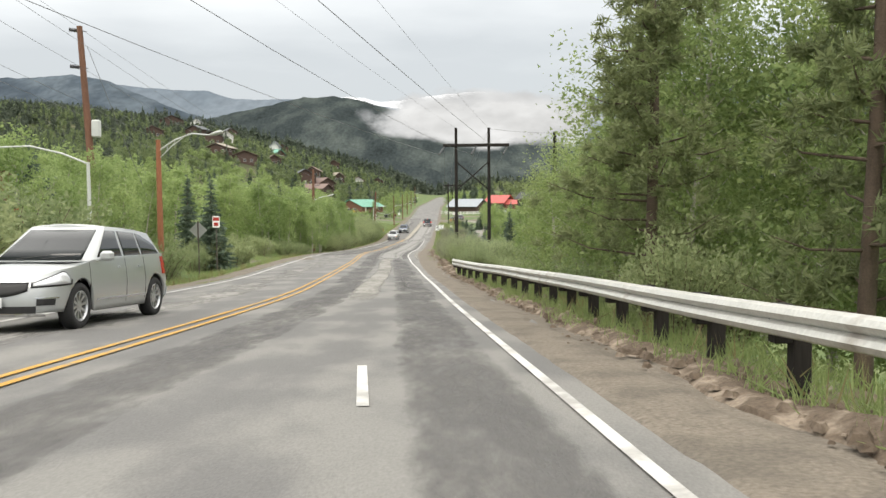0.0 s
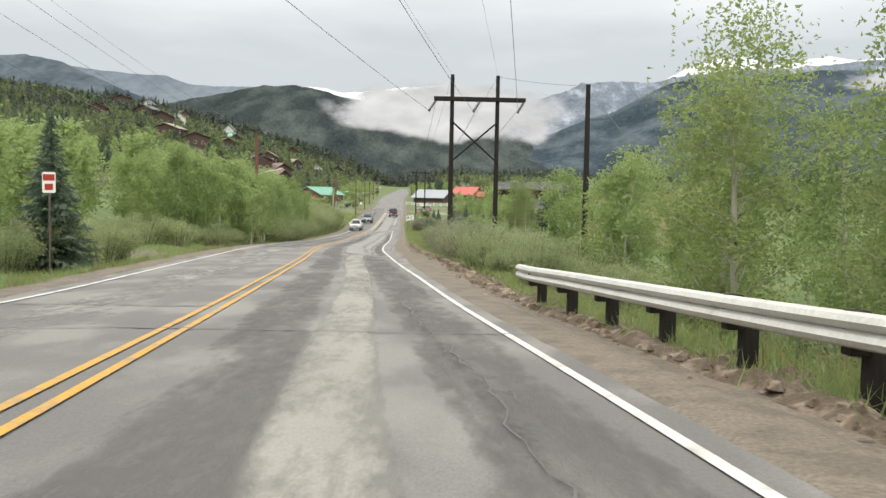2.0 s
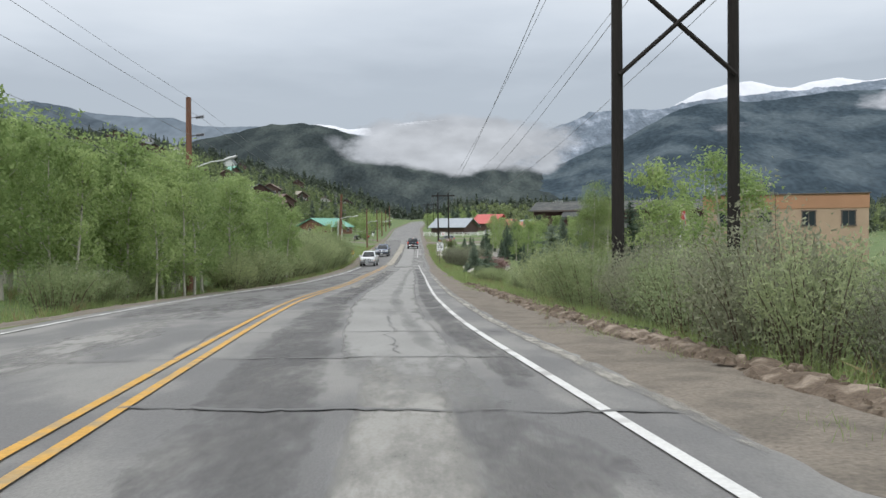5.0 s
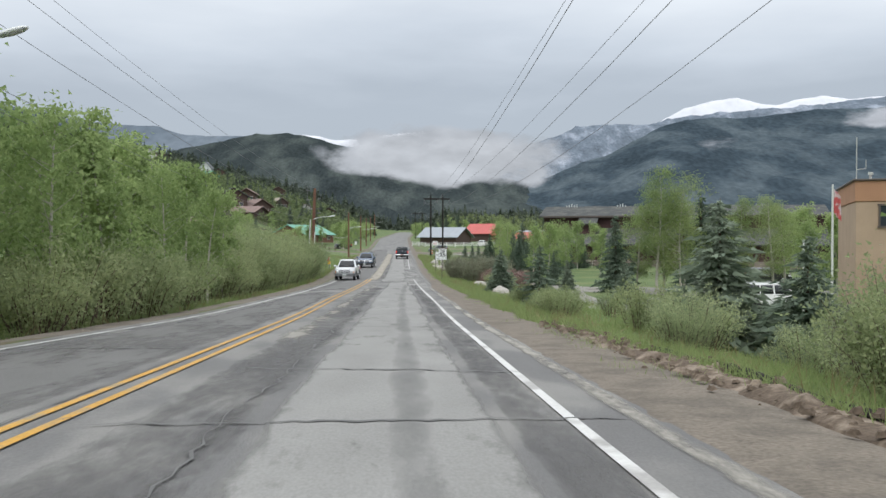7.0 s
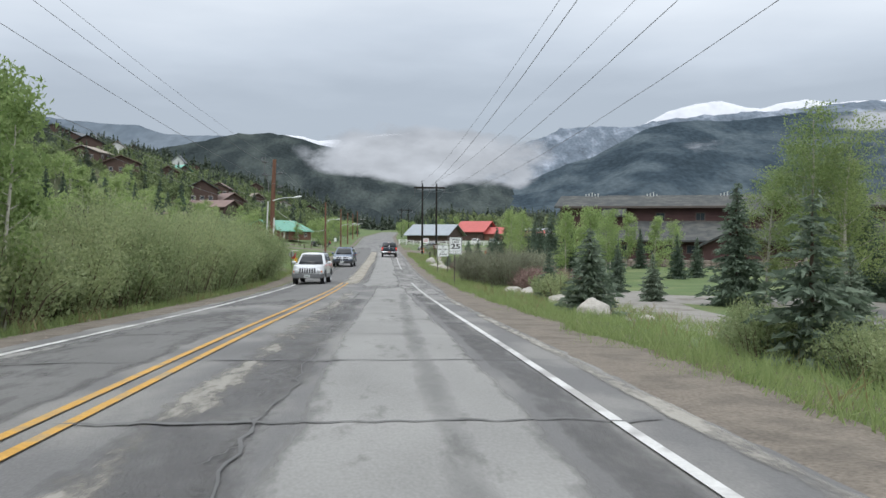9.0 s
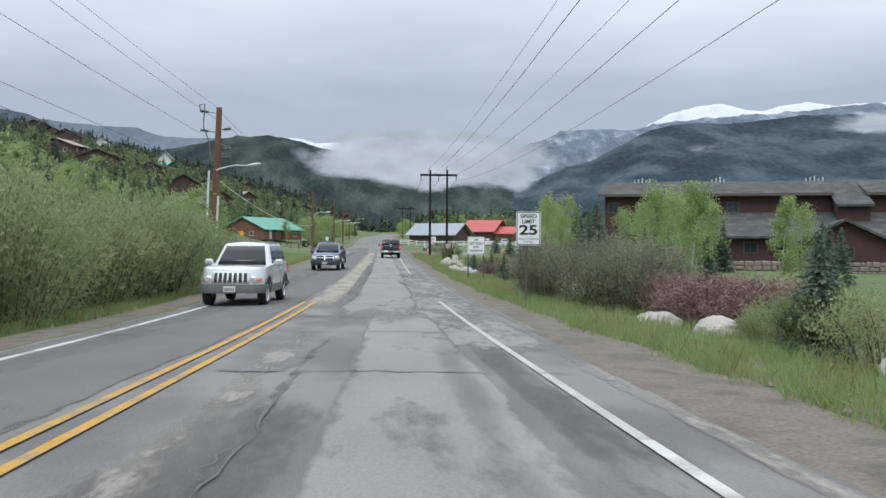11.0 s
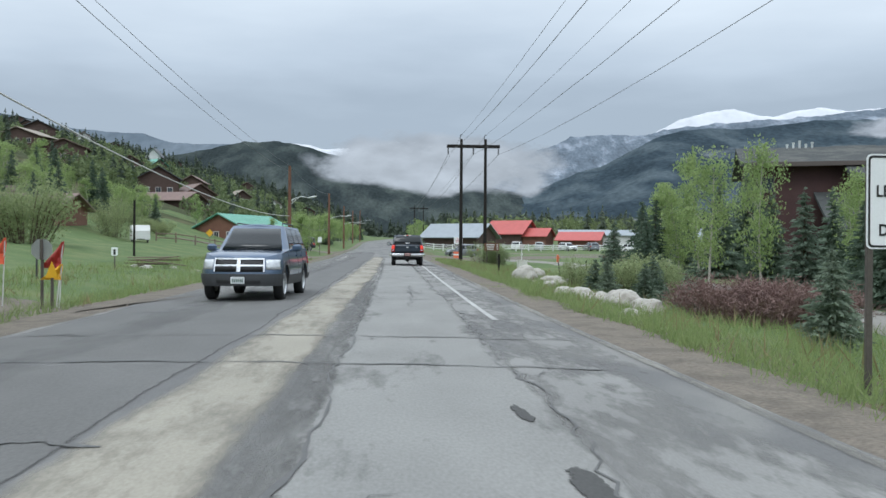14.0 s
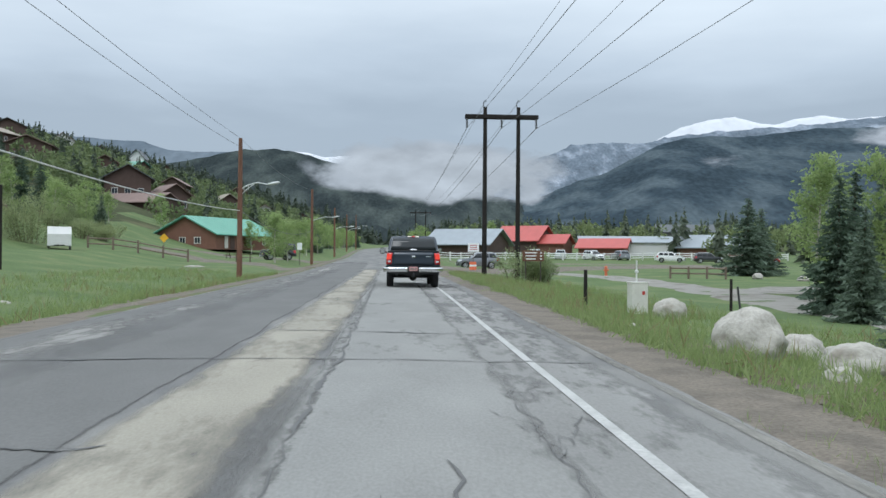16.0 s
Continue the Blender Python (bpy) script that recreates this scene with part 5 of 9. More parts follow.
# plots of the hillside houses: place, turn, width, length, eaves, rise, wall, roof
HILL_HOUSES = ((-180, 605, 20, 16, 14, 6.0, 3.2, 1, 0), (-142, 522, -15, 11, 9, 4.4, 2.4, 1, 0), (-118, 470, 10, 11, 10, 4.6, 2.6, 1, 0), (-86, 404, 12, 11, 9, 3.8, 2.2, 0, 2), (-101, 412, -10, 12, 9, 3.0, 2.2, 0, 4),
    (-128, 544, 15, 8, 8, 4.4, 3.0, 2, 2), (-98, 537, 0, 6, 7, 6.0, 3.2, 2, 0), (-92, 524, 55, 8, 11, 3.2, 2.4, 0, 3), (-80, 442, 20, 7, 7, 3.4, 2.0, 0, 2), (-54, 374, 18, 9, 9, 4.3, 2.6, 1, 0), (-45.5, 378, 35, 7, 8, 3.6, 2.2, 0, 2),
    (-61, 440, 0, 7, 7, 3.4, 2.0, 0, 2), (-52, 477, 30, 6, 7, 3.2, 2.0, 1, 4), (-44, 500, 12, 6, 7, 3.0, 1.8, 2, 2), (-39, 576, 0, 7, 7, 3.1, 1.9, 0, 0), (-136, 430, 10, 9, 8, 3.8, 2.0, 0, 2), (-160, 690, 30, 12, 12, 5.5, 3.2, 1, 0), (-200, 735, 0, 9, 10, 5.5, 3.6, 2, 0), (-70, 600, 5, 8, 8, 4.0, 2.4, 1, 2), (-112, 640, 15, 9, 9, 4.4, 2.6, 0, 0))

_w = random.Random(12)


def scatter(n, x0, x1, y0, y1, h0, h1, clear=lambda x, y: False):
    out = []
    while len(out) < n:
        x, y = _w.uniform(x0, x1), y0 + (y1 - y0) * _w.random() ** 1.35
        if not clear(x, y) and noise.noise((x * 0.02, y * 0.02, 1.0)) > -0.32:
            out.append((x, y, _w.uniform(h0, h1)))
    return out


def _plot(x, y):
    """Whether a tree here would stand before or inside a hillside house, seen from the road below."""
    for a, b, _, w, *_ in HILL_HOUSES:
        d = math.hypot(a, b - 150.0)
        ux, uy = -a / d, (150.0 - b) / d
        u, v = (x - a) * ux + (y - b) * uy, (x - a) * uy - (y - b) * ux
        if -13 < u < 42 and abs(v) < w * 0.5 + 0.5:
            return True
    return False


_open = lambda x, y: (x > -72 and y < 335) or (x > -17 and y < 700) or _plot(x, y)
LEAF_FAR = leaf_mat("far_conifer_needle", (0.06, 0.082, 0.06), (0.13, 0.155, 0.105), 0.25)
LEAF_FAR_GREEN = leaf_mat("far_aspen_leaf", (0.125, 0.17, 0.078), (0.235, 0.28, 0.13), 0.4)
far_woods("conifer_woods", scatter(3800, -330, -24, 140, 1200, 5, 9.5, _open), "dark conifers covering the hillside", LEAF_FAR, 3)
far_woods("aspen_woods", scatter(2600, -330, -24, 120, 1100, 3.5, 6.5, _open) + scatter(2200, -130, -24, 200, 620, 3.5, 6.0, _open), "light green aspens covering the hillside", LEAF_FAR_GREEN, 4, False)
_open2 = lambda x, y: x < 26 + max(0, 470 - y) * 0.22
far_woods("conifer_woods", scatter(1150, 26, 420, 330, 1100, 6, 11, _open2), "dark conifers across the valley floor", LEAF_FAR, 5)
far_woods("aspen_woods", scatter(800, 26, 330, 330, 800, 4, 7.5, _open2), "light green trees across the valley floor", LEAF_FAR_GREEN, 6, False)
far_woods("conifer_woods", scatter(2600, -260, 560, 760, 1700, 9, 15), "dark conifers on the rise beyond the town", LEAF_FAR, 7)

belt(SPRUCES, 36.0, 52.0, 150.0, 172.0, 8, 7.0, 10.0, 1.0, 61)
belt(ASPENS, 33.0, 48.0, 150.0, 172.0, 7, 6.0, 9.0, 1.1, 62)
# ---- poles, lamps, cables ----
WOOD_DARK = mat("creosoted_wood", (0.026, 0.023, 0.021), 0.9, var=0.35, scale=3.0, fine=30.0, bump=0.4, stretch=(1, 1, 0.15), spec=0.2)
WOOD_RED = mat("weathered_red_brown_wood", (0.17, 0.085, 0.055), 0.9, var=0.35, scale=3.0, fine=30.0, bump=0.4, stretch=(1, 1, 0.15))
GALV = mat("galvanised_steel", (0.558, 0.558, 0.526), 0.5, 0.35, var=0.2, scale=2.0, fine=25.0, second=(0.324, 0.297, 0.261), mix=(0.58, 0.75))
PALE_METAL = mat("pale_painted_metal", (0.60, 0.62, 0.60), 0.5, 0.2, var=0.12, scale=3.0, fine=30.0)
INSUL = mat("grey_insulator", (0.14, 0.14, 0.15), 0.35, var=0.2, scale=5.0)
CABLE = mat("dark_cable", (0.14, 0.14, 0.147), 0.6, var=0.1)
CABLE_PALE = mat("pale_cable", (0.55, 0.55, 0.53), 0.6, var=0.1)
CONDUIT = mat("white_conduit", (0.62, 0.62, 0.60), 0.5, var=0.12)
DARK_METAL = mat("dark_grey_metal", (0.07, 0.07, 0.075), 0.5, 0.5, var=0.2)


def insulator(parent, a, b, name="insulator"):
    """A string of discs between two points."""
    mb = MB()
    a, b = Vector(a), Vector(b)
    pts, rad = [], []
    n = 11
    for i in range(n + 1):
        pts.append(a.lerp(b, i / n))
        rad.append(0.03 if i % 2 == 0 else 0.10)
    mb.tube(pts, rad, 8)
    return part(name, mb, INSUL, parent, "grey disc insulator string")


def cable(parent, a, b, sag, r=0.011, material=None, n=14, name="cable"):
    a, b = Vector(a), Vector(b)
    mb = MB()
    mb.tube([a.lerp(b, k / n) - Vector((0, 0, sag * 4 * (k / n) * (1 - k / n))) for k in range(n + 1)], r, 5)
    return part(name, mb, material or CABLE, parent)


def h_frame(x0, x1, y, top, arm_z, a0, a1, brace, label, hooks):
    """Two tall poles, a crossarm, crossed braces, and insulators."""
    t = thing("transmission_pole", label, "utility pole", "transmission poles")
    for x in (x0, x1):
        mb = MB()
        g = gh(x, y) - 0.4
        mb.tube([(x, y, g), (x, y, (g + top) / 2), (x, y, top)], [0.175, 0.15, 0.125], 12)
        mb.tube([(x, y, top), (x, y, top + 0.03)], [0.13, 0.13], 12)
        part("pole", mb, WOOD_DARK, t)
    mb = MB()
    for s in (-0.22, 0.22):
        mb.box(((a0 + a1) / 2, y + s, arm_z), (a1 - a0, 0.12, 0.26), bev=0.015)
    part("crossarm", mb, WOOD_DARK, t)
    if brace:
        for p, q in (((x0, brace[0]), (x1, brace[1])), ((x1, brace[0]), (x0, brace[1]))):
            mb = MB()
            s = 0.2 if p[0] == x0 else 0.27
            mb.tube([(p[0], y - s, p[1]), (q[0], y - s, q[1])], 0.065, 6)
            part("brace", mb, WOOD_DARK, t)
    for x in (a0 + 0.12, (a0 + a1) / 2, a1 - 0.12):
        if hooks:
            insulator(t, (x, y, arm_z - 0.13), (x, y, arm_z - 0.75))
        else:
            insulator(t, (x, y - 0.1, arm_z - 0.13), (x - 0.45, y - 0.75, arm_z - 0.85))
    if hooks:
        for x in (x0, x1):
            mb = MB()
            mb.tube([(x - 0.1, y, top), (x - 0.12, y, top + 0.35), (x, y, top + 0.5), (x + 0.08, y, top + 0.4)], 0.03, 5)
            part("hook", mb, DARK_METAL, t)
    return t


h1 = h_frame(5.39, 8.37, 81.15, 7.42, 5.88, 4.2, 10.2, (4.4, 1.8), "dark wooden H-frame transmission pole with crossed braces", False)
h_frame(5.4, 7.65, 250.0, 5.05, 4.42, 4.05, 8.98, None, "dark wooden H-frame transmission pole with hanging insulators", True)
h_frame(5.6, 8.1, 415.0, 6.9, 6.3, 4.2, 9.5, None, "distant dark wooden H-frame transmission pole", True)
t = thing("utility_pole", "tall dark wooden pole standing in roadside brush", "utility pole", "utility poles")
mb = MB()
mb.tube([(14.4, 81.3, gh(14.4, 81.3) - 0.4), (14.4, 81.3, 1.0), (14.37, 81.3, 7.05)], [0.21, 0.19, 0.15], 12)
part("pole", mb, WOOD_DARK, t)
cable(t, (8.37, 81.15, 7.38), (14.37, 81.3, 6.95), 0.12, 0.012, name="guy_wire")
cable(t, (14.37, 81.3, 6.85), (21.0, 76.0, -3.0), 0.1, 0.012, name="guy_wire")

lines = thing("transmission_line", "dark overhead power cables between the transmission poles", "power line")
for x1, z1, x2, z2, xs in ((3.87, 5.03, 4.17, 3.68, (-16.0, 9.4, 1.2)), (6.75, 5.03, 6.52, 3.68, (-11.0, 10.6, 1.8)), (9.63, 5.03, 8.86, 3.68, (-7.3, 7.3, 0.5))):
    cable(lines, (x1 + 0.45, 81.05, z1 + 0.7), (x2, 250.0, z2), 2.95, 0.012)
    cable(lines, (x1, 80.3, z1), (xs[0], -45.0, xs[1]), xs[2], 0.010)
    cable(lines, (x2, 250.0, z2), (x2, 415.0, 5.55), 1.6, 0.020)
for x1, x2, xs in ((5.39, 5.4, -14.0), (8.37, 7.65, -9.0)):
    cable(lines, (x1, 81.15, 7.42), (x2, 250.0, 5.45), 2.1, 0.010)
    cable(lines, (x1, 81.15, 7.42), (xs, -45.0, 13.0), 1.0, 0.006)
    cable(lines, (x2, 250.0, 5.45), (x2, 415.0, 7.3), 1.2, 0.012)


def lamp_arm(parent, base, end, rise=0.25, truss=False, head=True):
    """A mast arm with a cobra-head lantern at its end."""
    base, end = Vector(base), Vector(end)
    d = end - base
    mb = MB()
    mb.tube([base, base + d * 0.3 + Vector((0, 0, rise * 0.8)), base + d * 0.65 + Vector((0, 0, rise)), end], [0.04, 0.036, 0.032, 0.03], 7)
    if truss:
        low = base - Vector((0, 0, 0.35))
        mb.tube([low, low + d * 0.25 + Vector((0, 0, rise * 0.9 + 0.1)), base + d * 0.55 + Vector((0, 0, rise))], 0.025, 6)
        for k in (0.15, 0.3):
            mb.tube([base + d * k + Vector((0, 0, rise * 2.2 * k)), low + d * k + Vector((0, 0, rise * 2.6 * k + 0.08))], 0.018, 5)
    part("arm", mb, PALE_METAL, parent, "pale metal lamp arm", smooth=True)
    if head:
        mb = MB()
        u = d.normalized()
        rows = []
        for k, w, h in ((0, 0.05, 0.04), (0.12, 0.10, 0.06), (0.35, 0.15, 0.085), (0.6, 0.14, 0.075), (0.74, 0.06, 0.03)):
            c = end + u * k
            side = Vector((-u.y, u.x, 0))
            rows.append([c + side * (w * math.cos(q)) + Vector((0, 0, h * math.sin(q))) for q in (2 * math.pi * i / 10 for i in range(10))])
        mb.grid(rows, 0, True)
        mb.poly(rows[0][::-1])
        mb.poly(rows[-1])
        part("lantern", mb, PALE_METAL, parent, "grey cobra-head lantern", smooth=True)


def pole(x, y, top, label, material=None, r=0.15, lean=0.0, name="utility_pole", category="utility pole", group="utility poles"):
    t = thing(name, label, category, group)
    mb = MB()
    g = gh(x, y) - 0.3
    mb.tube([(x - lean * 0.5, y, g), (x, y, (g + top) / 2), (x + lean * 0.5, y, top)], [r * 1.25, r * 1.1, r * 0.85], 12)
    part("pole", mb, material or WOOD_RED, t)
    return t


def side_insulator(t, x, y, z, sgn=1):
    mb = MB()
    mb.tube([(x, y, z), (x + sgn * 0.35, y, z + 0.05), (x + sgn * 0.5, y, z + 0.04)], 0.02, 5)
    part("bracket", mb, DARK_METAL, t)
    insulator(t, (x + sgn * 0.38, y, z + 0.05), (x + sgn * 0.78, y, z + 0.10))


P0, PA, PB, PC = (-11.95, 41.0, 9.1), (-10.92, 103.2, 4.55), (-9.72, 179.3, 2.4), (-9.45, 241.5, 1.6)
t = pole(*P0, "red-brown wooden utility pole with transformer above the trees", lean=-0.65)
side_insulator(t, P0[0], P0[1], P0[2] - 0.25, -1)
side_insulator(t, P0[0], P0[1], P0[2] - 1.9, -1)
mb = MB()
mb.box((P0[0] + 0.3, P0[1], P0[2] - 4.65), (0.36, 0.34, 0.8), bev=0.05)
part("transformer", mb, PALE_METAL, t, "small grey transformer box")
cable(t, (P0[0], P0[1], 8.2), (-9.2, 45.0, gh(-9.2, 45) + 0.1), 0.05, 0.012, name="guy_wire")
t = pole(-8.6, 32.3, 2.56, "pale metal street lamp above the roadside trees", PALE_METAL, 0.07, name="street_lamp", category="street lamp", group="street lamps")
lamp_arm(t, (-8.6, 32.3, 2.5), (-11.5, 31.6, 3.08), 0.25)
t = pole(-8.73, 40.7, 3.9, "orange-brown wooden street lamp pole with a curved arm", mat("orange_brown_wood", (0.30, 0.12, 0.06), 0.85, var=0.3, scale=3, fine=30, stretch=(1, 1, 0.2)), 0.12, name="street_lamp", category="street lamp", group="street lamps")
lamp_arm(t, (-8.65, 40.7, 3.45), (-6.0, 39.3, 4.0), 0.3, True)
t = pole(*PA, "red-brown wooden utility pole with a street lamp arm", lean=0.1)
side_insulator(t, PA[0], PA[1], PA[2] - 1.05)
side_insulator(t, PA[0], PA[1], PA[2] - 1.93)
lamp_arm(t, (-10.85, 103.2, 0.95), (-9.25, 103.2, 1.42), 0.1)
t = pole(*PB, "red-brown wooden utility pole with conduits, brackets and a street lamp", r=0.17, lean=0.35)
for z, s in ((2.1, -1), (1.1, -1), (1.2, 1), (0.15, 1), (-0.3, 1)):
    side_insulator(t, PB[0], PB[1], z, s)
mb = MB()
mb.tube([(PB[0] - 0.75, 179.1, 2.15), (PB[0] - 0.8, 179.1, 2.5), (PB[0] - 0.55, 179.1, 2.55), (PB[0] - 0.6, 179.1, 1.35), (PB[0] - 0.3, 179.1, 0.55), (PB[0] - 0.25, 179.1, -0.25)], 0.035, 6)
part("riser_cable", mb, CABLE, t)
for sx, zt in ((-0.27, -0.95), (0.22, -2.25)):
    mb = MB()
    mb.tube([(PB[0] + sx - 0.22, 178.9, gh(PB[0], 179.1)), (PB[0] + sx, 178.9, zt)], 0.06, 8)
    part("conduit", mb, CONDUIT, t, "white plastic conduit")
lamp_arm(t, (PB[0] + 0.05, 179.1, -0.9), (PB[0] + 1.6, 179.4, -0.62), 0.1)
t = pole(*PC, "red-brown wooden pole with a street lamp arm beside the lawn", r=0.13)
lamp_arm(t, (PC[0], 241.5, -1.3), (-7.95, 241.6, -1.0), 0.2, True)
for x, y, top, lx in ((-9.2, 285.5, 2.1, -7.0), (-9.6, 331.0, 2.65, -7.3), (-9.8, 375.0, 3.8, -7.5), (-9.9, 428.0, 6.2, -7.6)):
    t = pole(x, y, top, "red-brown wooden pole with a street lamp arm far along the road", r=0.13)
    lamp_arm(t, (x, y, top - 3.4), (lx, y - 0.4, top - 3.0), 0.2)

dist = thing("distribution_line", "thin overhead cables along the row of utility poles", "power line")
for dx, dz, r in ((0.0, 0.05, 0.007), (0.7, -1.05, 0.008), (0.7, -2.15, 0.008), (-0.1, -3.3, 0.008), (-0.1, -3.9, 0.008)):
    cable(dist, (P0[0] + dx - 0.5, P0[1], P0[2] + dz), (PA[0] + dx, PA[1], PA[2] + dz), 0.7, r)
    cable(dist, (PA[0] + dx, PA[1], PA[2] + dz), (PB[0] + dx, PB[1], PB[2] + dz), 0.7, r)
    cable(dist, (P0[0] + dx - 0.5, P0[1], P0[2] + dz), (-6.0 + dx, -45, 15.5 + dz), 0.7, r)
cable(dist, (PB[0], PB[1], PB[2]), (PC[0], PC[1], PC[2]), 0.5, 0.010)
cable(dist, (PB[0] + 0.7, PB[1], PB[2] - 1.0), (PC[0], PC[1], PC[2] - 0.5), 0.6, 0.010)
cable(dist, (PB[0], PB[1], -1.3), (PC[0], PC[1], -2.5), 0.9, 0.024, CABLE_PALE)
cable(dist, (PC[0], PC[1], -2.5), (-9.2, 285.5, -2.3), 0.8, 0.018)
cable(dist, (PC[0], PC[1], PC[2]), (-9.2, 285.5, 2.0), 0.5, 0.010)

# ---- guardrail ----
RAIL_X = smooth_line([(-60, 12.0), (-10, 8.2), (13.0, 6.78), (19, 6.45), (27, 5.9), (34, 5.15), (40.4, 4.52), (50, 3.7)], -60, 50, 2)
rail = thing("guardrail", "galvanised steel guardrail on dark wooden posts", "guardrail", kind="structure")
prof = [(0.0, 0.135), (0.05, 0.115), (0.08, 0.068), (0.05, 0.026), (0.0, 0.0), (0.05, -0.026), (0.08, -0.068), (0.05, -0.115), (0.0, -0.135)]
mb, rows = MB(), []
for i in range(0, 104):
    y = -61 + i * 0.985
    dip = 0.03 * noise.noise((y * 0.15, 4.0, 0.0))
    x, z = RAIL_X(y), ROAD_Z(y) + 0.58 + dip
    end = max(0.0, y - 38.5)
    front = [(x - p - 0.02 + 0.10 * end, y, z + h) for p, h in prof]
    back = [(x - p + 0.02 + 0.10 * end, y, z + h) for p, h in prof[::-1]]
    rows.append(front + back)
mb.grid(rows, 0, True)
mb.poly(rows[0][::-1])
mb.poly(rows[-1])
part("rail", mb, GALV, rail, "weathered steel W-beam rail")
mbp = MB()
mbp.box((0, 0, -0.42), (0.16, 0.15, 1.50), bev=0.012)
mbb = MB()
mbb.box((-0.17, 0, 0.20), (0.16, 0.15, 0.34), bev=0.01)
me_post, me_block = mbp.mesh("post", WOOD_DARK), mbb.mesh("block", WOOD_DARK)
for i in range(25):
    y = -8.0 + i * 1.95
    for nm, me in (("post", me_post), ("block", me_block)):
        ob = new(nm, me)
        ob.parent = rail
        ob.matrix_basis = pose(RAIL_X(y) + 0.24, y, ROAD_Z(y) + 0.34, 0, 0, 4)
mb = MB()
mb.box((0, 0, 0), (0.02, 0.05, 0.05), bev=0.008)
me_bolt = mb.mesh("bolt", DARK_METAL)
for i in range(25):
    y = -8.0 + i * 1.95
    ob = new("bolt", me_bolt)
    ob.parent = rail
    ob.matrix_basis = pose(RAIL_X(y) - 0.015, y, ROAD_Z(y) + 0.58)

# ---- signs ----
SIGN_WHITE = mat("white_sign_sheet", (0.82, 0.84, 0.83), 0.45, var=0.06, scale=2.0)
SIGN_BLACK = mat("black_sign_ink", (0.02, 0.02, 0.02), 0.5, var=0.1)
SIGN_BACK = mat("bare_aluminium_back", (0.42, 0.43, 0.43), 0.4, 0.6, var=0.15, scale=3.0)
SIGN_RED = mat("red_sign_sheet", (0.42, 0.04, 0.03), 0.45, var=0.1)
SIGN_YELLOW = mat("yellow_sign_sheet", (0.72, 0.40, 0.02), 0.45, var=0.1)
SIGN_BROWN = mat("brown_sign_sheet", (0.14, 0.06, 0.035), 0.5, var=0.1)
POST_STEEL = mat("brown_steel_post", (0.12, 0.105, 0.09), 0.6, 0.4, var=0.25)


def letters(parent, text, x, y, z, size, width=None, name="lettering", bold=0.0):
    """Raised words on a plate that faces down the road."""
    cu = bpy.data.curves.new(name, "FONT")
    cu.body, cu.size, cu.align_x, cu.align_y, cu.extrude, cu.offset = text, size, "CENTER", "CENTER", 0.001, bold
    tmp = bpy.data.objects.new("tmp", cu)
    scene.collection.objects.link(tmp)
    dg = bpy.context.evaluated_depsgraph_get()
    me = bpy.data.meshes.new_from_object(tmp.evaluated_get(dg))
    w = max(v.co.x for v in me.vertices) - min(v.co.x for v in me.vertices)
    bpy.data.objects.remove(tmp)
    me.materials.clear()
    me.materials.append(SIGN_BLACK)
    ob = new(name, me)
    ob.parent = parent
    s = (width / w) if width else 1.0
    ob.matrix_basis = pose(x, y, z, 90, 0, 0) @ Matrix.Diagonal((s, 1, 1, 1))
    return ob


def rounded(w, h, r, n=4):
    out = []
    for cx, cz, a0 in ((w / 2 - r, h / 2 - r, 0), (-w / 2 + r, h / 2 - r, 90), (-w / 2 + r, -h / 2 + r, 180), (w / 2 - r, -h / 2 + r, 270)):
        for k in range(n + 1):
            a = radians(a0 + 90 * k / n)
            out.append((cx + r * math.cos(a), cz + r * math.sin(a)))
    return out


def plate_sign(label, x, y, zc, w, h, face, border=None, posts=(0.0,), post_mat=None, outline=None, rz=0.0, name="road_sign"):
    """A flat plate with rounded corners on a post or two; its face looks towards -y."""
    t = thing(name, label, "sign", "road signs", m=pose(x, y, zc, 0, 0, rz))
    mb = MB()
    mb.prism(outline or rounded(w, h, 0.05), "y", 0.0, 0.006)
    part("plate", mb, face, t)
    if border:
        mb = MB()
        o, i = rounded(w - 0.03, h - 0.03, 0.04), rounded(w - 0.07, h - 0.07, 0.03)
        mb.grid([[(a, -0.003, b) for a, b in o], [(a, -0.003, b) for a, b in i]], 0, True)
        part("border", mb, border, t, fix=False)
    for px in posts:
        mb = MB()
        g = gh(x + px, y) - zc - 0.3
        mb.box((px, 0.035, (g + h * 0.45) / 2), (0.06, 0.05, h * 0.45 - g), bev=0.008)
        part("post", mb, post_mat or POST_STEEL, t)
    return t


t = plate_sign("white speed limit sign on a brown steel post", 3.0, 156.15, -4.22, 0.68, 0.93, SIGN_WHITE, SIGN_BLACK, (-0.05,))
letters(t, "SPEED", 0, -0.004, 0.33, 0.15, 0.45, bold=0.003)
letters(t, "LIMIT", 0, -0.004, 0.185, 0.15, 0.36, bold=0.003)
letters(t, "25", 0, -0.004, -0.055, 0.37, 0.50, bold=0.010)
letters(t, "UNLESS OTHERWISE", 0, -0.004, -0.29, 0.068, 0.55)
letters(t, "POSTED", 0, -0.004, -0.37, 0.068, 0.23)
t = plate_sign("white driveway regulation sign on a brown steel post", 3.64, 175.62, -4.74, 0.87, 0.88, SIGN_WHITE, SIGN_BLACK, (-0.39, 0.37))
for k, (s, w) in enumerate((("NO", 0.17), ("LEFT TURN", 0.68), ("INTO", 0.27), ("DRIVEWAY", 0.64))):
    letters(t, s, 0, -0.004, 0.27 - 0.18 * k, 0.15, w, bold=0.003)
d = [(0, 0.62), (0.62, 0), (0, -0.62), (-0.62, 0)]
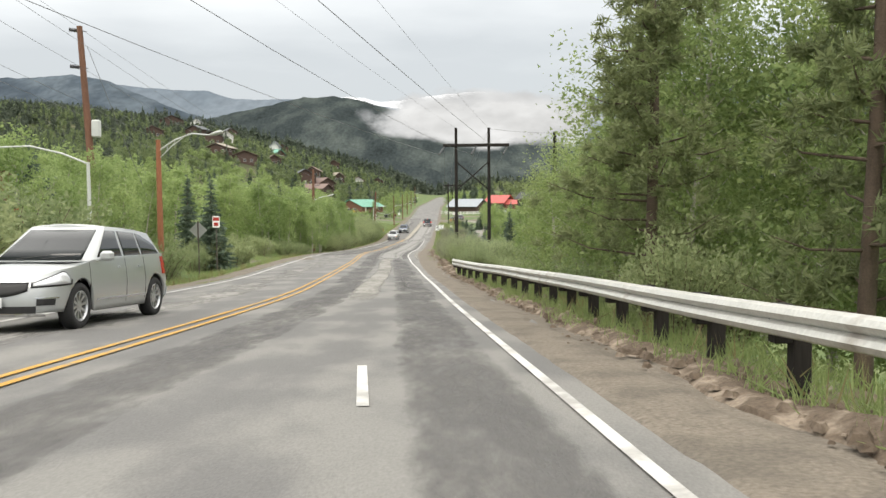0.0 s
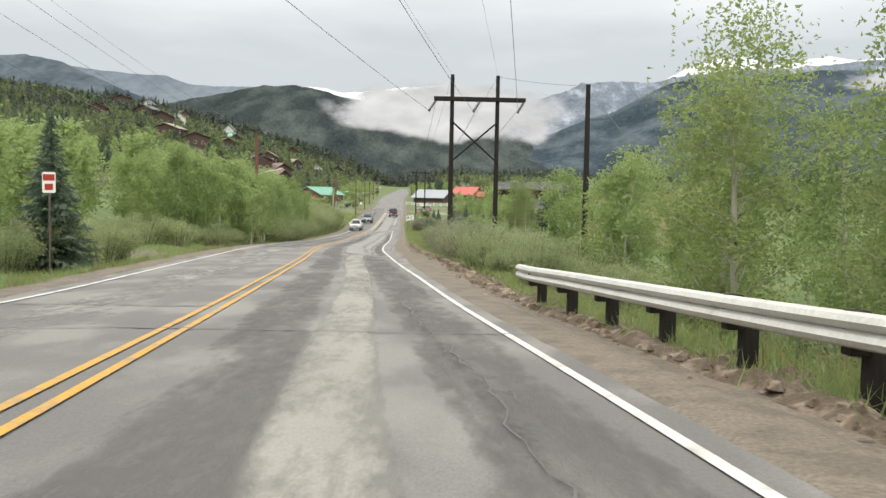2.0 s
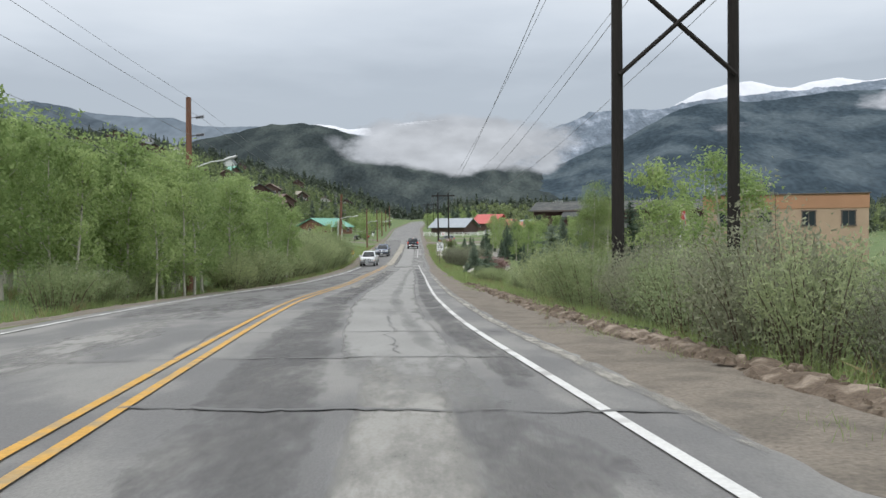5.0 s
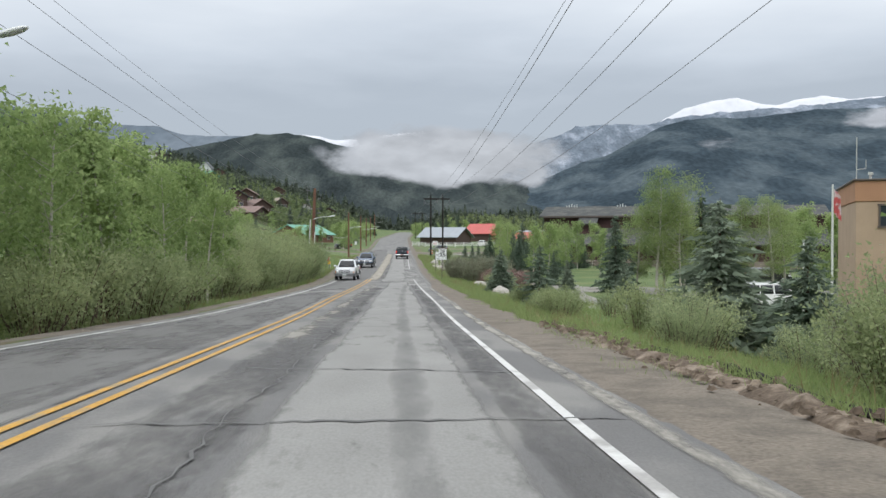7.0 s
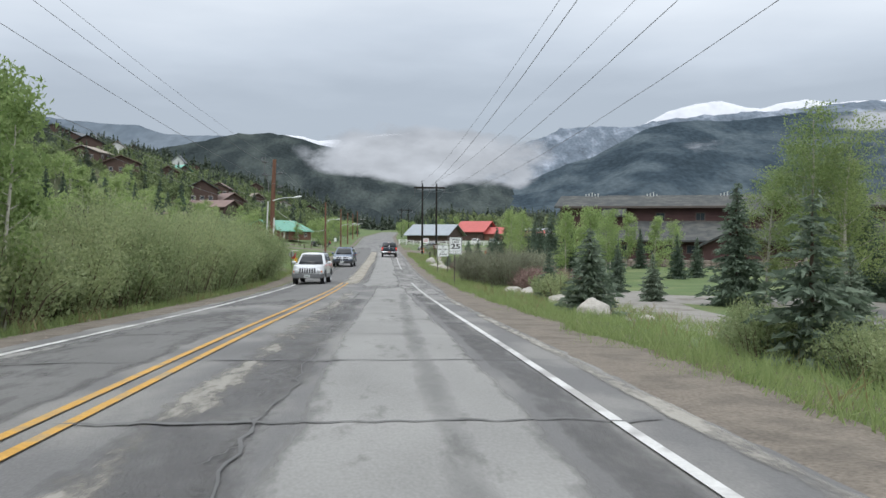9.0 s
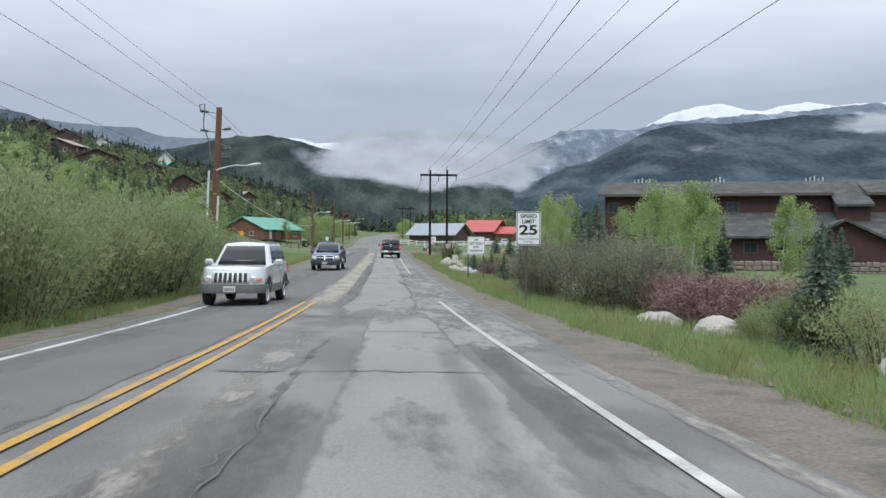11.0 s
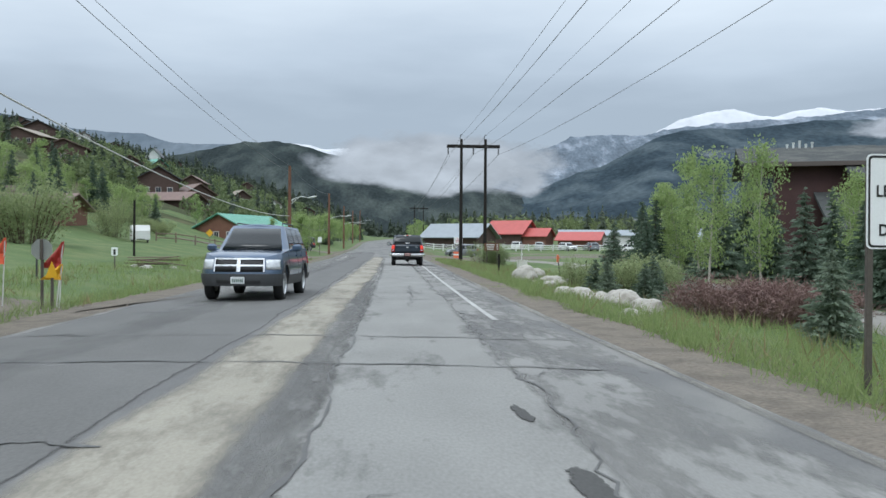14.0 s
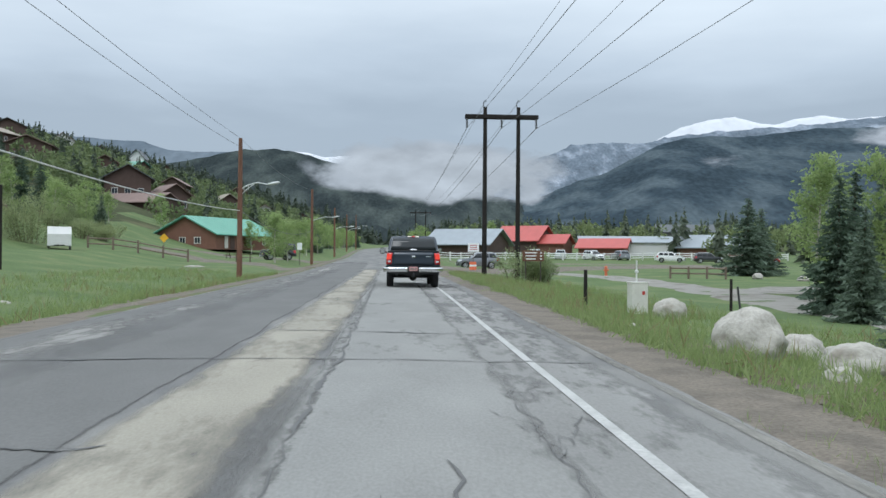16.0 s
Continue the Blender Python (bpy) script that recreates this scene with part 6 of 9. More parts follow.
t = plate_sign("grey back of a diamond road sign on a post", -8.0, 44.3, -0.36, 0.86, 0.86, SIGN_BACK, None, (0.0,), None, [(a * 0.72, b * 0.72) for a, b in d])
mb = MB()
mb.box((0, -0.03, -0.05), (0.07, 0.05, 1.0), bev=0.008)
part("post", mb, POST_STEEL, t)
t = plate_sign("small red and white traffic sign on a post", -8.9, 51.3, -0.13, 0.42, 0.66, SIGN_WHITE, None, (0.0,))
mb = MB()
mb.box((0, -0.004, 0.16), (0.36, 0.006, 0.20))
mb.box((0, -0.004, -0.14), (0.26, 0.006, 0.20))
part("red_panel", mb, SIGN_RED, t)
octa = [(0.38 * math.cos(radians(22.5 + 45 * k)), 0.38 * math.sin(radians(22.5 + 45 * k))) for k in range(8)]
t = plate_sign("red octagonal stop sign among roadside bushes", -8.7, 27.1, 0.67, 0.6, 0.6, SIGN_RED, None, (0.0,), None, [(a * 0.8, b * 0.8) for a, b in octa])
letters(t, "STOP", 0, -0.004, 0, 0.21, 0.45, bold=0.005).data.materials[0] = SIGN_WHITE
t = plate_sign("grey back of an octagonal stop sign on a post", -9.1, 188.4, -5.27, 0.5, 0.5, SIGN_BACK, None, (0.0,), None, [(a * 0.66, b * 0.66) for a, b in octa])
mb = MB()
mb.box((0, -0.03, 0), (0.06, 0.05, 0.46), bev=0.008)
part("post", mb, POST_STEEL, t)
plate_sign("small orange warning marker on a dark post", -8.69, 187.9, -5.74, 0.3, 0.3, SIGN_YELLOW, None, (0.0,), None, [(0, 0.21), (0.15, -0.16), (-0.15, -0.16)])
t = plate_sign("small white notice with a dark bar on a post", -14.2, 210.6, -5.4, 0.3, 0.40, SIGN_WHITE, None, (0.0,))
mb = MB()
mb.box((0, -0.004, -0.03), (0.10, 0.006, 0.26))
part("bar", mb, SIGN_BLACK, t)
plate_sign("yellow diamond warning sign at the edge of the lawn", -25.1, 287.4, -3.18, 0.8, 0.8, SIGN_YELLOW, None, (0.0,), None, [(a * 0.8, b * 0.8) for a, b in d])
t = plate_sign("brown guide sign with pale lines of writing", 7.3, 241.3, -4.95, 1.25, 0.62, SIGN_BROWN, None, (-0.44, 0.44))
for k in range(3):
    mb = MB()
    mb.box((-0.13, -0.004, 0.18 - 0.18 * k), (0.70 - 0.08 * k, 0.006, 0.065))
    mb.box((0.46, -0.004, 0.18 - 0.18 * k), (0.10, 0.006, 0.075))
    part("writing_bar", mb, SIGN_WHITE, t)
t = plate_sign("white notice board on a post beside the parking lot", 7.4, 278.8, -4.03, 1.1, 0.85, SIGN_WHITE, None, (0.0,))
for k in range(3):
    mb = MB()
    mb.box((0, -0.004, 0.2 - 0.2 * k), (0.7, 0.006, 0.07))
    part("writing_bar", mb, SIGN_RED, t)
t = plate_sign("orange and white barrier board standing on the gravel", 6.2, 266.5, -5.76, 0.6, 0.7, mat("orange_board", (0.75, 0.18, 0.08), 0.5, var=0.1), None, (0.0,))
mb = MB()
mb.box((0, -0.004, 0.02), (0.62, 0.006, 0.16))
part("stripe", mb, SIGN_WHITE, t)
plate_sign("small white sign on a post across the lawn", -10.1, 281.7, -4.03, 0.5, 0.7, SIGN_WHITE, None, (0.0,))


# small flags by the stop sign
FLAG_ORANGE = mat("orange_flag_cloth", (0.70, 0.13, 0.06), 0.8, var=0.15, scale=6.0)
FLAG_YELLOW = mat("yellow_flag_cloth", (0.75, 0.42, 0.03), 0.8, var=0.15, scale=6.0)


def pennant(x, y, z, h, label, material, lean):
    t = thing("warning_flag", label, "flag", "roadside flags", m=pose(x, y, gh(x, y)))
    top = z + h - gh(x, y)
    mb = MB()
    mb.tube([(0, 0, -0.1), (lean, 0, top)], 0.015, 6)
    part("stick", mb, CONDUIT, t)
    mb = MB()
    rows = []
    for r in range(6):
        k = r / 5
        zz = top - h * k
        wd = 0.04 + 0.42 * k
        rows.append([(lean * zz / top - wd * (1 - c / 5) + 0.02, 0.05 * math.sin(c * 1.3 + r), zz) for c in range(6)])
    back = [[(p[0], p[1] + 0.006, p[2]) for p in row] for row in rows]
    mb.grid(rows)
    mb.grid(back)
    part("cloth", mb, material, t, fix=False)
    return t


pennant(-10.2, 188.95, -5.62, 0.62, "orange triangular warning flag on a thin stick", FLAG_ORANGE, 0.05)
pennant(-8.85, 188.6, -5.7, 0.62, "faded red warning flag on a thin stick", SIGN_RED, 0.15)
pennant(-8.6, 188.1, -5.95, 0.36, "small yellow warning flag on a thin stick", FLAG_YELLOW, 0.05)

# flag pole before the tan building
t = pole(20.5, 125.9, -0.25, "slim white flag pole with a hanging flag", CONDUIT, 0.05, name="flag_pole", category="flag pole", group="")
mb = MB()
rows = [[(20.56 + 0.09 * c, 125.9 + 0.05 * math.sin(c * 1.9 + r), -0.45 - 0.30 * r - 0.10 * c) for c in range(5)] for r in range(5)]
mb.grid(rows)
part("flag", mb, mat("red_white_flag", (0.55, 0.45, 0.45), 0.8, var=0.2, second=(0.45, 0.08, 0.08), mix=(0.45, 0.55), scale=3.0), t, "limp red and white flag", fix=False)

# a low timber edging beyond the gravel
mb = MB()
mb.tube([(EDGE_R(y) + 2.95 + 0.05 * noise.noise((y * 0.5, 0, 0)), y, gh(EDGE_R(y) + 2.95, y) + 0.05) for y in np.arange(73.0, 100.0, 1.0)], 0.075, 7)
tagged(part("timber_edging", mb, WOOD_DARK, None), "low dark timber edging between gravel and grass", "edging")
# ---- buildings ----
BOARD_RED = mat("red_brown_board_wall", (0.185, 0.09, 0.062), 0.85, var=0.25, scale=1.0, fine=14.0, bump=0.3)
BOARD_DARK = mat("dark_brown_board_wall", (0.085, 0.055, 0.045), 0.85, var=0.3, scale=1.0, fine=14.0, bump=0.3)
BOARD_LODGE = mat("dark_maroon_board_wall", (0.075, 0.038, 0.036), 0.85, var=0.25, scale=0.8, fine=12.0, bump=0.3)
STUCCO_TAN = mat("tan_stucco", (0.42, 0.31, 0.22), 0.9, var=0.15, scale=0.8, fine=20.0, bump=0.2)
STUCCO_ORANGE = mat("terracotta_stucco", (0.40, 0.22, 0.13), 0.9, var=0.15, scale=0.8, fine=20.0, bump=0.2)
ROOF_GREEN = mat("green_metal_roof", (0.136, 0.357, 0.264), 0.45, 0.1, var=0.15, scale=0.7, fine=8.0)
ROOF_GREY = mat("grey_roof", (0.095, 0.105, 0.11), 0.7, var=0.2, scale=0.8, fine=10.0)
ROOF_SHINGLE = mat("weathered_shingle_roof", (0.075, 0.080, 0.078), 0.9, var=0.35, scale=0.9, fine=6.0, bump=0.4, second=(0.10, 0.10, 0.092), mix=(0.45, 0.65), spec=0.2)
ROOF_PALE = mat("pale_grey_metal_roof", (0.288, 0.320, 0.344), 0.5, 0.1, var=0.15, scale=0.8, fine=10.0)
ROOF_RED = mat("red_metal_roof", (0.450, 0.090, 0.077), 0.5, 0.05, var=0.15, scale=0.8, fine=10.0)
ROOF_BROWN = mat("reddish_brown_roof", (0.20, 0.135, 0.115), 0.7, var=0.2, scale=0.8, fine=10.0)
ROOF_TAN = mat("weathered_tan_roof", (0.30, 0.26, 0.21), 0.8, var=0.2, scale=0.8, fine=10.0)
WALL_WHITE = mat("white_board_wall", (0.66, 0.66, 0.64), 0.8, var=0.12, scale=1.0, fine=12.0)
TRIM = mat("pale_window_trim", (0.60, 0.58, 0.54), 0.6, var=0.1)
TRIM_DARK = mat("dark_window_trim", (0.10, 0.08, 0.07), 0.6, var=0.1)
GLASS = mat("dark_window_glass", (0.035, 0.045, 0.055), 0.08, var=0.1)
STONE = mat("chimney_stone", (0.24, 0.20, 0.17), 0.9, var=0.35, scale=2.5, fine=9.0, bump=0.6)


def window(parent, x, y, z, w, h, rz, trim, bars=1):
    """A window set in a wall: frame, sill, glass and glazing bars. rz turns its face from -y."""
    m = pose(x, y, z, 0, 0, rz)
    win = new("window")
    win.parent = parent
    win.matrix_basis = m
    mb = MB()
    f = 0.09
    for cx, cz, sx, sz in ((0, h / 2, w + 2 * f, f), (0, -h / 2, w + 2 * f, f), (-w / 2, 0, f, h), (w / 2, 0, f, h)):
        mb.box((cx, -0.035, cz), (sx, 0.09, sz))
    for k in range(bars):
        mb.box((-w / 2 + w * (k + 1) / (bars + 1), -0.03, 0), (0.045, 0.06, h))
    part("frame", mb, trim, win)
    mb = MB()
    mb.box((0, -0.008, 0), (w, 0.02, h))
    part("pane", mb, GLASS, win)
    return win


def gable_house(label, x, y, rz, w, l, eave, rise, wall, roof, over=0.5, z=None, windows=(), name="house", chimney=None, category="house", group="houses", roof_ribs=0, deep=0.0):
    """A pitched-roof building: its gable, of width w, faces local -y, and it runs l back along +y."""
    c, s = math.cos(radians(rz)), math.sin(radians(rz))
    foot = [(x + a * c - b * s, y + a * s + b * c) for a, b in ((-w / 2, 0), (w / 2, 0), (w / 2, l), (-w / 2, l))]
    base = z if z is not None else min(gh(*p) for p in foot) - 0.1
    t = thing(name, label, category, group, m=pose(x, y, base, 0, 0, rz))
    mb = MB()
    out = [(-w / 2, -deep), (w / 2, -deep), (w / 2, eave), (0, eave + rise), (-w / 2, eave)]
    mb.prism(out, "y", 0, l)
    part("wall", mb, wall, t)
    k = rise / (w / 2)
    for sgn in (-1, 1):
        mb = MB()
        th = 0.16
        e = w / 2 + over
        pts = [(0, eave + rise + 0.03), (sgn * e, eave - over * k + 0.03), (sgn * e, eave - over * k + 0.03 + th), (0, eave + rise + 0.03 + th)]
        mb.prism(pts, "y", -over, l + over)
        r = part("roof", mb, roof, t)
        if roof_ribs:
            n = int((l + 2 * over) / roof_ribs)
            mb = MB()
            for i in range(n + 1):
                yy = -over + (l + 2 * over) * i / n
                p, q = Vector((0, yy, eave + rise + th + 0.05)), Vector((sgn * e, yy, eave - over * k + th + 0.05))
                mb.tube([p, q], 0.025, 4)
            part("rib", mb, roof, r)
    for wx, wz, ww, wh, side, bars in windows:
        if side == "front":
            window(t, wx, -0.001, wz, ww, wh, 0, TRIM, bars)
        elif side == "right":
            window(t, w / 2 + 0.001, wx, wz, ww, wh, 90, TRIM, bars)
        else:
            window(t, -w / 2 - 0.001, wx, wz, ww, wh, -90, TRIM, bars)
    if chimney:
        mb = MB()
        mb.box((chimney[0], chimney[1], (eave + rise + 1.0) / 2), (0.9, 0.9, eave + rise + 1.0), bev=0.04)
        part("chimney", mb, STONE, t)
    return t


# the green-roofed building by the lawn: gable turned towards the road
t = gable_house("red-brown board building with a green metal roof", -29.35, 316.6, -27, 10.3, 14.0, 2.2, 2.35, BOARD_RED, ROOF_GREEN, 0.6, -4.15,
    ((-0.6, 1.25, 1.0, 0.85, "front", 1), (2.0, 1.25, 1.0, 0.85, "front", 1), (7.5, 1.2, 1.0, 0.85, "right", 1), (11.5, 1.2, 1.2, 0.85, "right", 1)), "building", roof_ribs=0.9, category="building")
mb = MB()
mb.box((5.18, 3.6, 1.0), (0.07, 1.0, 2.0), bev=0.01)
part("door", mb, BOARD_DARK, t, "dark wooden entrance door")
mb = MB()
mb.box((5.20, 2.2, 1.0), (0.12, 0.7, 1.7), bev=0.01)
part("notice_panel", mb, TRIM, t, "pale notice panel")

# reddish houses behind the lawn
t = gable_house("low reddish-brown house with a stone chimney above the lawn", -36.4, 268.5, 90, 10.0, 13.0, 4.3, 1.5, BOARD_RED, ROOF_BROWN, 0.8, -5.2,
    ((1.5, 3.35, 1.1, 1.0, "left", 1), (3.9, 3.35, 1.1, 1.0, "left", 1), (8.0, 3.35, 1.1, 1.0, "left", 1), (11.0, 1.2, 1.1, 1.0, "left", 1)), chimney=(1.0, 7.0))
mb = MB()
mb.box((-5.05, 2.7, 3.3), (0.1, 0.5, 0.42), bev=0.03)
part("satellite_dish", mb, PALE_METAL, t, "pale dish on the wall")
gable_house("brown house with a reddish-brown metal roof", -43.4, 363.0, 70, 9.0, 15.0, 2.8, 1.8, BOARD_DARK, ROOF_BROWN, 0.7, None, ((4, 1.5, 1.1, 0.9, "right", 1),))
gable_house("dark brown house with a weathered roof", -34.0, 394.0, 78, 8.0, 11.0, 2.8, 1.7, BOARD_DARK, ROOF_GREY, 0.7, None, ((3, 1.5, 1.1, 0.9, "right", 1),))

# houses scattered over the wooded slope
BOARD_HILL = mat("weathered_red_brown_boards", (0.095, 0.062, 0.05), 0.9, var=0.3, scale=0.8, fine=10.0, bump=0.3)
_walls = (BOARD_HILL, BOARD_DARK, WALL_WHITE)
_roofs = (ROOF_GREY, ROOF_PALE, ROOF_BROWN, ROOF_GREEN, ROOF_TAN)
_wname, _rname = ("red-brown", "dark brown", "white"), ("dark grey", "pale grey", "brown", "green", "tan")
for hx, hy, rz, w, l, ev, ri, wi, ro in HILL_HOUSES:
    ws = [(u * w, v, 1.1, 1.2, "front", 1) for u in (-0.28, 0.0, 0.28) for v in (1.6, 4.0) if v + 0.8 < ev]
    ws += [(l * u, min(1.6, ev - 1), 1.1, 1.1, "right", 1) for u in (0.25, 0.7)]
    gable_house("%s board house with a %s roof among hillside trees" % (_wname[wi], _rname[ro]), hx, hy, rz, w, l, ev, ri, _walls[wi], _roofs[ro], 0.8, gh(hx, hy) + 0.1, ws, deep=4.0)

# tan building behind the brush
t = thing("building", "two-storey tan stucco building with a terracotta band and flat roof", "building", "buildings", m=pose(23.4, 129.2, gh(25, 128) - 0.2, 0, 0, -22))
H = 0.15 - (gh(25, 128) - 0.2)
mb = MB()
mb.box((6.0, 5.0, (H - 1.1) / 2), (12.0, 10.0, H - 1.1), bev=0.02)
part("wall", mb, STUCCO_TAN, t)
mb = MB()
mb.box((6.0, 5.0, H - 0.55), (12.1, 10.1, 1.1), bev=0.02)
part("upper_wall", mb, STUCCO_ORANGE, t, "terracotta stucco upper band")
mb = MB()
mb.box((6.0, 5.0, H + 0.04), (12.3, 10.3, 0.10), bev=0.02)
part("coping", mb, TRIM_DARK, t)
for wx in (1.6, 4.6, 7.8, 10.6):
    window(t, wx, -0.001, H - 1.85, 0.95, 1.15, 0, TRIM_DARK, 1)
for vx in (0.8, 3.9):
    mb = MB()
    mb.tube([(vx, 1.0, H), (vx, 1.0, H + 0.35), (vx, 1.0, H + 0.36), (vx, 1.0, H + 0.5)], [0.07, 0.07, 0.14, 0.12], 8)
    part("roof_vent", mb, GALV, t)
mb = MB()
mb.tube([(0.05, 0.3, H - 0.4), (0.05, 0.3, H + 2.3)], 0.025, 6)
mb.tube([(0.05, 0.3, H + 0.6), (0.5, 0.3, H + 0.65), (0.5, 0.3, H + 1.1)], 0.02, 6)
part("antenna", mb, GALV, t, "thin metal roof antenna")

# the lodge: staggered two-storey blocks of dark boards over a low wing
def lodge(x, y, rz, label):
    """Long two-storey block: upper storey under one low roof with a dropped bay, lean-to roof, cross gable and stone terrace before it."""
    g = -7.3
    t = thing("lodge", label, "building", "buildings", m=pose(x, y, g, 0, 0, rz))
    eave, ridge = 7.85, 9.40

    def slab(name, y0, z0, y1, z1, x0, x1, thick=0.24):
        mb = MB()
        mb.prism([(y0, z0), (y1, z1), (y1, z1 + thick), (y0, z0 + thick)], "x", x0, x1)
        part(name, mb, ROOF_SHINGLE, t)

    for x0, x1 in ((-8.5, 0.0), (0.0, 14.0), (17.0, 34.0)):
        mb = MB()
        mb.prism([(0, 0), (11.6, 0), (11.6, eave), (6, ridge - 0.03), (0, eave)], "x", x0, x1 - 0.01)
        part("upper_wall", mb, BOARD_LODGE, t)
        slab("roof", 6.0, ridge, -0.9, eave - 0.15, x0 - (0.7 if x0 < 0 else 0), x1)
        slab("roof", 6.0, ridge, 12.4, eave - 0.15, x0 - (0.7 if x0 < 0 else 0), x1)
        mb = MB()
        mb.box(((x0 + x1) / 2, -0.93, eave - 0.04), (x1 - x0, 0.05, 0.30), bev=0.01)
        part("fascia", mb, TRIM_DARK, t)
    for x0, x1 in ((-2.6, 0.0), (14.0, 17.0)):
        mb = MB()
        mb.prism([(-3.0, 0), (6.0, 0), (6.0, ridge - 0.03), (-3.0, 6.45)], "x", x0 + 0.05, x1 - 0.05)
        part("bay_wall", mb, BOARD_LODGE, t)
        slab("bay_roof", 6.0, ridge + 0.05, -3.7, 6.45, x0 - 0.2, x1 + 0.2)
    for wx in (-7.6, 4.5, 9.5, 21.0, 26.0):
        window(t, wx, -0.001, eave - 1.3, 1.1, 1.0, 0, TRIM_DARK, 1)
    for c, n in ((-5.7, 5), (2.6, 4), (12.2, 5), (24.0, 4)):
        for i in range(n):
            mb = MB()
            px, tall = c + 0.42 * i, 0.42 + 0.12 * ((i * 7) % 3)
            mb.tube([(px, 5.6, ridge - 0.1), (px, 5.6, ridge + tall)], 0.075, 8)
            mb.tube([(px, 5.6, ridge + tall - 0.08), (px, 5.6, ridge + tall)], 0.10, 8)
            part("vent_pipe", mb, PALE_METAL, t, "pale metal roof vent pipe")
    mb = MB()
    mb.prism([(-6.6, 0), (0.0, 0), (0.0, 5.75), (-6.6, 3.55)], "x", -3.8, 33.5)
    part("lower_wall", mb, BOARD_LODGE, t)
    slab("lower_roof", 0.0, 5.80, -7.5, 3.30, -4.6, 34.0, 0.22)
    mb = MB()
    mb.prism([(9.6, 0), (17.4, 0), (17.4, 2.9), (13.5, 4.8), (9.6, 2.9)], "y", -10.0, -5.0)
    part("gable_wall", mb, BOARD_LODGE, t)
    for a, b in ((13.5, 9.0), (13.5, 18.0)):
        mb = MB()
        mb.prism([(a, 4.84), (b, 2.65), (b, 2.88), (a, 5.07)], "y", -10.8, -3.5)
        part("gable_roof", mb, ROOF_SHINGLE, t)
    for i in range(5):
        window(t, -2.0 + 2.6 * i, -6.601, 2.4, 1.2, 1.0, 0, TRIM_DARK, 1)
    window(t, 13.5, -10.001, 2.0, 1.6, 1.1, 0, TRIM_DARK, 1)
    r = random.Random(8)
    mb = MB()
    mb.box((14.6, -10.6, 0.4), (37.0, 0.3, 1.5))
    part("terrace_wall", mb, STONE, t, "brown rubble stone terrace wall")
    for k in range(3):
        px = -3.9
        while px < 22.0:
            w, h = r.uniform(0.4, 0.9), r.uniform(0.36, 0.5)
            mb = MB()
            mb.box((px + w / 2, -10.82 + r.uniform(-0.05, 0.05), 0.16 + 0.42 * k), (w - 0.05, 0.26, h), bev=0.09)
            part("stone", mb, STONE, t)
            px += w
    return t


lodge(30.8, 222.7, -19, "dark maroon two-storey lodge with low grey roofs")

# barns and sheds around the far parking lot
gable_house("dark open shed with a pale grey metal roof", 19.1, 353.5, 62, 11.0, 12.0, 2.6, 2.6, BOARD_DARK, ROOF_PALE, 0.9, None, (), "barn", category="barn", group="barns")
gable_house("dark barn with a bright red metal roof", 31.4, 374.3, 58, 9.5, 9.0, 3.0, 2.8, BOARD_DARK, ROOF_RED, 0.8, None, (), "barn", category="barn", group="barns")
gable_house("small red-roofed shed beside the barn", 35.5, 370.5, 60, 5.5, 6.0, 2.4, 1.6, BOARD_RED, ROOF_RED, 0.6, None, (), "barn", category="barn", group="barns")
gable_house("low red-roofed dark stable", 45.8, 363.0, 66, 7.0, 9.0, 1.8, 1.6, BOARD_RED, ROOF_RED, 0.7, None, (), "barn", category="barn", group="barns")
gable_house("long white metal shed with a pale roof", 57.5, 366.7, 80, 8.0, 20.0, 2.8, 1.2, WALL_WHITE, ROOF_PALE, 0.4, None, (), "shed", category="shed", group="barns")
gable_house("dark red board shed with a pale metal roof", 68.0, 355.4, 72, 9.0, 14.0, 2.4, 2.2, BOARD_RED, ROOF_PALE, 0.6, None, (), "shed", category="shed", group="barns")
gable_house("grey timber house behind the sheds", 86.3, 427.6, 75, 12.0, 14.0, 5.0, 2.0, mat("grey_board_wall", (0.22, 0.22, 0.21), 0.85, var=0.2), ROOF_GREY, 0.8, None, ((4, 3.4, 1.4, 1.2, "right", 1), (9, 3.4, 1.4, 1.2, "right", 1)))
gable_house("green-roofed house beyond the side road trees", -30.0, 66.0, 30, 8.0, 10.0, 5.2, 2.4, BOARD_RED, ROOF_GREEN, 0.8, None, ((0, 3.8, 1.4, 1.1, "front", 1),))
t = thing("camper_trailer", "white boxy camper trailer at the edge of the lawn", "trailer", m=pose(-28.3, 266.0, gh(-28.3, 266) - 0.05, 0, 0, 20) @ Matrix.Scale(0.82, 4))
mb = MB()
mb.prism([(-2.3, 0.45), (2.3, 0.45), (2.3, 1.9), (1.9, 2.35), (-1.7, 2.35), (-2.3, 1.6)], "x", -1.1, 1.1)
part("body", mb, WALL_WHITE, t)
for yy in (-0.9, 0.9):
    mb = MB()
    mb.box((-1.105, yy, 1.55), (0.03, 0.8, 0.5), bev=0.01)
    part("window", mb, GLASS, t)
mb = MB()
mb.box((0, -2.22, 1.25), (1.2, 0.04, 0.4), bev=0.01)
part("window", mb, GLASS, t)
mb = MB()
mb.box((-1.11, 0, 1.0), (0.02, 4.3, 0.14))
part("stripe", mb, ROOF_BROWN, t)
for sx in (-1.0, 1.0):
    mb = MB()
    mb.tube([(sx - 0.1, 0.2, 0.33), (sx + 0.1, 0.2, 0.33)], 0.33, 16)
    part("wheel", mb, INSUL, t)
mb = MB()
mb.tube([(0.5, -2.2, 0.5), (0, -3.2, 0.5), (-0.5, -2.2, 0.5)], 0.05, 6)
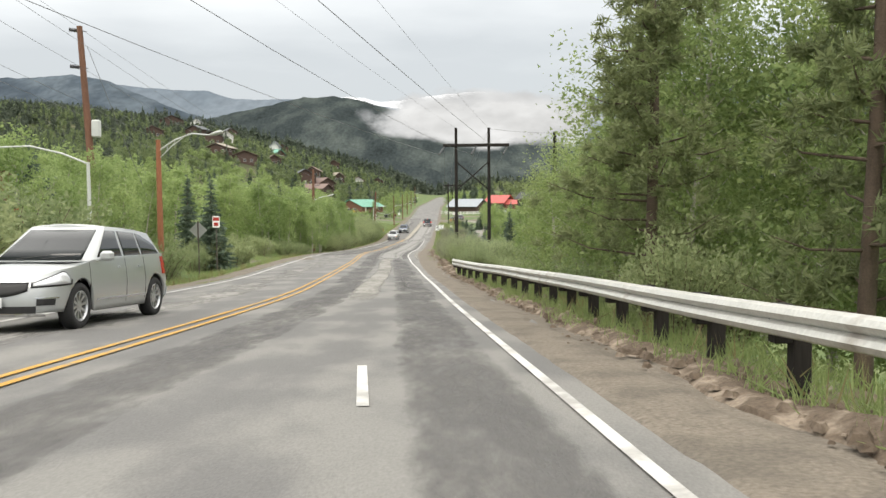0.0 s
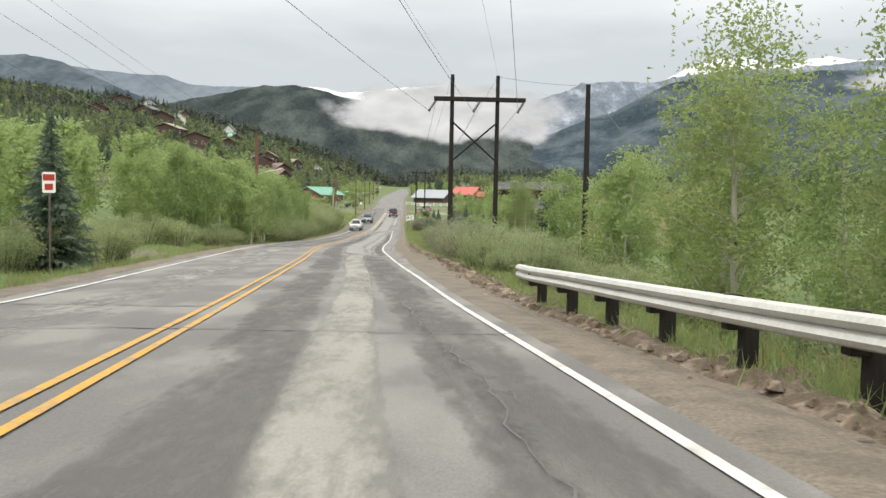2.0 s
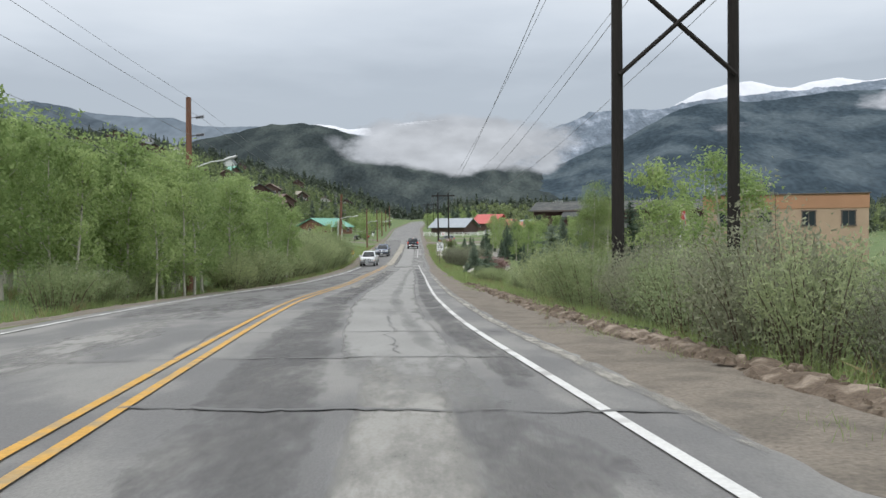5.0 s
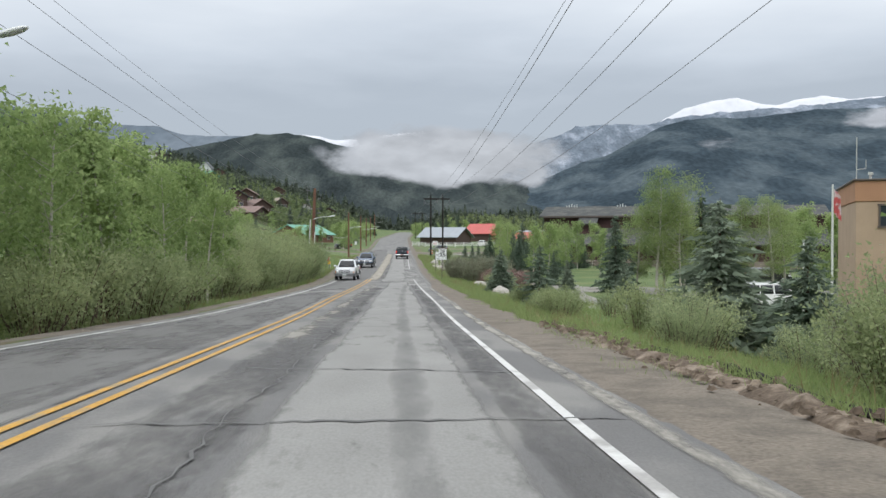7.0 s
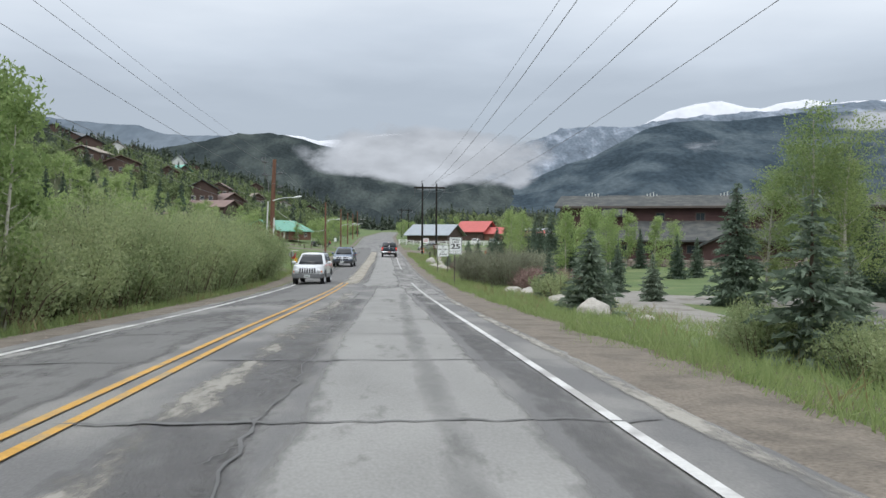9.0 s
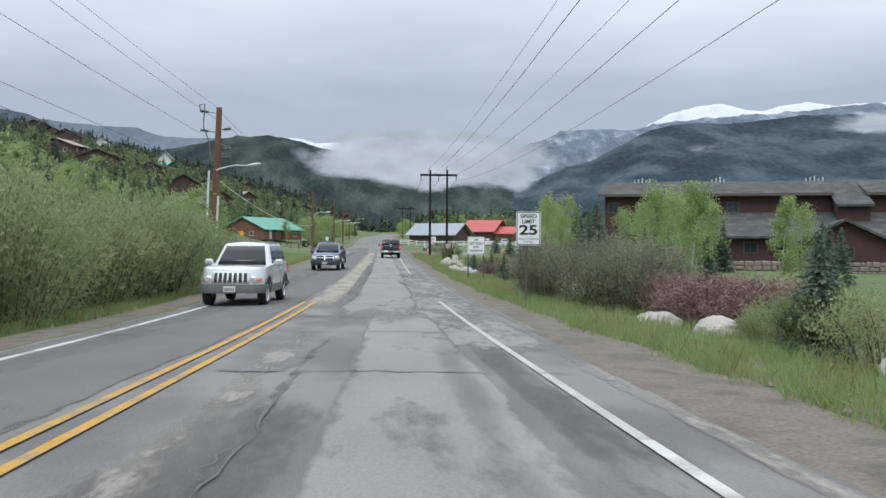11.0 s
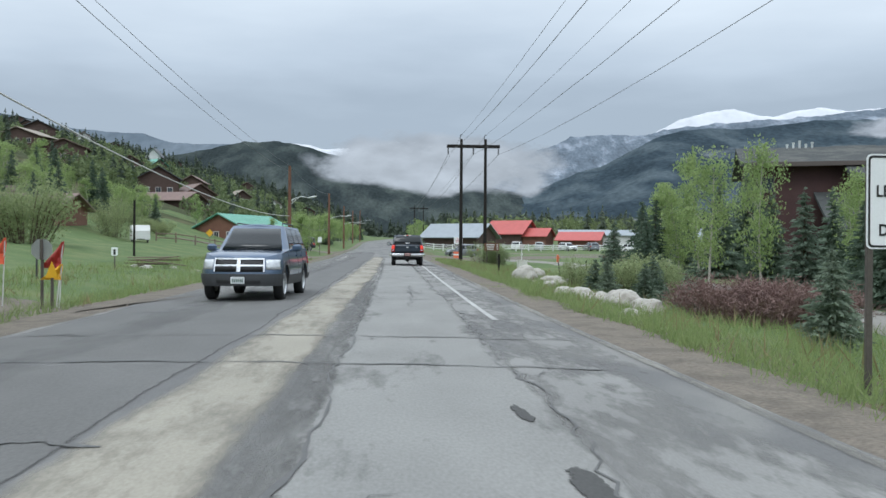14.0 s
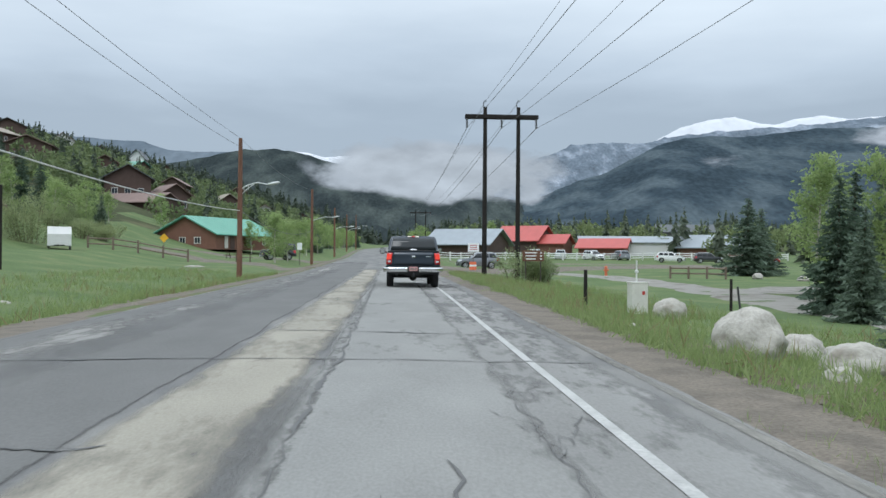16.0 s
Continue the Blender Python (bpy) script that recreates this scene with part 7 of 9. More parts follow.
part("drawbar", mb, DARK_METAL, t)
# ---- boulders, boxes, posts ----
ROCK = mat("pale_boulder", (0.420, 0.398, 0.352), 0.9, var=0.3, scale=2.2, fine=18.0, bump=0.8, second=(0.247, 0.225, 0.188), mix=(0.55, 0.68))


def boulder(seed, x, y, w, d, h, sink=0.18, label="pale weathered boulder half sunk in roadside grass"):
    bm = bmesh.new()
    bmesh.ops.create_icosphere(bm, subdivisions=4, radius=1.0)
    for v in bm.verts:
        p = v.co.normalized()
        q = p * (1 + 0.16 * noise.noise(p * 1.3 + Vector((seed, 0, 0))) + 0.13 * noise.noise(p * 2.7 + Vector((0, seed, 0))) + 0.05 * noise.noise(p * 8 + Vector((0, 0, seed))))
        cut = Vector((math.sin(seed * 1.7), math.cos(seed * 2.3), 0.5)).normalized()
        k = q.dot(cut)
        if k > 0.78:
            q -= cut * (k - 0.78) * 0.8
        v.co = Vector((q.x * w / 2, q.y * d / 2, q.z * h / 2))
    me = bpy.data.meshes.new("boulder")
    bm.to_mesh(me)
    bm.free()
    me.polygons.foreach_set("use_smooth", [True] * len(me.polygons))
    me.materials.append(ROCK)
    ob = new("boulder", me)
    ob.matrix_basis = pose(x, y, gh(x, y) + h / 2 - sink, 0, 0, seed * 40)
    return tagged(ob, label, "rock", "roadside boulders")


for i, (x, y, w, d, h) in enumerate(((4.3, 203.2, 1.15, 1.0, 0.92), (5.35, 203.9, 0.85, 0.8, 0.55), (5.3, 202.0, 1.1, 0.9, 0.62), (6.5, 213.8, 0.9, 0.7, 0.7), (3.75, 192.4, 1.0, 0.9, 0.62),
        (3.95, 191.2, 1.15, 0.9, 0.68), (4.15, 190.0, 1.0, 0.9, 0.62), (4.45, 188.9, 1.3, 1.0, 0.85), (4.75, 187.9, 1.1, 1.0, 0.75), (3.9, 186.2, 0.7, 0.6, 0.4),
        (5.1, 133.4, 1.25, 1.0, 0.72), (5.45, 136.2, 1.1, 0.9, 0.80), (5.75, 138.4, 0.9, 0.8, 0.66), (5.95, 140.8, 1.0, 0.8, 0.66), (6.1, 143.4, 0.9, 0.8, 0.55), (6.9, 133.8, 0.7, 0.6, 0.4),
        (5.75, 153.4, 1.6, 1.1, 0.72), (6.2, 150.6, 1.5, 1.1, 0.78), (7.0, 151.6, 0.8, 0.7, 0.5), (3.9, 208.0, 0.4, 0.4, 0.3), (3.7, 211.0, 0.35, 0.35, 0.26), (3.6, 206.0, 0.35, 0.3, 0.22),
        (-13.2, 212.4, 0.8, 0.7, 0.45), (-14.0, 213.3, 1.1, 0.7, 0.45), (-12.4, 214.3, 1.0, 0.6, 0.36), (-11.4, 215.2, 0.8, 0.5, 0.3), (-15.7, 258.9, 2.0, 0.8, 0.4),
        (28.0, 258.9, 1.4, 1.0, 0.9), (30.8, 257.0, 1.6, 1.1, 0.8), (4.4, 198.6, 0.7, 0.6, 0.5), (4.2, 200.4, 0.6, 0.5, 0.42), (-6.7, 27.6, 1.4, 1.0, 0.75))):
    k = 1.0 if i < 4 or 10 <= i < 16 else 0.75
    boulder(i + 1.3, x, y, w * k, d * k, h * k)

PED = mat("ivory_cabinet_paint", (0.62, 0.61, 0.55), 0.5, var=0.12, scale=1.5, fine=14.0, second=(0.48, 0.46, 0.40), mix=(0.58, 0.75))
t = thing("utility_cabinet", "ivory metal utility pedestal with a pipe, standing in grass", "utility box", m=pose(5.85, 214.6, gh(5.85, 214.6) - 0.02, 0, 0, 8) @ Matrix.Scale(0.63, 4))
mb = MB()
mb.box((0, 0, 0.68), (0.78, 0.5, 1.36), bev=0.04)
part("cabinet", mb, PED, t)
mb = MB()
mb.box((0, 0, 1.375), (0.82, 0.54, 0.05), bev=0.02)
part("lid", mb, PED, t)
mb = MB()
mb.tube([(-0.05, 0, 1.39), (-0.05, 0, 2.35)], 0.035, 8)
mb.box((-0.05, 0, 1.85), (0.16, 0.1, 0.12), bev=0.02)
part("vent_pipe", mb, CONDUIT, t, "white plastic pipe")
mb = MB()
mb.box((0.17, -0.254, 0.92), (0.13, 0.008, 0.16))
part("warning_sticker", mb, SIGN_RED, t, "small red sticker")


def stake(x, y, h, r, label, material, lean=0.0):
    mb = MB()
    mb.tube([(0, 0, -0.2), (lean * 0.5, 0, h * 0.5), (lean, 0, h)], [r, r * 0.96, r * 0.92], 9)
    ob = part("post", mb, material, None)
    ob.name = "fence_post"
    ob.matrix_basis = pose(x, y, gh(x, y))
    return tagged(ob, label, "post", "posts")


stake(4.85, 216.6, 1.05, 0.06, "weathered round wooden fence post in grass", WOOD_DARK)
stake(10.4, 219.5, 1.05, 0.05, "weathered round wooden fence post in grass", WOOD_DARK)
stake(7.1, 210.4, 1.0, 0.025, "thin leaning metal stake in grass", DARK_METAL, -0.12)
stake(-20.7, 236.9, 4.3, 0.09, "tall slim dark wooden post on the lawn", WOOD_DARK)
stake(-13.5, 199.5, 0.9, 0.035, "short dark metal stake on the lawn", DARK_METAL)
stake(19.4, 126.6, 3.6, 0.05, "slim pale pole beside the tan building", CONDUIT)

HYD = mat("orange_hydrant_paint", (0.55, 0.14, 0.06), 0.5, var=0.15)
t = thing("fire_hydrant", "orange-red fire hydrant on the grass", "hydrant", m=pose(17.3, 264.6, gh(17.3, 264.6)))
mb = MB()
mb.tube([(0, 0, -0.1), (0, 0, 0.05), (0, 0, 0.08), (0, 0, 0.62), (0, 0, 0.68), (0, 0, 0.80), (0, 0, 0.86)], [0.17, 0.17, 0.12, 0.12, 0.15, 0.11, 0.04], 12)
part("barrel", mb, HYD, t, smooth=False)
mb = MB()
mb.tube([(-0.22, 0, 0.5), (0.22, 0, 0.5)], 0.06, 8)
part("outlet", mb, HYD, t)

FENCE_WHITE = mat("white_fence_paint", (0.70, 0.70, 0.68), 0.6, var=0.12, scale=2.0)
RAIL_WOOD = mat("grey_brown_rail", (0.17, 0.13, 0.10), 0.9, var=0.3, scale=3, fine=25)


def rail_fence(points, label, material, spacing, rails, h, thick):
    """Posts along a line, with rails between them."""
    t = thing("rail_fence", label, "fence", "fences")
    for (xa, ya), (xb, yb) in zip(points, points[1:]):
        n = max(1, int(round(math.hypot(xb - xa, yb - ya) / spacing)))
        ang = math.atan2(yb - ya, xb - xa)
        ps = [(xa + (xb - xa) * k / n, ya + (yb - ya) * k / n) for k in range(n + 1)]
        for x, y in ps[: None if (xb, yb) == points[-1] else -1]:
            mb = MB()
            mb.box((x, y, gh(x, y) + h / 2 - 0.1), (thick * 1.3, thick * 1.3, h + 0.2), ang, 0.01)
            part("post", mb, material, t)
        for (x, y), (u, v) in zip(ps, ps[1:]):
            for r in rails:
                mb = MB()
                za, zb = gh(x, y) + r, gh(u, v) + r
                mb.tube([(x, y, za), (u, v, zb)], thick * 0.55, 5)
                part("rail", mb, material, t)
    return t


rail_fence([(-28.5, 273.6), (-19.4, 273.3)], "weathered grey-brown wooden rail fence by the lawn", RAIL_WOOD, 2.6, (0.45, 0.95), 1.15, 0.12)
rail_fence([(10.2, 329.0), (22.4, 332.8), (37.4, 338.4), (54.3, 344.1), (71.3, 347.9)], "white painted rail fence by the red barns", FENCE_WHITE, 2.6, (0.4, 0.75, 1.1), 1.3, 0.14)
rail_fence([(3.1, 323.4), (10.2, 329.0)], "white painted rail fence by the red barns", FENCE_WHITE, 2.4, (0.4, 0.75, 1.1), 1.3, 0.14)
rail_fence([(21.0, 258.9), (24.7, 257.0)], "dark wooden rail fence beside the spruce", RAIL_WOOD, 1.2, (0.4, 0.8), 0.95, 0.12)

TABLE_WOOD = mat("dark_picnic_wood", (0.10, 0.07, 0.05), 0.85, var=0.3, scale=3, fine=25)


def picnic_table(x, y, rz):
    t = thing("picnic_table", "dark brown wooden picnic table with benches", "picnic table", "picnic tables", m=pose(x, y, gh(x, y), 0, 0, rz))
    for k in range(5):
        mb = MB()
        mb.box((0, -0.3 + 0.15 * k, 0.75), (1.8, 0.135, 0.04), bev=0.006)
        part("tabletop_board", mb, TABLE_WOOD, t)
    for s in (-0.68, 0.68):
        mb = MB()
        mb.box((0, s, 0.44), (1.8, 0.27, 0.04), bev=0.006)
        part("bench", mb, TABLE_WOOD, t)
    for sx in (-0.65, 0.65):
        mb = MB()
        mb.box((sx, 0, 0.40), (0.05, 1.5, 0.09))
        mb.tube([(sx, -0.6, 0.0), (sx, -0.22, 0.73)], 0.045, 4)
        mb.tube([(sx, 0.6, 0.0), (sx, 0.22, 0.73)], 0.045, 4)
        part("leg_frame", mb, TABLE_WOOD, t)


picnic_table(-15.0, 277.0, 10)
picnic_table(-18.5, 292.0, -15)


# loose stones on the shoulders
_st = random.Random(31)
mb = MB()
for _ in range(5200):
    y = 4 + 240 * _st.random()
    east = _st.random() < 0.65
    x = EDGE_R(y) + _st.uniform(1.1, 3.0) if east else EDGE_L(y) - _st.uniform(0.5, 2.4)
    r = 0.012 + 0.05 * _st.random() ** 4
    a, z = _st.random() * 6.28, gh(x, y) - 0.02
    z = max(z, ROAD_Z(y) - (0.09 if abs(x - EDGE_R(y)) < 2 else 0.16)) if (EDGE_L(y) - 1.6 < x < EDGE_R(y) + 2.2) else gh(x, y)
    ring = [(x + r * _st.uniform(0.8, 1.5) * math.cos(a + k * 1.57), y + r * _st.uniform(0.8, 1.5) * math.sin(a + k * 1.57), z + 0.3 * r) for k in range(4)]
    top = (x, y, z + r * _st.uniform(0.9, 1.4))
    for k in range(4):
        mb.poly([ring[k], ring[(k + 1) % 4], top])
tagged(part("loose_stones", mb, mat("grey_brown_stone", (0.22, 0.19, 0.157), 0.9, var=0.3, scale=3.0), None, fix=False), "small loose stones strewn over the gravel shoulders", "stones", kind="stuff")

mb = MB()
for _ in range(2600):
    y = -6 + 112 * _st.random()
    x = EDGE_R(y) + _bank(y) + _st.gauss(0, 0.24)
    r = 0.018 + 0.075 * _st.random() ** 3
    a, z = _st.random() * 6.28, ROAD_Z(y) - 0.03 + 0.03 * _st.random()
    ring = [(x + r * _st.uniform(0.7, 1.5) * math.cos(a + k * 1.257), y + r * _st.uniform(0.7, 1.5) * math.sin(a + k * 1.257), z + 0.25 * r * _st.random()) for k in range(5)]
    top = [(x + (p[0] - x) * 0.55, y + (p[1] - y) * 0.55, z + r * _st.uniform(0.6, 1.1)) for p in ring]
    mb.grid([ring, top], 0, True)
    mb.poly(top)
tagged(part("earth_clods", mb, EARTH, None, fix=False), "crumbled earth clods and stones along the bank", "earth", kind="stuff")

# a heap of old boards and stones on the lawn
t = thing("board_heap", "heap of old boards lying among stones on the lawn", "boards", m=pose(-13.0, 213.4, gh(-13.0, 213.4)))
for k in range(9):
    mb = MB()
    mb.box((_st.uniform(-0.6, 0.6), _st.uniform(-0.4, 0.4), 0.10 + 0.05 * k), (_st.uniform(1.4, 2.6), 0.14, 0.04), _st.uniform(-0.5, 0.5), 0.006, 0, _st.uniform(-0.1, 0.1), _st.uniform(-0.16, 0.16))
    part("board", mb, RAIL_WOOD, t)
# ---- vehicles ----
GLASS_CAR = mat("tinted_car_glass", (0.018, 0.022, 0.024), 0.06, var=0.1, scale=0.8, coat=0.0, spec=0.45)
TYRE = mat("tyre_rubber", (0.022, 0.022, 0.023), 0.85, var=0.25, scale=6.0, bump=0.3)
ALLOY = mat("alloy_rim", (0.55, 0.56, 0.57), 0.3, 0.8, var=0.15, scale=5.0)
CHROME = mat("chrome", (0.75, 0.76, 0.77), 0.15, 1.0, var=0.08, scale=5.0)
BLACK_TRIM = mat("black_plastic_trim", (0.018, 0.018, 0.019), 0.55, var=0.2, scale=4.0, fine=60.0)
GREY_TRIM = mat("grey_plastic_trim", (0.16, 0.165, 0.17), 0.6, var=0.15, scale=3.0, fine=60.0)
BUMPER_DARK = mat("dark_grey_plastic_bumper", (0.045, 0.047, 0.05), 0.6, var=0.15, scale=3.0, fine=60.0)
SEAM = mat("door_gap", (0.012, 0.012, 0.012), 0.9, var=0.1)
LAMP_CLEAR = mat("clear_lamp_lens", (0.62, 0.64, 0.66), 0.12, 0.3, var=0.25, scale=14.0, fine=60.0, coat=1.0)
LAMP_RED = mat("red_lamp_lens", (0.45, 0.015, 0.018), 0.2, var=0.2, scale=12.0, coat=1.0)
LAMP_AMBER = mat("amber_lamp_lens", (0.65, 0.20, 0.02), 0.2, var=0.2, scale=12.0, coat=1.0)
PLATE = mat("number_plate", (0.62, 0.64, 0.64), 0.5, var=0.1, scale=8.0)
PLATE_BAR = mat("plate_bar", (0.10, 0.16, 0.13), 0.6, var=0.1)
RED_PLATE = mat("red_and_white_plate", (0.58, 0.30, 0.29), 0.5, var=0.1, scale=8.0)


def lit_lens(name, colour, strength):
    ma = mat(name, colour, 0.2, var=0.1)
    p = ma.node_tree.nodes["Principled BSDF"]
    p.inputs["Emission Color"].default_value = (*colour, 1)
    p.inputs["Emission Strength"].default_value = strength
    return ma


LIT_RED = lit_lens("lit_brake_lamp", (0.80, 0.06, 0.04), 0.35)
LIT_WHITE = lit_lens("lit_marker_lamp", (0.95, 0.85, 0.75), 0.8)


def paint(name, base, metal=0.3):
    return mat(name, base, 0.32, metal, var=0.07, scale=1.2, fine=90.0, coat=0.9, second=tuple(0.75 * c + 0.03 for c in base), mix=(0.62, 0.85))


def tab(*pairs):
    """A curve through a few pairs."""
    xs, ys = [p[0] for p in pairs], [p[1] for p in pairs]
    return lambda v: float(np.interp(v, xs, ys))


class Shell:
    """Sheet metal round a plan outline: nose at yf, tail at yr; it leans in with height."""

    def __init__(self, w, yf, yr, rf, rr, bow_f, bow_r, bottom, top, side, front, rear):
        raw = []
        wf = w - rf
        for k in range(9):
            f = k / 8
            raw.append((wf * f, yf + bow_f * f * f * (wf / w) ** 2))
        y0 = raw[-1][1]
        for k in range(1, 9):
            a = math.pi / 2 * k / 8
            raw.append((wf + rf * math.sin(a), y0 + rf * 1.25 * (1 - math.cos(a))))
        ya = raw[-1][1]
        wr = w - rr
        y1 = yr - bow_r * (wr / w) ** 2
        yb = y1 - rr * 1.25
        n = max(4, int((yb - ya) / 0.055))
        raw += [(w, ya + (yb - ya) * k / n) for k in range(1, n + 1)]
        for k in range(1, 9):
            a = math.pi / 2 * k / 8
            raw.append((wr + rr * math.cos(a), yb + rr * 1.25 * math.sin(a)))
        for k in range(1, 9):
            f = 1 - k / 8
            raw.append((wr * f, yr - bow_r * f * f * (wr / w) ** 2))
        q = np.array(raw)
        d = np.gradient(q, axis=0)
        d /= np.maximum(1e-9, np.linalg.norm(d, axis=1))[:, None]
        self.q, self.nrm = q, np.stack([d[:, 1], -d[:, 0]], 1)
        self.nrm[0], self.nrm[-1] = (0, -1), (0, 1)
        self.s = np.concatenate([[0], np.cumsum(np.linalg.norm(np.diff(q, axis=0), axis=1))])
        self.S = float(self.s[-1])
        self.bottom, self.top, self.side, self.front, self.rear = bottom, top, side, front, rear

    def base(self, s):
        sg = -1.0 if s < 0 else 1.0
        a = abs(s)
        if a > self.S:
            a, sg = 2 * self.S - a, -sg
        f = lambda col: float(np.interp(a, self.s, col))
        return sg, f(self.q[:, 0]), f(self.q[:, 1]), f(self.nrm[:, 0]), f(self.nrm[:, 1])

    def at(self, s, z, proud=0.0):
        sg, x, y, nx, ny = self.base(s)
        yf, yr = self.q[0][1], self.q[-1][1]
        reach = min(1.35, (yr - yf) * 0.5)
        u, v = max(0.0, 1 - (y - yf) / reach), max(0.0, 1 - (yr - y) / reach)
        x2 = x * (1 - self.side(z) / self.q[:, 0].max())
        y2 = y + self.front(z) * u - self.rear(z) * v
        return (sg * max(0.0, x2 + nx * proud), y2 + ny * proud, z)

    def on_y(self, y):
        return float(np.interp(y, self.q[:, 1], self.s))

    def tail(self, x):
        """Distance along the outline of a point x off the middle of the tail."""
        return self.S - x

    def body(self, nv, crown, inner=0.05):
        mb = MB()
        k = len(self.s)
        top = []
        for sg in (1, -1):
            rows = []
            for j in range(-1, nv + 1):
                row = []
                for i in range(k):
                    y = self.q[i][1]
                    b, t = self.bottom(y), self.top(y)
                    z = b + (t - b) * max(0, j) / nv
                    p = self.at(sg * self.s[i], z, -inner if j < 0 else 0.0)
                    if i in (0, k - 1):
                        p = (0.0, p[1], p[2])
                    row.append((abs(p[0]) * sg, p[1], p[2] + (0.02 if j < 0 else 0)))
                rows.append(row)
            mb.grid(rows if sg == 1 else [r[::-1] for r in rows])
            top.append(rows[-1])
        rows = []
        for a, b in zip(*top):
            f = [-1, -0.92, -0.75, -0.4, 0, 0.4, 0.75, 0.92, 1]
            fade = min(1.0, abs(a[0]) / 0.3)
            rows.append([(a[0] * -u, a[1], a[2] + (crown(a[1]) if callable(crown) else crown) * fade * (1 - abs(u) ** 2.6)) for u in f])
        mb.grid(rows)
        return mb

    def patch(self, s0, s1, lo, hi, proud=0.012, ds=0.05, nz=3):
        """A raised piece that follows the sheet metal."""
        n = max(2, int(abs(s1 - s0) / ds))
        val = lambda f, s: f(s) if callable(f) else f
        rows = []
        for j in range(-1, nz + 2):
            row = []
            for i in range(-1, n + 2):
                s = s0 + (s1 - s0) * min(max(i, 0), n) / n
                a, b = val(lo, s), val(hi, s)
                z = a + (b - a) * min(max(j, 0), nz) / nz
                edge = i in (-1, n + 1) or j in (-1, nz + 1)
                row.append(self.at(s, z, -0.02 if edge else proud))
            rows.append(row)
        mb = MB()
        mb.grid(rows)
        return mb


def car_wheel(parent, x, y, r, width, spokes=5, label="silver alloy rim", rim=None):
    """Tyre with a rounded tread, a dished rim and its spokes."""
    sg = 1 if x > 0 else -1
    hub = MB()
    hub.tube([(x - sg * 0.10, y, r), (x - sg * 0.04, y, r)], r * 0.5, 16)
    wheel = part("wheel", hub, DARK_METAL, parent)

    def lathe(mb, prof, n=28):
        rows = []
        for k in range(n):
            a = 2 * math.pi * k / n
            rows.append([(x + sg * u, y + q * math.cos(a), r + q * math.sin(a)) for u, q in prof])
        rows.append(rows[0])
        mb.grid(rows)
    h = width / 2
    mb = MB()
    lathe(mb, [(-h * 0.8, r * 0.62), (-h, r * 0.8), (-h * 0.9, r * 0.95), (-h * 0.6, r), (h * 0.6, r), (h * 0.9, r * 0.95), (h, r * 0.82), (h * 0.92, r * 0.66), (h * 0.6, r * 0.62)])
    part("tyre", mb, TYRE, wheel, smooth=True)
    mb = MB()
    lathe(mb, [(h * 0.88, r * 0.68), (h * 0.95, r * 0.64), (h * 0.7, r * 0.60), (-h * 0.2, r * 0.57)])
    lathe(mb, [(h * 0.3, 0.001), (h * 0.75, 0.001), (h * 0.75, r * 0.12), (h * 0.4, r * 0.16)], 14)
    for k in range(spokes):
        a = 2 * math.pi * (k + 0.25) / spokes
        wd = 0.16 * r * 5 / spokes + 0.02
        ca, sa = math.cos(a), math.sin(a)
        sec = []
        for q, u, ww in ((r * 0.08, 0.72, 1.0), (r * 0.35, 0.62, 0.75), (r * 0.62, 0.72, 1.1)):
            c = Vector((x + sg * h * u, y + q * ca, r + q * sa))
            t = Vector((0, -sa, ca)) * (wd * ww / 2)
            d = Vector((-sg * 0.035, 0, 0))
            sec.append([c + t, c - t, c - t + d, c + t + d])
        mb.grid(sec, 0, True)
    part("rim", mb, rim or ALLOY, wheel, label, smooth=False)
    return wheel


def plate_at(parent, p, facing, material):
    """A number plate whose characters are plain bars."""
    mb = MB()
    mb.box(p, (0.31, 0.015, 0.155), bev=0.006)
    pl = part("number_plate", mb, material, parent, "pale number plate with dark bars")
    mb = MB()
    for k in range(6):
        mb.box((p[0] - 0.105 + 0.042 * k, p[1] + facing * 0.009, p[2] - 0.005), (0.026, 0.004, 0.07))
    part("plate_bars", mb, PLATE_BAR, pl)


def mirror_at(parent, x, y, z, body, size=(0.23, 0.11, 0.17)):
    sg = 1 if x > 0 else -1
    mb = MB()
    mb.box((x, y, z), size, bev=0.045)
    mb.tube([(x - sg * size[0] * 0.4, y, z - 0.04), (x - sg * (size[0] * 0.5 + 0.14), y - 0.02, z - 0.10)], 0.03, 6)
    m = part("side_mirror", mb, body, parent, smooth=False)
    mb = MB()
    mb.box((x, y + size[1] / 2 + 0.002, z), (size[0] * 0.8, 0.006, size[2] * 0.75))
    part("mirror_glass", mb, CHROME, m)


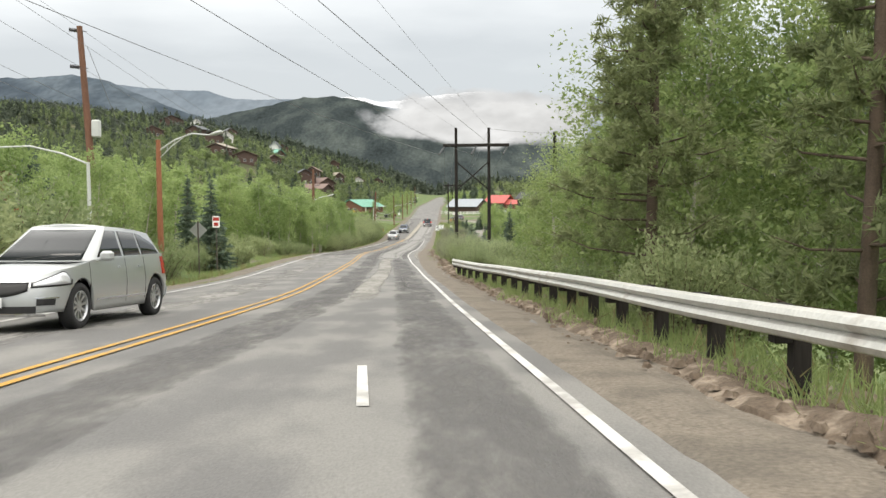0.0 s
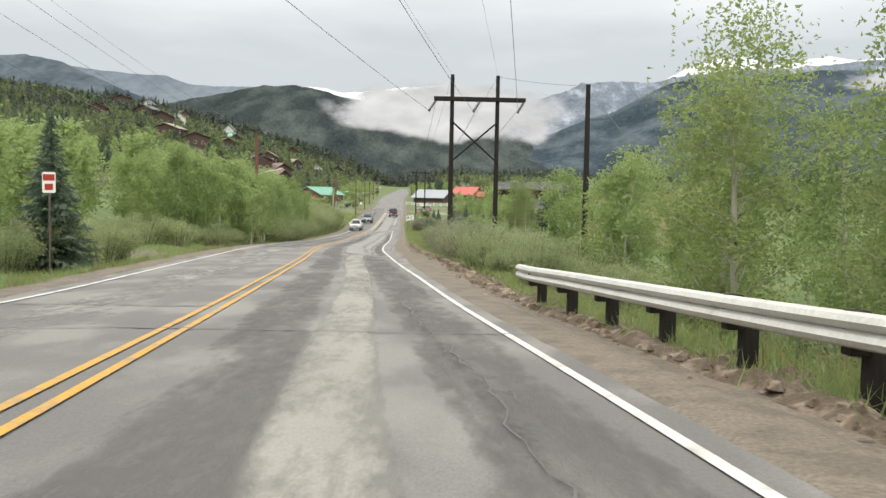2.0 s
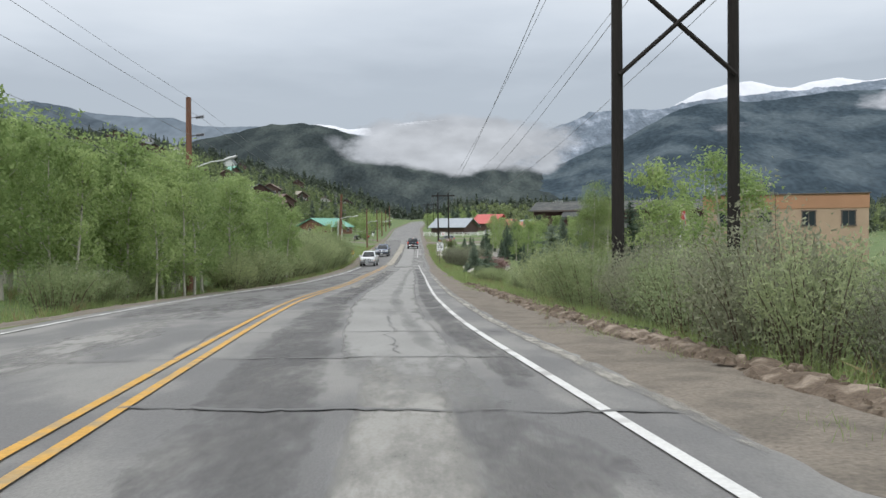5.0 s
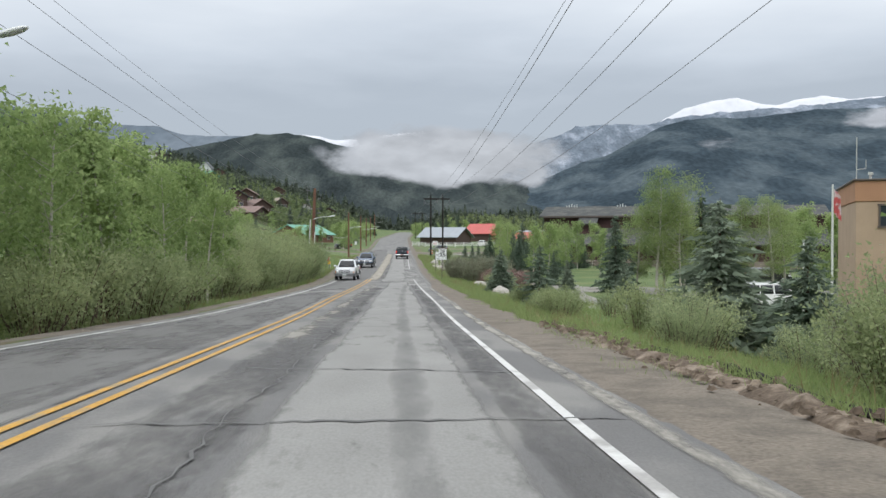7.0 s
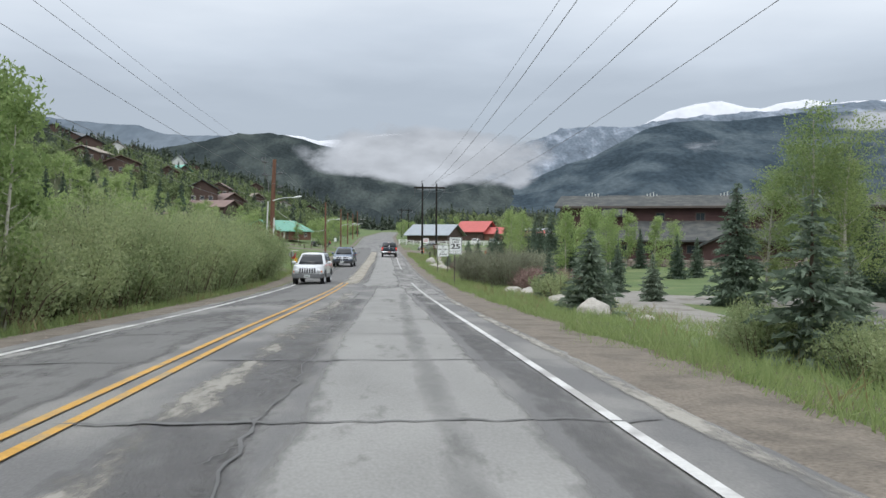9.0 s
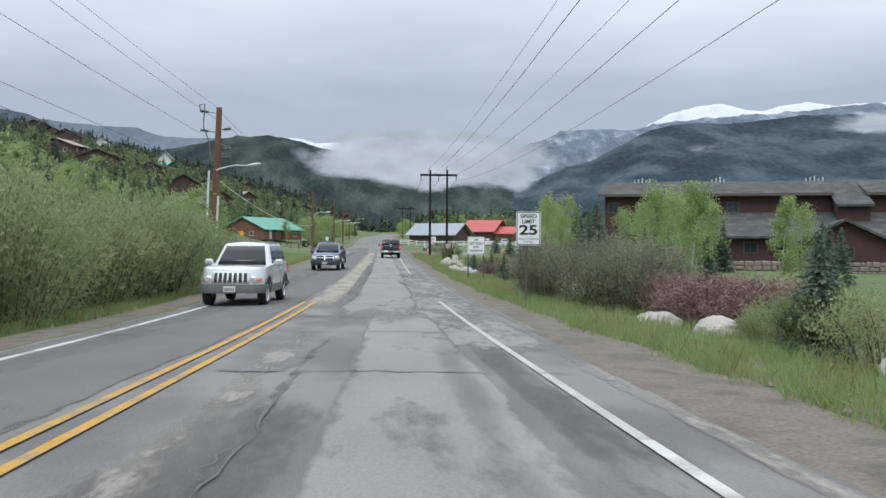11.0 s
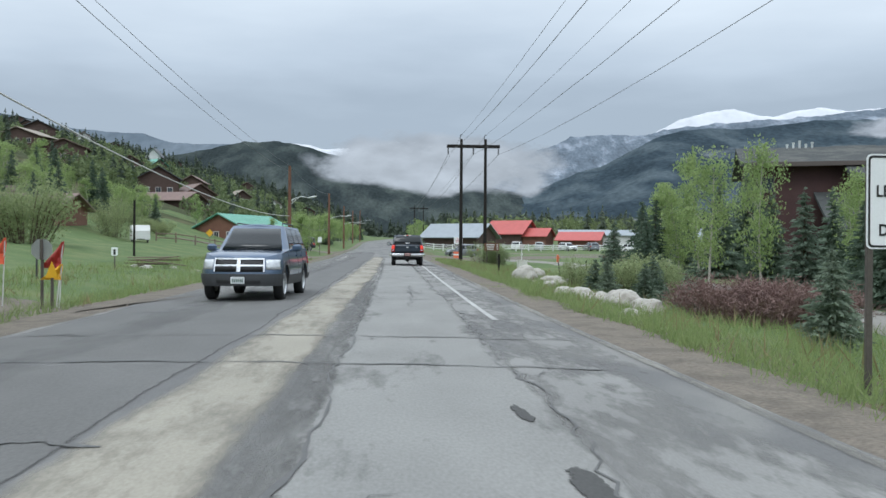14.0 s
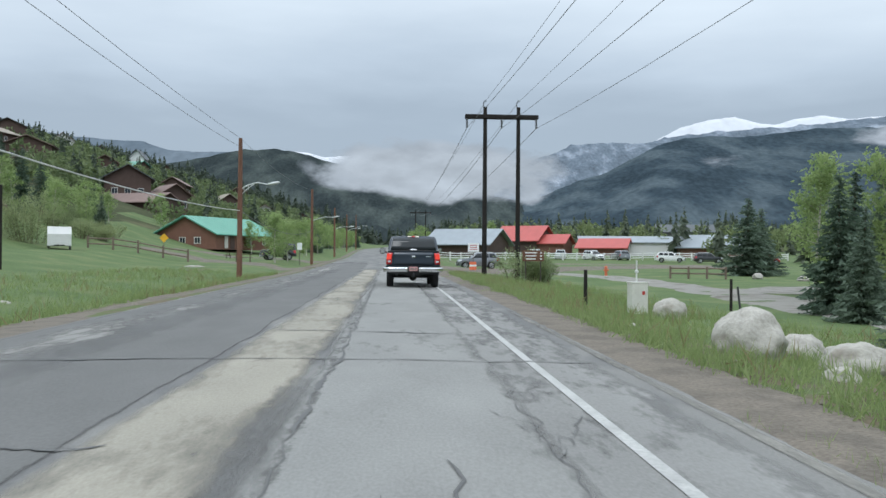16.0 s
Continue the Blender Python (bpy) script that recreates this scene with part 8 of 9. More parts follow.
def suv(label, x, y, rz, L, W, H, body_mat, group="cars", category="car", clear=0.24, wheel=0.36, ax=(0.90, 0.98), hood=(0.82, 1.02), belt=(1.06, 1.14), cowl=1.22, roof_lean=0.72, tail_lean=0.42, tumble=0.17, corner=(0.34, 0.22), bow=0.22, face="wide", clad=None, rails=True, spokes=10, pitch=0.0, rear_window=True, trim_line=True, drop=0.0):
    """An estate-bodied car, nose towards -y before it is turned."""
    z0 = gh(x, y) if not (EDGE_L(y) - 0.5 < x < EDGE_R(y) + 1) else crown(x, y)
    t = thing("car", label, category, group, m=Matrix.Translation((x, y, z0)) @ Matrix.Rotation(radians(rz), 4, "Z") @ Matrix.Rotation(pitch, 4, "X"))
    h = L / 2
    yf, yr = -h, h
    af, ar = yf + ax[0], yr - ax[1]
    R = wheel + 0.07

    def bottom(v):
        b = clear + (0.05 if v < af - R or v > ar + R else 0.0)
        for a in (af, ar):
            if abs(v - a) < R:
                b = max(b, wheel + math.sqrt(R * R - (v - a) ** 2))
        return b
    yc = yf + cowl
    top = tab((yf, hood[0]), (yf + 0.25, hood[0] + 0.55 * (hood[1] - hood[0])), (yc - 0.1, hood[1]), (yc + 0.25, belt[0]), (yr, belt[1]))
    side = tab((0.15, 0.10), (clear, 0.05), (0.5, 0.01), (0.72, 0.0), (0.95, 0.025), (1.2, 0.07))
    nose = tab((0.15, 0.10), (0.30, 0.02), (0.45, 0.0), (0.60, 0.01), (0.75, 0.05), (hood[0], 0.12), (1.2, 0.3))
    back = tab((0.15, 0.12), (0.35, 0.03), (0.5, 0.0), (0.75, 0.03), (1.2, 0.09))
    sh = Shell(W / 2, yf, yr, corner[0], corner[1], bow, 0.10, bottom, top, side, nose, back)
    shell = part("body", sh.body(9, tab((yc - 0.35, 0.045), (yc, -0.03), (yc + 0.3, -0.12))), body_mat, t, smooth=True)
    mb = MB()
    mb.box((0, 0, clear + 0.22), (W - 0.56, L - 0.5, 0.34), bev=0.05)
    mb.box((0, (af + ar) / 2, clear + 0.20), (W - 0.22, ar - af - 2 * R - 0.08, 0.30), bev=0.03)
    part("underbody", mb, BLACK_TRIM, t)
    # greenhouse
    zb = belt[0] - 0.04
    cw = W / 2 - 0.055
    k = H - zb
    gs = tab((zb, 0.0), (zb + 0.25 * k, 0.25 * tumble), (H - 0.05, tumble), (H, tumble + 0.05))
    gf = tab((zb, 0.0), (H - 0.06, roof_lean), (H, roof_lean + 0.14))
    gr = tab((zb, 0.0), (H - 0.08, tail_lean), (H, tail_lean + 0.10))
    ca = Shell(cw, yc - 0.02, yr - 0.06, 0.26, 0.18, 0.16, 0.07, lambda v: zb, lambda v: H - 0.035 - drop * max(0.0, (v + 0.2) / (yr + 0.2)) ** 2, gs, gf, gr)
    part("cabin", ca.body(8, 0.05, 0.0), body_mat, t, smooth=True)
    wl, wh = belt[0] + 0.015, H - 0.10
    part("windscreen", ca.patch(-cw * 0.86, cw * 0.86, wl - 0.02, wh + 0.01, 0.006), GLASS_CAR, t, "dark glossy windscreen", smooth=True)
    b0 = (yc + 0.36, yc + 0.50 + (yr - yc) * 0.27, yc + (yr - yc) * 0.64, yr - 0.36)
    wins = ((b0[0], b0[1] - 0.045), (b0[1] + 0.045, b0[2] - 0.04), (b0[2] + 0.04, b0[3]))
    for sg in (1, -1):
        for j, (ya, yb) in enumerate(wins):
            s0, s1 = ca.on_y(ya), ca.on_y(yb)
            lo = lambda s, s0=s0: wl + (belt[1] - belt[0]) * min(1, s / ca.S)
            hi = (lambda s: wh - drop * max(0.0, (ca.base(s)[2] + 0.2) / (yr + 0.2)) ** 2 - (0.16 * max(0.0, (s - s0) / (s1 - s0)) ** 2 if j == 2 and drop else 0.0)) if drop else wh
            part("side_window", ca.patch(sg * s0, sg * s1, (lambda s, lo=lo: lo(abs(s))), (lambda s, hi=hi: hi(abs(s)) if callable(hi) else hi), 0.006), GLASS_CAR, t, "dark side window", smooth=True)
    if rear_window:
        part("rear_window", ca.patch(ca.S - cw * 0.82, ca.S + cw * 0.82, belt[1] + 0.02, wh - 0.02 - drop, 0.006), GLASS_CAR, t, "dark rear window", smooth=True)
    # doors, handles, mouldings
    for sg in (1, -1):
        for yd in (b0[0] - 0.28, b0[1], b0[2]):
            s = sh.on_y(yd)
            part("door_gap", sh.patch(sg * (s - 0.006), sg * (s + 0.006), clear + 0.10, top(yd) - 0.02, 0.003, nz=6), SEAM, t)
        for yd in (b0[1] - 0.2, b0[2] - 0.2):
            s = sh.on_y(yd)
            part("door_handle", sh.patch(sg * (s - 0.10), sg * (s + 0.10), belt[0] - 0.15, belt[0] - 0.115, 0.035), body_mat, t)
        mirror_at(t, sg * (W / 2 + 0.11), yc + 0.42, belt[0] + 0.06, body_mat)
        if trim_line:
            part("side_moulding", sh.patch(sg * sh.on_y(af + R + 0.1), sg * sh.on_y(ar - R - 0.05), clear + 0.17, clear + 0.205, 0.012), CHROME if clad is None else clad, t)
        if clad is not None:
            hi = lambda s: max(clear + 0.22, bottom(sh.base(s)[2]) + 0.075)
            lo = lambda s: bottom(sh.base(s)[2])
            part("wheel_arch_trim", sh.patch(sg * sh.on_y(yf + 0.35), sg * sh.on_y(yr - 0.3), lo, hi, 0.022, nz=2), clad, t, "grey plastic wheel arch trim")
        # tail lamps
        part("tail_lamp", sh.patch(sg * (sh.S - W / 2 + 0.02), sg * (sh.S - W / 2 - 0.28), 0.80, belt[1] - 0.06, 0.014), LAMP_RED, t, "red tail lamp")
    # nose
    wx = W / 2
    g0, g1 = 0.50 + 0.04, hood[0] - 0.03
    if face == "wide":
        part("grille", sh.patch(-0.48, 0.48, lambda s: g0 + 0.10 * (abs(s) / 0.48) ** 2, g1 - 0.03, 0.012), BLACK_TRIM, t, "black grille with a chrome edge", smooth=True)
        part("grille_edge", sh.patch(-0.52, 0.52, g1 - 0.03, g1, 0.02), CHROME, t, "chrome strip")
        part("lower_grille", sh.patch(-0.62, 0.62, 0.30, 0.41, 0.012), BLACK_TRIM, t)
        part("skid_plate", sh.patch(-0.75, 0.75, 0.25, 0.29, 0.03), CHROME, t, "silver lower lip")
        for sg in (1, -1):
            lo = lambda s: g0 + 0.16 + 0.06 * (abs(s) - 0.55)
            hi = lambda s: min(lo(s) + 0.05 + 0.35 * max(0.0, abs(s) - 0.53), top(sh.base(s)[2]) - 0.045, lo(s) + 0.05 + 1.0 * max(0.0, 1.16 - abs(s)))
            part("headlamp_bezel", sh.patch(sg * 0.52, sg * 1.20, lambda s: lo(s) - 0.016, lambda s: hi(s) + 0.014, 0.009), BLACK_TRIM, t, smooth=True)
            part("headlamp", sh.patch(sg * 0.55, sg * 1.15, lambda s: lo(s) + 0.008, lambda s: hi(s) - 0.004, 0.014), LAMP_CLEAR, t, "swept clear headlamp", smooth=True)
            part("fog_lamp_recess", sh.patch(sg * 0.62, sg * 0.90, 0.42, 0.52, 0.008), BLACK_TRIM, t)
            part("fog_lamp_trim", sh.patch(sg * 0.60, sg * 0.95, 0.525, 0.545, 0.018), CHROME, t)
    elif face == "slots":
        part("grille", sh.patch(-0.50, 0.50, g0 + 0.07, g1, 0.02), body_mat, t, smooth=True)
        for k in range(7):
            c = -0.39 + 0.13 * k
            part("grille_slot", sh.patch(c - 0.042, c + 0.042, g0 + 0.10, g1 - 0.04, 0.026), BLACK_TRIM, t)
        part("front_bumper", sh.patch(-0.98, 0.98, 0.36, g0 + 0.05, 0.055), GREY_TRIM, t, "grey plastic bumper")
        for sg in (1, -1):
            p = sh.at(sg * 0.60, g0 + 0.17, 0.0)
            mb = MB()
            mb.tube([(p[0], p[1] + 0.05, p[2]), (p[0], p[1] - 0.03, p[2]), (p[0], p[1] - 0.05, p[2])], [0.105, 0.105, 0.07], 20)
            part("headlamp", mb, LAMP_CLEAR, t, "round clear headlamp", smooth=False)
            part("indicator_lamp", sh.patch(sg * 0.73, sg * 0.83, g0 + 0.12, g0 + 0.21, 0.02), LAMP_AMBER, t, "amber indicator lamp")
    else:
        g0 = 0.66
        part("grille", sh.patch(-0.54, 0.54, g0, g1, 0.018), BLACK_TRIM, t, smooth=True)
        part("grille_bar", sh.patch(-0.54, 0.54, (g0 + g1) / 2 - 0.02, (g0 + g1) / 2 + 0.02, 0.034), CHROME, t, "chrome crossed grille bar")
        part("grille_bar", sh.patch(-0.04, 0.04, g0, g1, 0.032), CHROME, t, "chrome crossed grille bar")
        part("grille_edge", sh.patch(-0.57, 0.57, g1 - 0.01, g1 + 0.025, 0.03), CHROME, t, "chrome strip")
        for sg in (1, -1):
            part("grille_edge", sh.patch(sg * 0.54, sg * 0.57, g0, g1, 0.03), CHROME, t, "chrome strip")
            part("headlamp", sh.patch(sg * 0.60, sg * 1.0, g0 + 0.05, lambda s: min(g1 - 0.01, top(sh.base(s)[2]) - 0.06), 0.016), LAMP_CLEAR, t, "clear headlamp", smooth=True)
        part("front_bumper", sh.patch(-1.1, 1.1, 0.34, g0 - 0.05, 0.05), BUMPER_DARK, t, "grey plastic bumper")
        part("lower_grille", sh.patch(-0.5, 0.5, 0.40, 0.47, 0.056), BLACK_TRIM, t)
    p = sh.at(0, 0.47, 0.07)
    plate_at(t, p, -1, PLATE)
    p = sh.at(sh.S, 0.72, 0.02)
    plate_at(t, p, 1, PLATE)
    part("rear_bumper", sh.patch(sh.S - 1.05, sh.S + 1.05, clear + 0.10, 0.55, 0.03), clad or body_mat, t)
    if rails:
        for sg in (1, -1):
            mb = MB()
            xr = sg * (cw - tumble - 0.10)
            mb.tube([(xr, yc + 1.0, H - 0.03), (xr, yc + 1.1, H + 0.045), (xr, yr - 0.85, H + 0.045), (xr, yr - 0.72, H - 0.03)], 0.016, 6)
            part("roof_rail", mb, DARK_METAL if clad else ALLOY, t)
    for wx0 in (-0.35, 0.1):
        a, b = ca.at(wx0, wl, 0.02), ca.at(wx0 + 0.5, wl + 0.05, 0.02)
        mb = MB()
        mb.tube([a, b], 0.008, 5)
        part("wiper", mb, BLACK_TRIM, t)
    for sx in (1, -1):
        for a in (af, ar):
            car_wheel(t, sx * (W / 2 - 0.13), a, wheel, 0.23, spokes)
    return t


SILVER = paint("silver_car_paint", (0.46, 0.48, 0.48), 0.45)
PALE_SILVER = paint("pale_silver_car_paint", (0.62, 0.64, 0.65), 0.25)
BLUE_PAINT = paint("slate_blue_car_paint", (0.075, 0.115, 0.185), 0.35)
GREY_PAINT = paint("grey_car_paint", (0.22, 0.23, 0.25), 0.35)
NAVY = paint("navy_black_car_paint", (0.012, 0.022, 0.036), 0.2)
WHITE_PAINT = paint("white_car_paint", (0.75, 0.75, 0.74), 0.0)
RED_PAINT = paint("red_car_paint", (0.40, 0.05, 0.04), 0.1)
DARK_PAINT = paint("dark_car_paint", (0.03, 0.032, 0.036), 0.2)


def grade(x, y, sgn=1):
    """Slope of the road under a car that stands along it."""
    return math.atan2(ROAD_Z(y + 1.5) - ROAD_Z(y - 1.5), 3.0) * sgn


suv("silver family SUV with swept headlamps on the road", -2.28, 15.5, -4, 4.67, 1.84, 1.70, SILVER, clear=0.26, wheel=0.37, ax=(0.90, 0.77), hood=(0.83, 1.05), belt=(1.10, 1.20), cowl=1.12, roof_lean=1.02, tail_lean=0.55, tumble=0.19, corner=(0.50, 0.24), bow=0.24, drop=0.11, rails=False, pitch=grade(-2.25, 15.45))
suv("pale silver boxy SUV with round headlamps on the road", -4.80, 157.4, -4, 4.15, 1.72, 1.68, PALE_SILVER, clear=0.34, wheel=0.355, ax=(0.76, 0.95), hood=(0.96, 1.06), belt=(1.08, 1.12), cowl=1.22, roof_lean=0.62, tail_lean=0.18, tumble=0.19, corner=(0.40, 0.20), bow=0.24, face="slots", clad=GREY_TRIM, spokes=5)
suv("slate blue SUV with a chrome crossed grille on the road", -4.42, 190.0, -3, 4.78, 1.83, 1.76, BLUE_PAINT, clear=0.34, wheel=0.37, ax=(0.86, 1.06), hood=(0.97, 1.12), belt=(1.14, 1.18), cowl=1.34, roof_lean=0.74, tail_lean=0.26, tumble=0.20, corner=(0.42, 0.20), bow=0.24, face="cross", clad=BUMPER_DARK, spokes=5)
suv("grey SUV parked on gravel beside the fence", 8.3, 283.0, -90, 4.6, 1.84, 1.68, GREY_PAINT, wheel=0.36, hood=(0.86, 1.05), belt=(1.08, 1.18), roof_lean=0.75, tail_lean=0.45, corner=(0.42, 0.24))
suv("dark boxy off-road car parked in the yard", -13.6, 292.6, -70, 4.0, 1.85, 1.85, DARK_PAINT, clear=0.36, wheel=0.40, hood=(1.08, 1.12), belt=(1.16, 1.18), cowl=1.3, roof_lean=0.3, tail_lean=0.08, tumble=0.1, corner=(0.16, 0.12), bow=0.06, face="slots", clad=BLACK_TRIM, spokes=5)
for i, (cx, cy, cr, cp, lab) in enumerate((
    (23.5, 338.0, 160, WHITE_PAINT, "white car parked behind the rail fence"), (28.0, 340.0, 170, SILVER, "silver car parked behind the rail fence"),
    (33.0, 337.0, 20, WHITE_PAINT, "white car parked behind the rail fence"), (38.0, 339.0, 190, GREY_PAINT, "grey car parked behind the rail fence"),
    (44.5, 332.0, 70, WHITE_PAINT, "white car parked on the lot"), (50.0, 330.0, 80, DARK_PAINT, "dark car parked on the lot"),
    (57.0, 328.0, 95, WHITE_PAINT, "white car parked on the lot"), (62.0, 336.0, 85, RED_PAINT, "red car parked on the lot"))):
    suv(lab, cx, cy, cr, 4.7, 1.85, 1.66, cp, group="parked cars", corner=(0.4, 0.22))
suv("white SUV parked on the lot before the tan building", 20.5, 132.6, 90, 4.8, 1.9, 1.75, WHITE_PAINT, hood=(0.95, 1.08), belt=(1.12, 1.18), cowl=1.3, roof_lean=0.6, tail_lean=0.25)
suv("dark car parked on the lot beside the lodge", 33.0, 163.5, 80, 4.6, 1.84, 1.5, DARK_PAINT, group="parked cars", rails=False)


def pickup(label, x, y):
    """A full-size pickup with a cap over its bed, tail towards -y."""
    L, W, H, clear, R0 = 5.9, 2.03, 1.95, 0.42, 0.41
    t = thing("pickup_truck", label, "pickup truck", m=Matrix.Translation((x, y + 1.25 + L / 2 - 1.25, crown(x, y))) @ Matrix.Rotation(math.pi, 4, "Z"))
    yf, yr = -L / 2, L / 2
    af, ar = yf + 0.95, yr - 1.25
    R = R0 + 0.08

    def bottom(v):
        b = clear + (0.18 if v > yr - 0.3 else 0.05)
        for a in (af, ar):
            if abs(v - a) < R:
                b = max(b, R0 + math.sqrt(R * R - (v - a) ** 2))
        return b
    top = tab((yf, 1.10), (yf + 0.2, 1.18), (yf + 1.3, 1.24), (yf + 1.6, 1.36), (yr, 1.38))
    side = tab((0.3, 0.08), (0.6, 0.015), (0.85, 0.0), (1.1, 0.02), (1.4, 0.055))
    sh = Shell(W / 2, yf, yr, 0.20, 0.09, 0.12, 0.03, bottom, top, side, tab((0.3, 0.06), (0.6, 0.0), (1.2, 0.05)), tab((0.3, 0.03), (0.8, 0.0), (1.2, 0.015), (1.38, 0.0)))
    part("body", sh.body(9, tab((yf + 0.9, 0.03), (yf + 1.35, -0.05), (yf + 1.6, -0.1))), NAVY, t, smooth=True)
    mb = MB()
    mb.box((0, 0.1, 0.66), (W - 0.64, L - 1.2, 0.24), bev=0.04)
    mb.box((0, (af + ar) / 2, 0.62), (W - 0.25, ar - af - 2 * R - 0.1, 0.34), bev=0.03)
    mb.tube([(-0.85, ar, R0), (0.85, ar, R0)], 0.055, 10)
    mb.tube([(-0.02, ar - 0.16, R0), (-0.02, ar, R0 - 0.01), (-0.02, ar + 0.16, R0)], [0.05, 0.16, 0.06], 12)
    part("underbody", mb, BLACK_TRIM, t)
    # cab
    zb = 1.34
    k = H - zb
    gs = tab((zb, 0.0), (H - 0.05, 0.13), (H, 0.20))
    cab = Shell(W / 2 - 0.06, yf + 1.35, 0.75, 0.24, 0.12, 0.14, 0.03, lambda v: zb - 0.02, lambda v: H - 0.03, gs, tab((zb, 0), (H, 0.75)), tab((zb, 0), (H, 0.1)))
    part("cabin", cab.body(7, 0.04, 0.0), NAVY, t, smooth=True)
    cw = W / 2 - 0.06
    part("windscreen", cab.patch(-cw * 0.85, cw * 0.85, zb + 0.03, H - 0.09, 0.006), GLASS_CAR, t, smooth=True)
    for sg in (1, -1):
        for ya, yb in ((yf + 1.95, yf + 2.55), (yf + 2.65, 0.55)):
            part("side_window", cab.patch(sg * cab.on_y(ya), sg * cab.on_y(yb), zb + 0.05, H - 0.10, 0.006), GLASS_CAR, t, smooth=True)
        mirror_at(t, sg * (W / 2 + 0.17), yf + 1.85, 1.42, BLACK_TRIM, (0.24, 0.14, 0.26))
    # cap over the bed
    cp = Shell(W / 2 - 0.05, 0.80, yr - 0.02, 0.08, 0.10, 0.02, 0.04, lambda v: 1.37, lambda v: H - 0.02, tab((1.37, 0.0), (H - 0.1, 0.10), (H - 0.02, 0.15)), tab((1.3, 0), (2, 0)), tab((1.37, 0.0), (H - 0.08, 0.20), (H - 0.02, 0.26)))
    cap = part("bed_cap", cp.body(7, 0.035, 0.0), NAVY, t, "dark cap over the truck bed", smooth=True)
    w = W / 2 - 0.05
    part("rear_window", cp.patch(cp.S - w * 0.90, cp.S + w * 0.90, 1.42, H - 0.085, 0.008), GLASS_CAR, cap, "wide dark rear window", smooth=True)
    part("window_ledge", cp.patch(cp.S - w * 0.96, cp.S + w * 0.96, lambda s: 1.375 + 0.03 * (1 - abs(s - cp.S) / w), lambda s: 1.40 + 0.03 * (1 - abs(s - cp.S) / w), 0.055), BLACK_TRIM, cap, smooth=True)
    part("window_handle", cp.patch(cp.S - 0.12, cp.S + 0.12, 1.425, 1.455, 0.045), CHROME, cap, "chrome cap handle")
    for sg in (1, -1):
        part("side_window", cp.patch(sg * cp.on_y(1.1), sg * cp.on_y(yr - 0.35), 1.46, H - 0.14, 0.006), GLASS_CAR, cap, smooth=True)
    p = cp.at(cp.S, H - 0.045, 0.02)
    mb = MB()
    mb.box((0, p[1] - 0.02, H - 0.015), (0.10, 0.06, 0.03), bev=0.01)
    part("third_brake_lamp", mb, LIT_RED, cap, "red brake lamp at the roof edge")
    for sx in (-0.14, 0.14):
        mb = MB()
        mb.box((sx, p[1] - 0.02, H - 0.018), (0.13, 0.05, 0.025), bev=0.008)
        part("cargo_lamp", mb, LIT_WHITE, cap, "pale lamp at the roof edge")
    # tailgate
    S = sh.S
    part("tailgate", sh.patch(S - 0.78, S + 0.78, 0.84, 1.345, 0.014, nz=4), NAVY, t, "dark blue tailgate", smooth=True)
    part("tailgate_crease", sh.patch(S - 0.72, S + 0.72, 1.02, 1.035, 0.024), NAVY, t)
    part("badge", sh.patch(S - 0.085, S + 0.085, 1.145, 1.205, 0.026), CHROME, t, "plain oval chrome badge", smooth=True)
    part("badge", sh.patch(S + 0.48, S + 0.68, 1.165, 1.195, 0.020), CHROME, t, "plain chrome badge bar")
    for sg in (1, -1):
        a, b = sg * (S - W / 2 + 0.20), sg * (S - W / 2 - 0.10)
        tl = part("tail_lamp", sh.patch(a, b, 0.88, 1.32, 0.016, nz=4), LAMP_RED, t, "tall red tail lamp", smooth=True)
        part("brake_lens", sh.patch(sg * (S - W / 2 + 0.17), sg * (S - W / 2 - 0.02), 1.08, 1.27, 0.022), LIT_RED, tl, "glowing red brake lens")
        part("reverse_lens", sh.patch(sg * (S - W / 2 + 0.16), sg * (S - W / 2 + 0.06), 0.96, 1.02, 0.022), LAMP_CLEAR, tl)
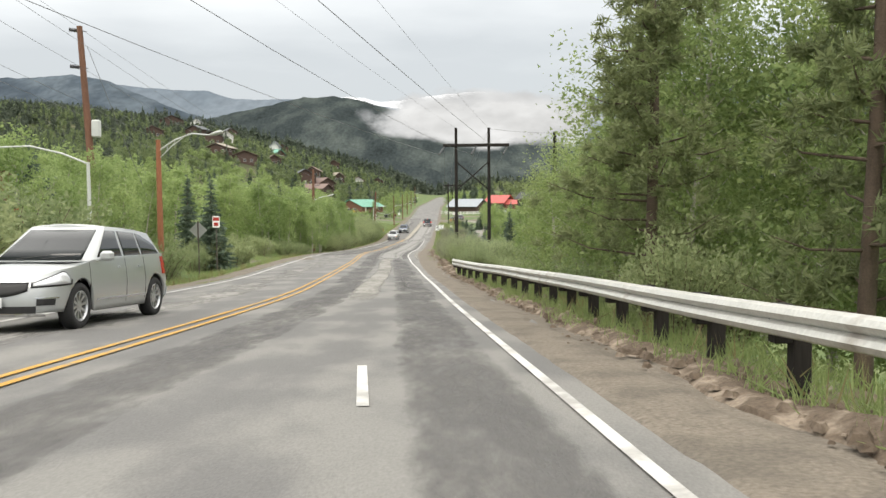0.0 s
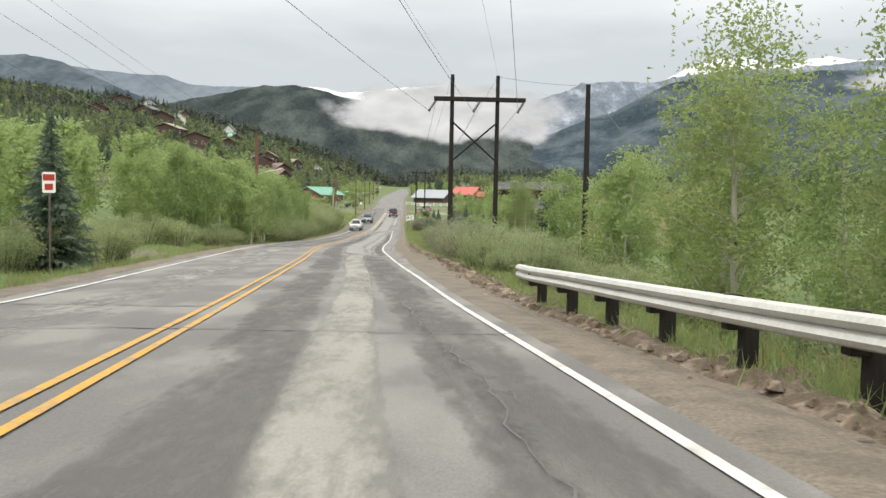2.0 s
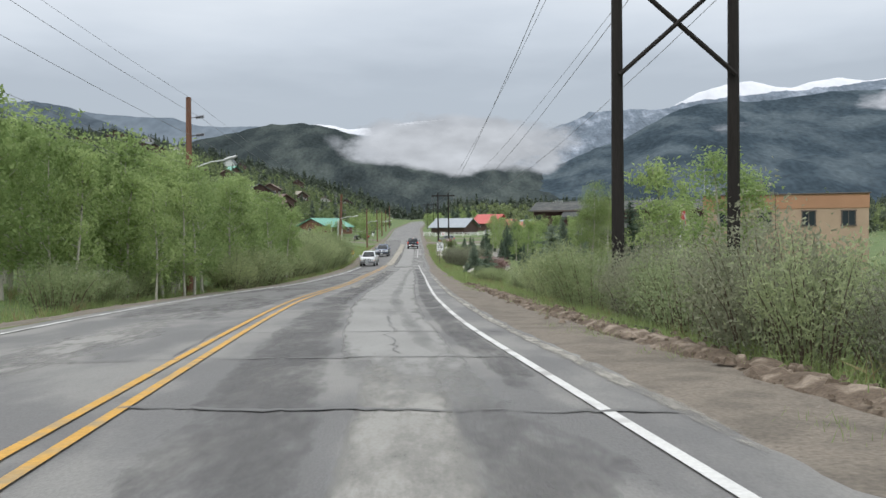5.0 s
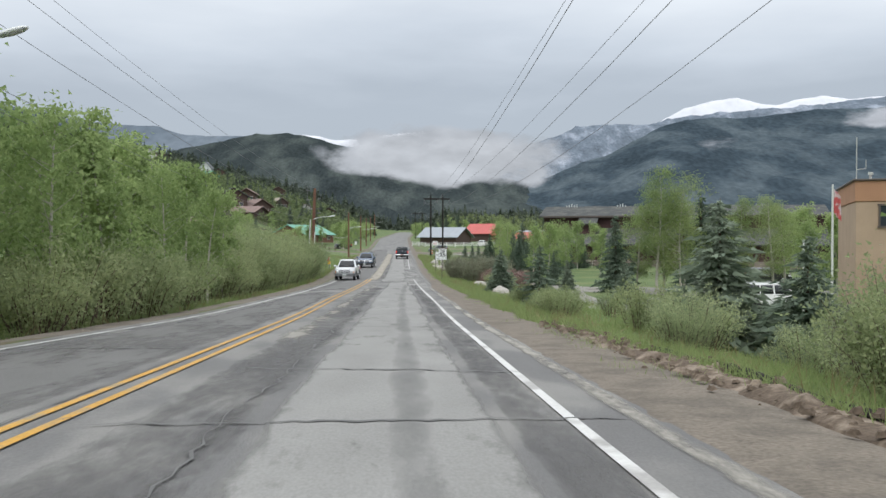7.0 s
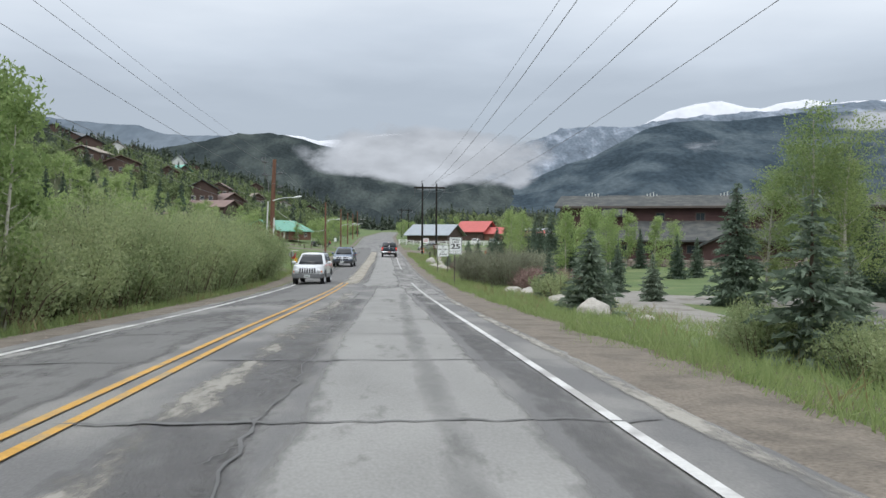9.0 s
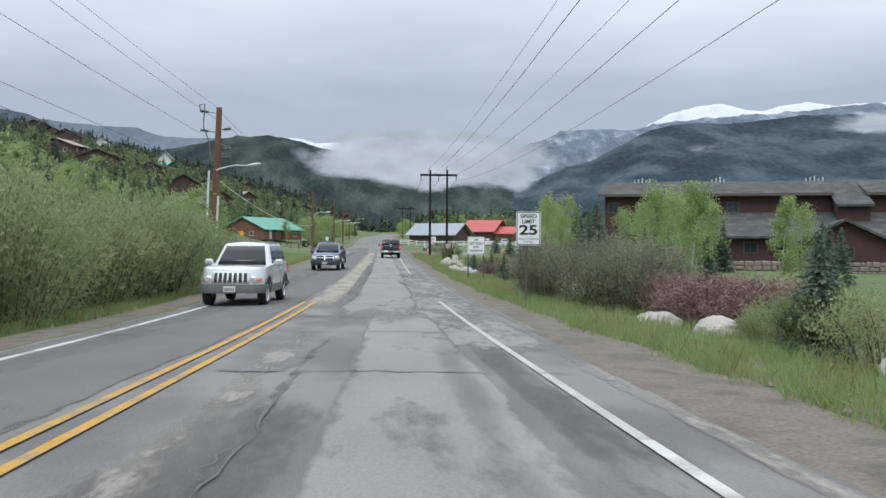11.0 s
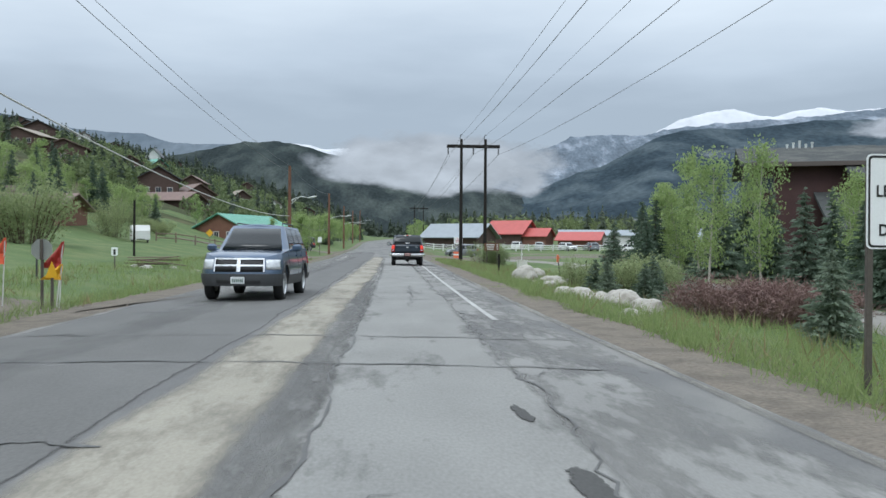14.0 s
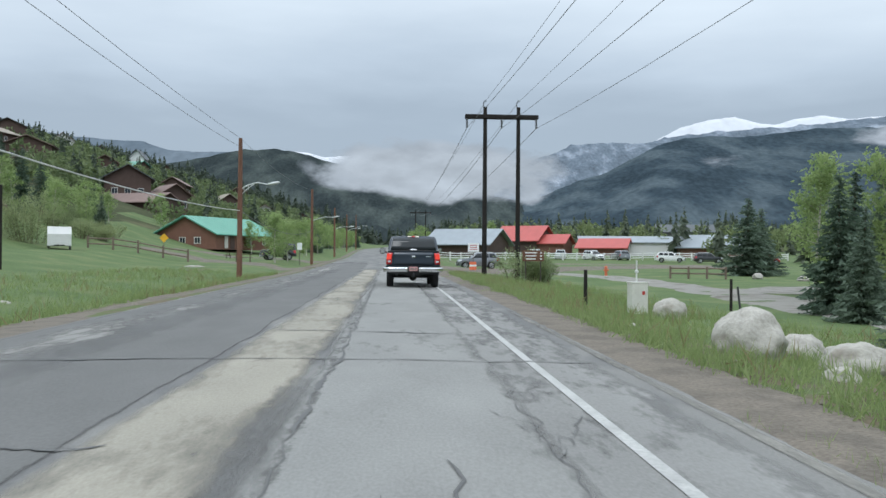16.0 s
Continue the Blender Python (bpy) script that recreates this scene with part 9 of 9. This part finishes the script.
        part("rear_bumper", sh.patch(sg * (S - 0.21), sg * (S - W / 2 - 0.05), 0.60, 0.77, 0.12, nz=3), CHROME, t, "chrome rear bumper half", smooth=True)
        part("bumper_step", sh.patch(sg * (S - 0.24), sg * (S - W / 2 + 0.02), 0.77, 0.80, 0.10), BLACK_TRIM, t)
    part("bumper_centre", sh.patch(S - 0.21, S + 0.21, 0.60, 0.80, 0.10), BLACK_TRIM, t)
    part("bumper_valance", sh.patch(S - 0.9, S + 0.9, 0.52, 0.60, 0.03), BLACK_TRIM, t)
    plate_at(t, sh.at(S, 0.72, 0.125), 1, RED_PLATE)
    mb = MB()
    mb.box((0, yr - 0.02, 0.47), (0.10, 0.34, 0.09), bev=0.01)
    mb.box((0, yr - 0.10, 0.49), (0.60, 0.07, 0.07), bev=0.01)
    mb.tube([(0, yr + 0.12, 0.50), (0, yr + 0.12, 0.56), (0, yr + 0.12, 0.60)], [0.025, 0.03, 0.028], 8)
    part("tow_hitch", mb, BLACK_TRIM, t)
    mb = MB()
    mb.tube([(0.62, yr - 1.2, 0.50), (0.62, yr - 0.25, 0.46)], 0.04, 8)
    part("exhaust", mb, DARK_METAL, t)
    for sg in (1, -1):
        mb = MB()
        mb.box((sg * (W / 2 - 0.16), ar - R - 0.02, 0.42), (0.28, 0.015, 0.34), bev=0.004)
        part("mud_flap", mb, BLACK_TRIM, t)
        part("headlamp", sh.patch(sg * 0.55, sg * 1.05, 0.85, 1.05, 0.016), LAMP_CLEAR, t, "clear headlamp")
        for yd in (yf + 1.5, yf + 2.6, 0.65):
            s = sh.on_y(yd)
            part("door_gap", sh.patch(sg * (s - 0.006), sg * (s + 0.006), 0.55, 1.34, 0.003, nz=6), SEAM, t)
    part("grille", sh.patch(-0.5, 0.5, 0.75, 1.05, 0.016), CHROME, t, "chrome grille")
    part("front_bumper", sh.patch(-1.0, 1.0, 0.50, 0.68, 0.06), CHROME, t, "chrome front bumper")
    for sx in (1, -1):
        for a in (af, ar):
            car_wheel(t, sx * (W / 2 - 0.15), a, R0, 0.27, 6)
    return t


pickup("dark navy pickup truck with a cap and chrome bumper", -0.07, 225.1 - 1.25)
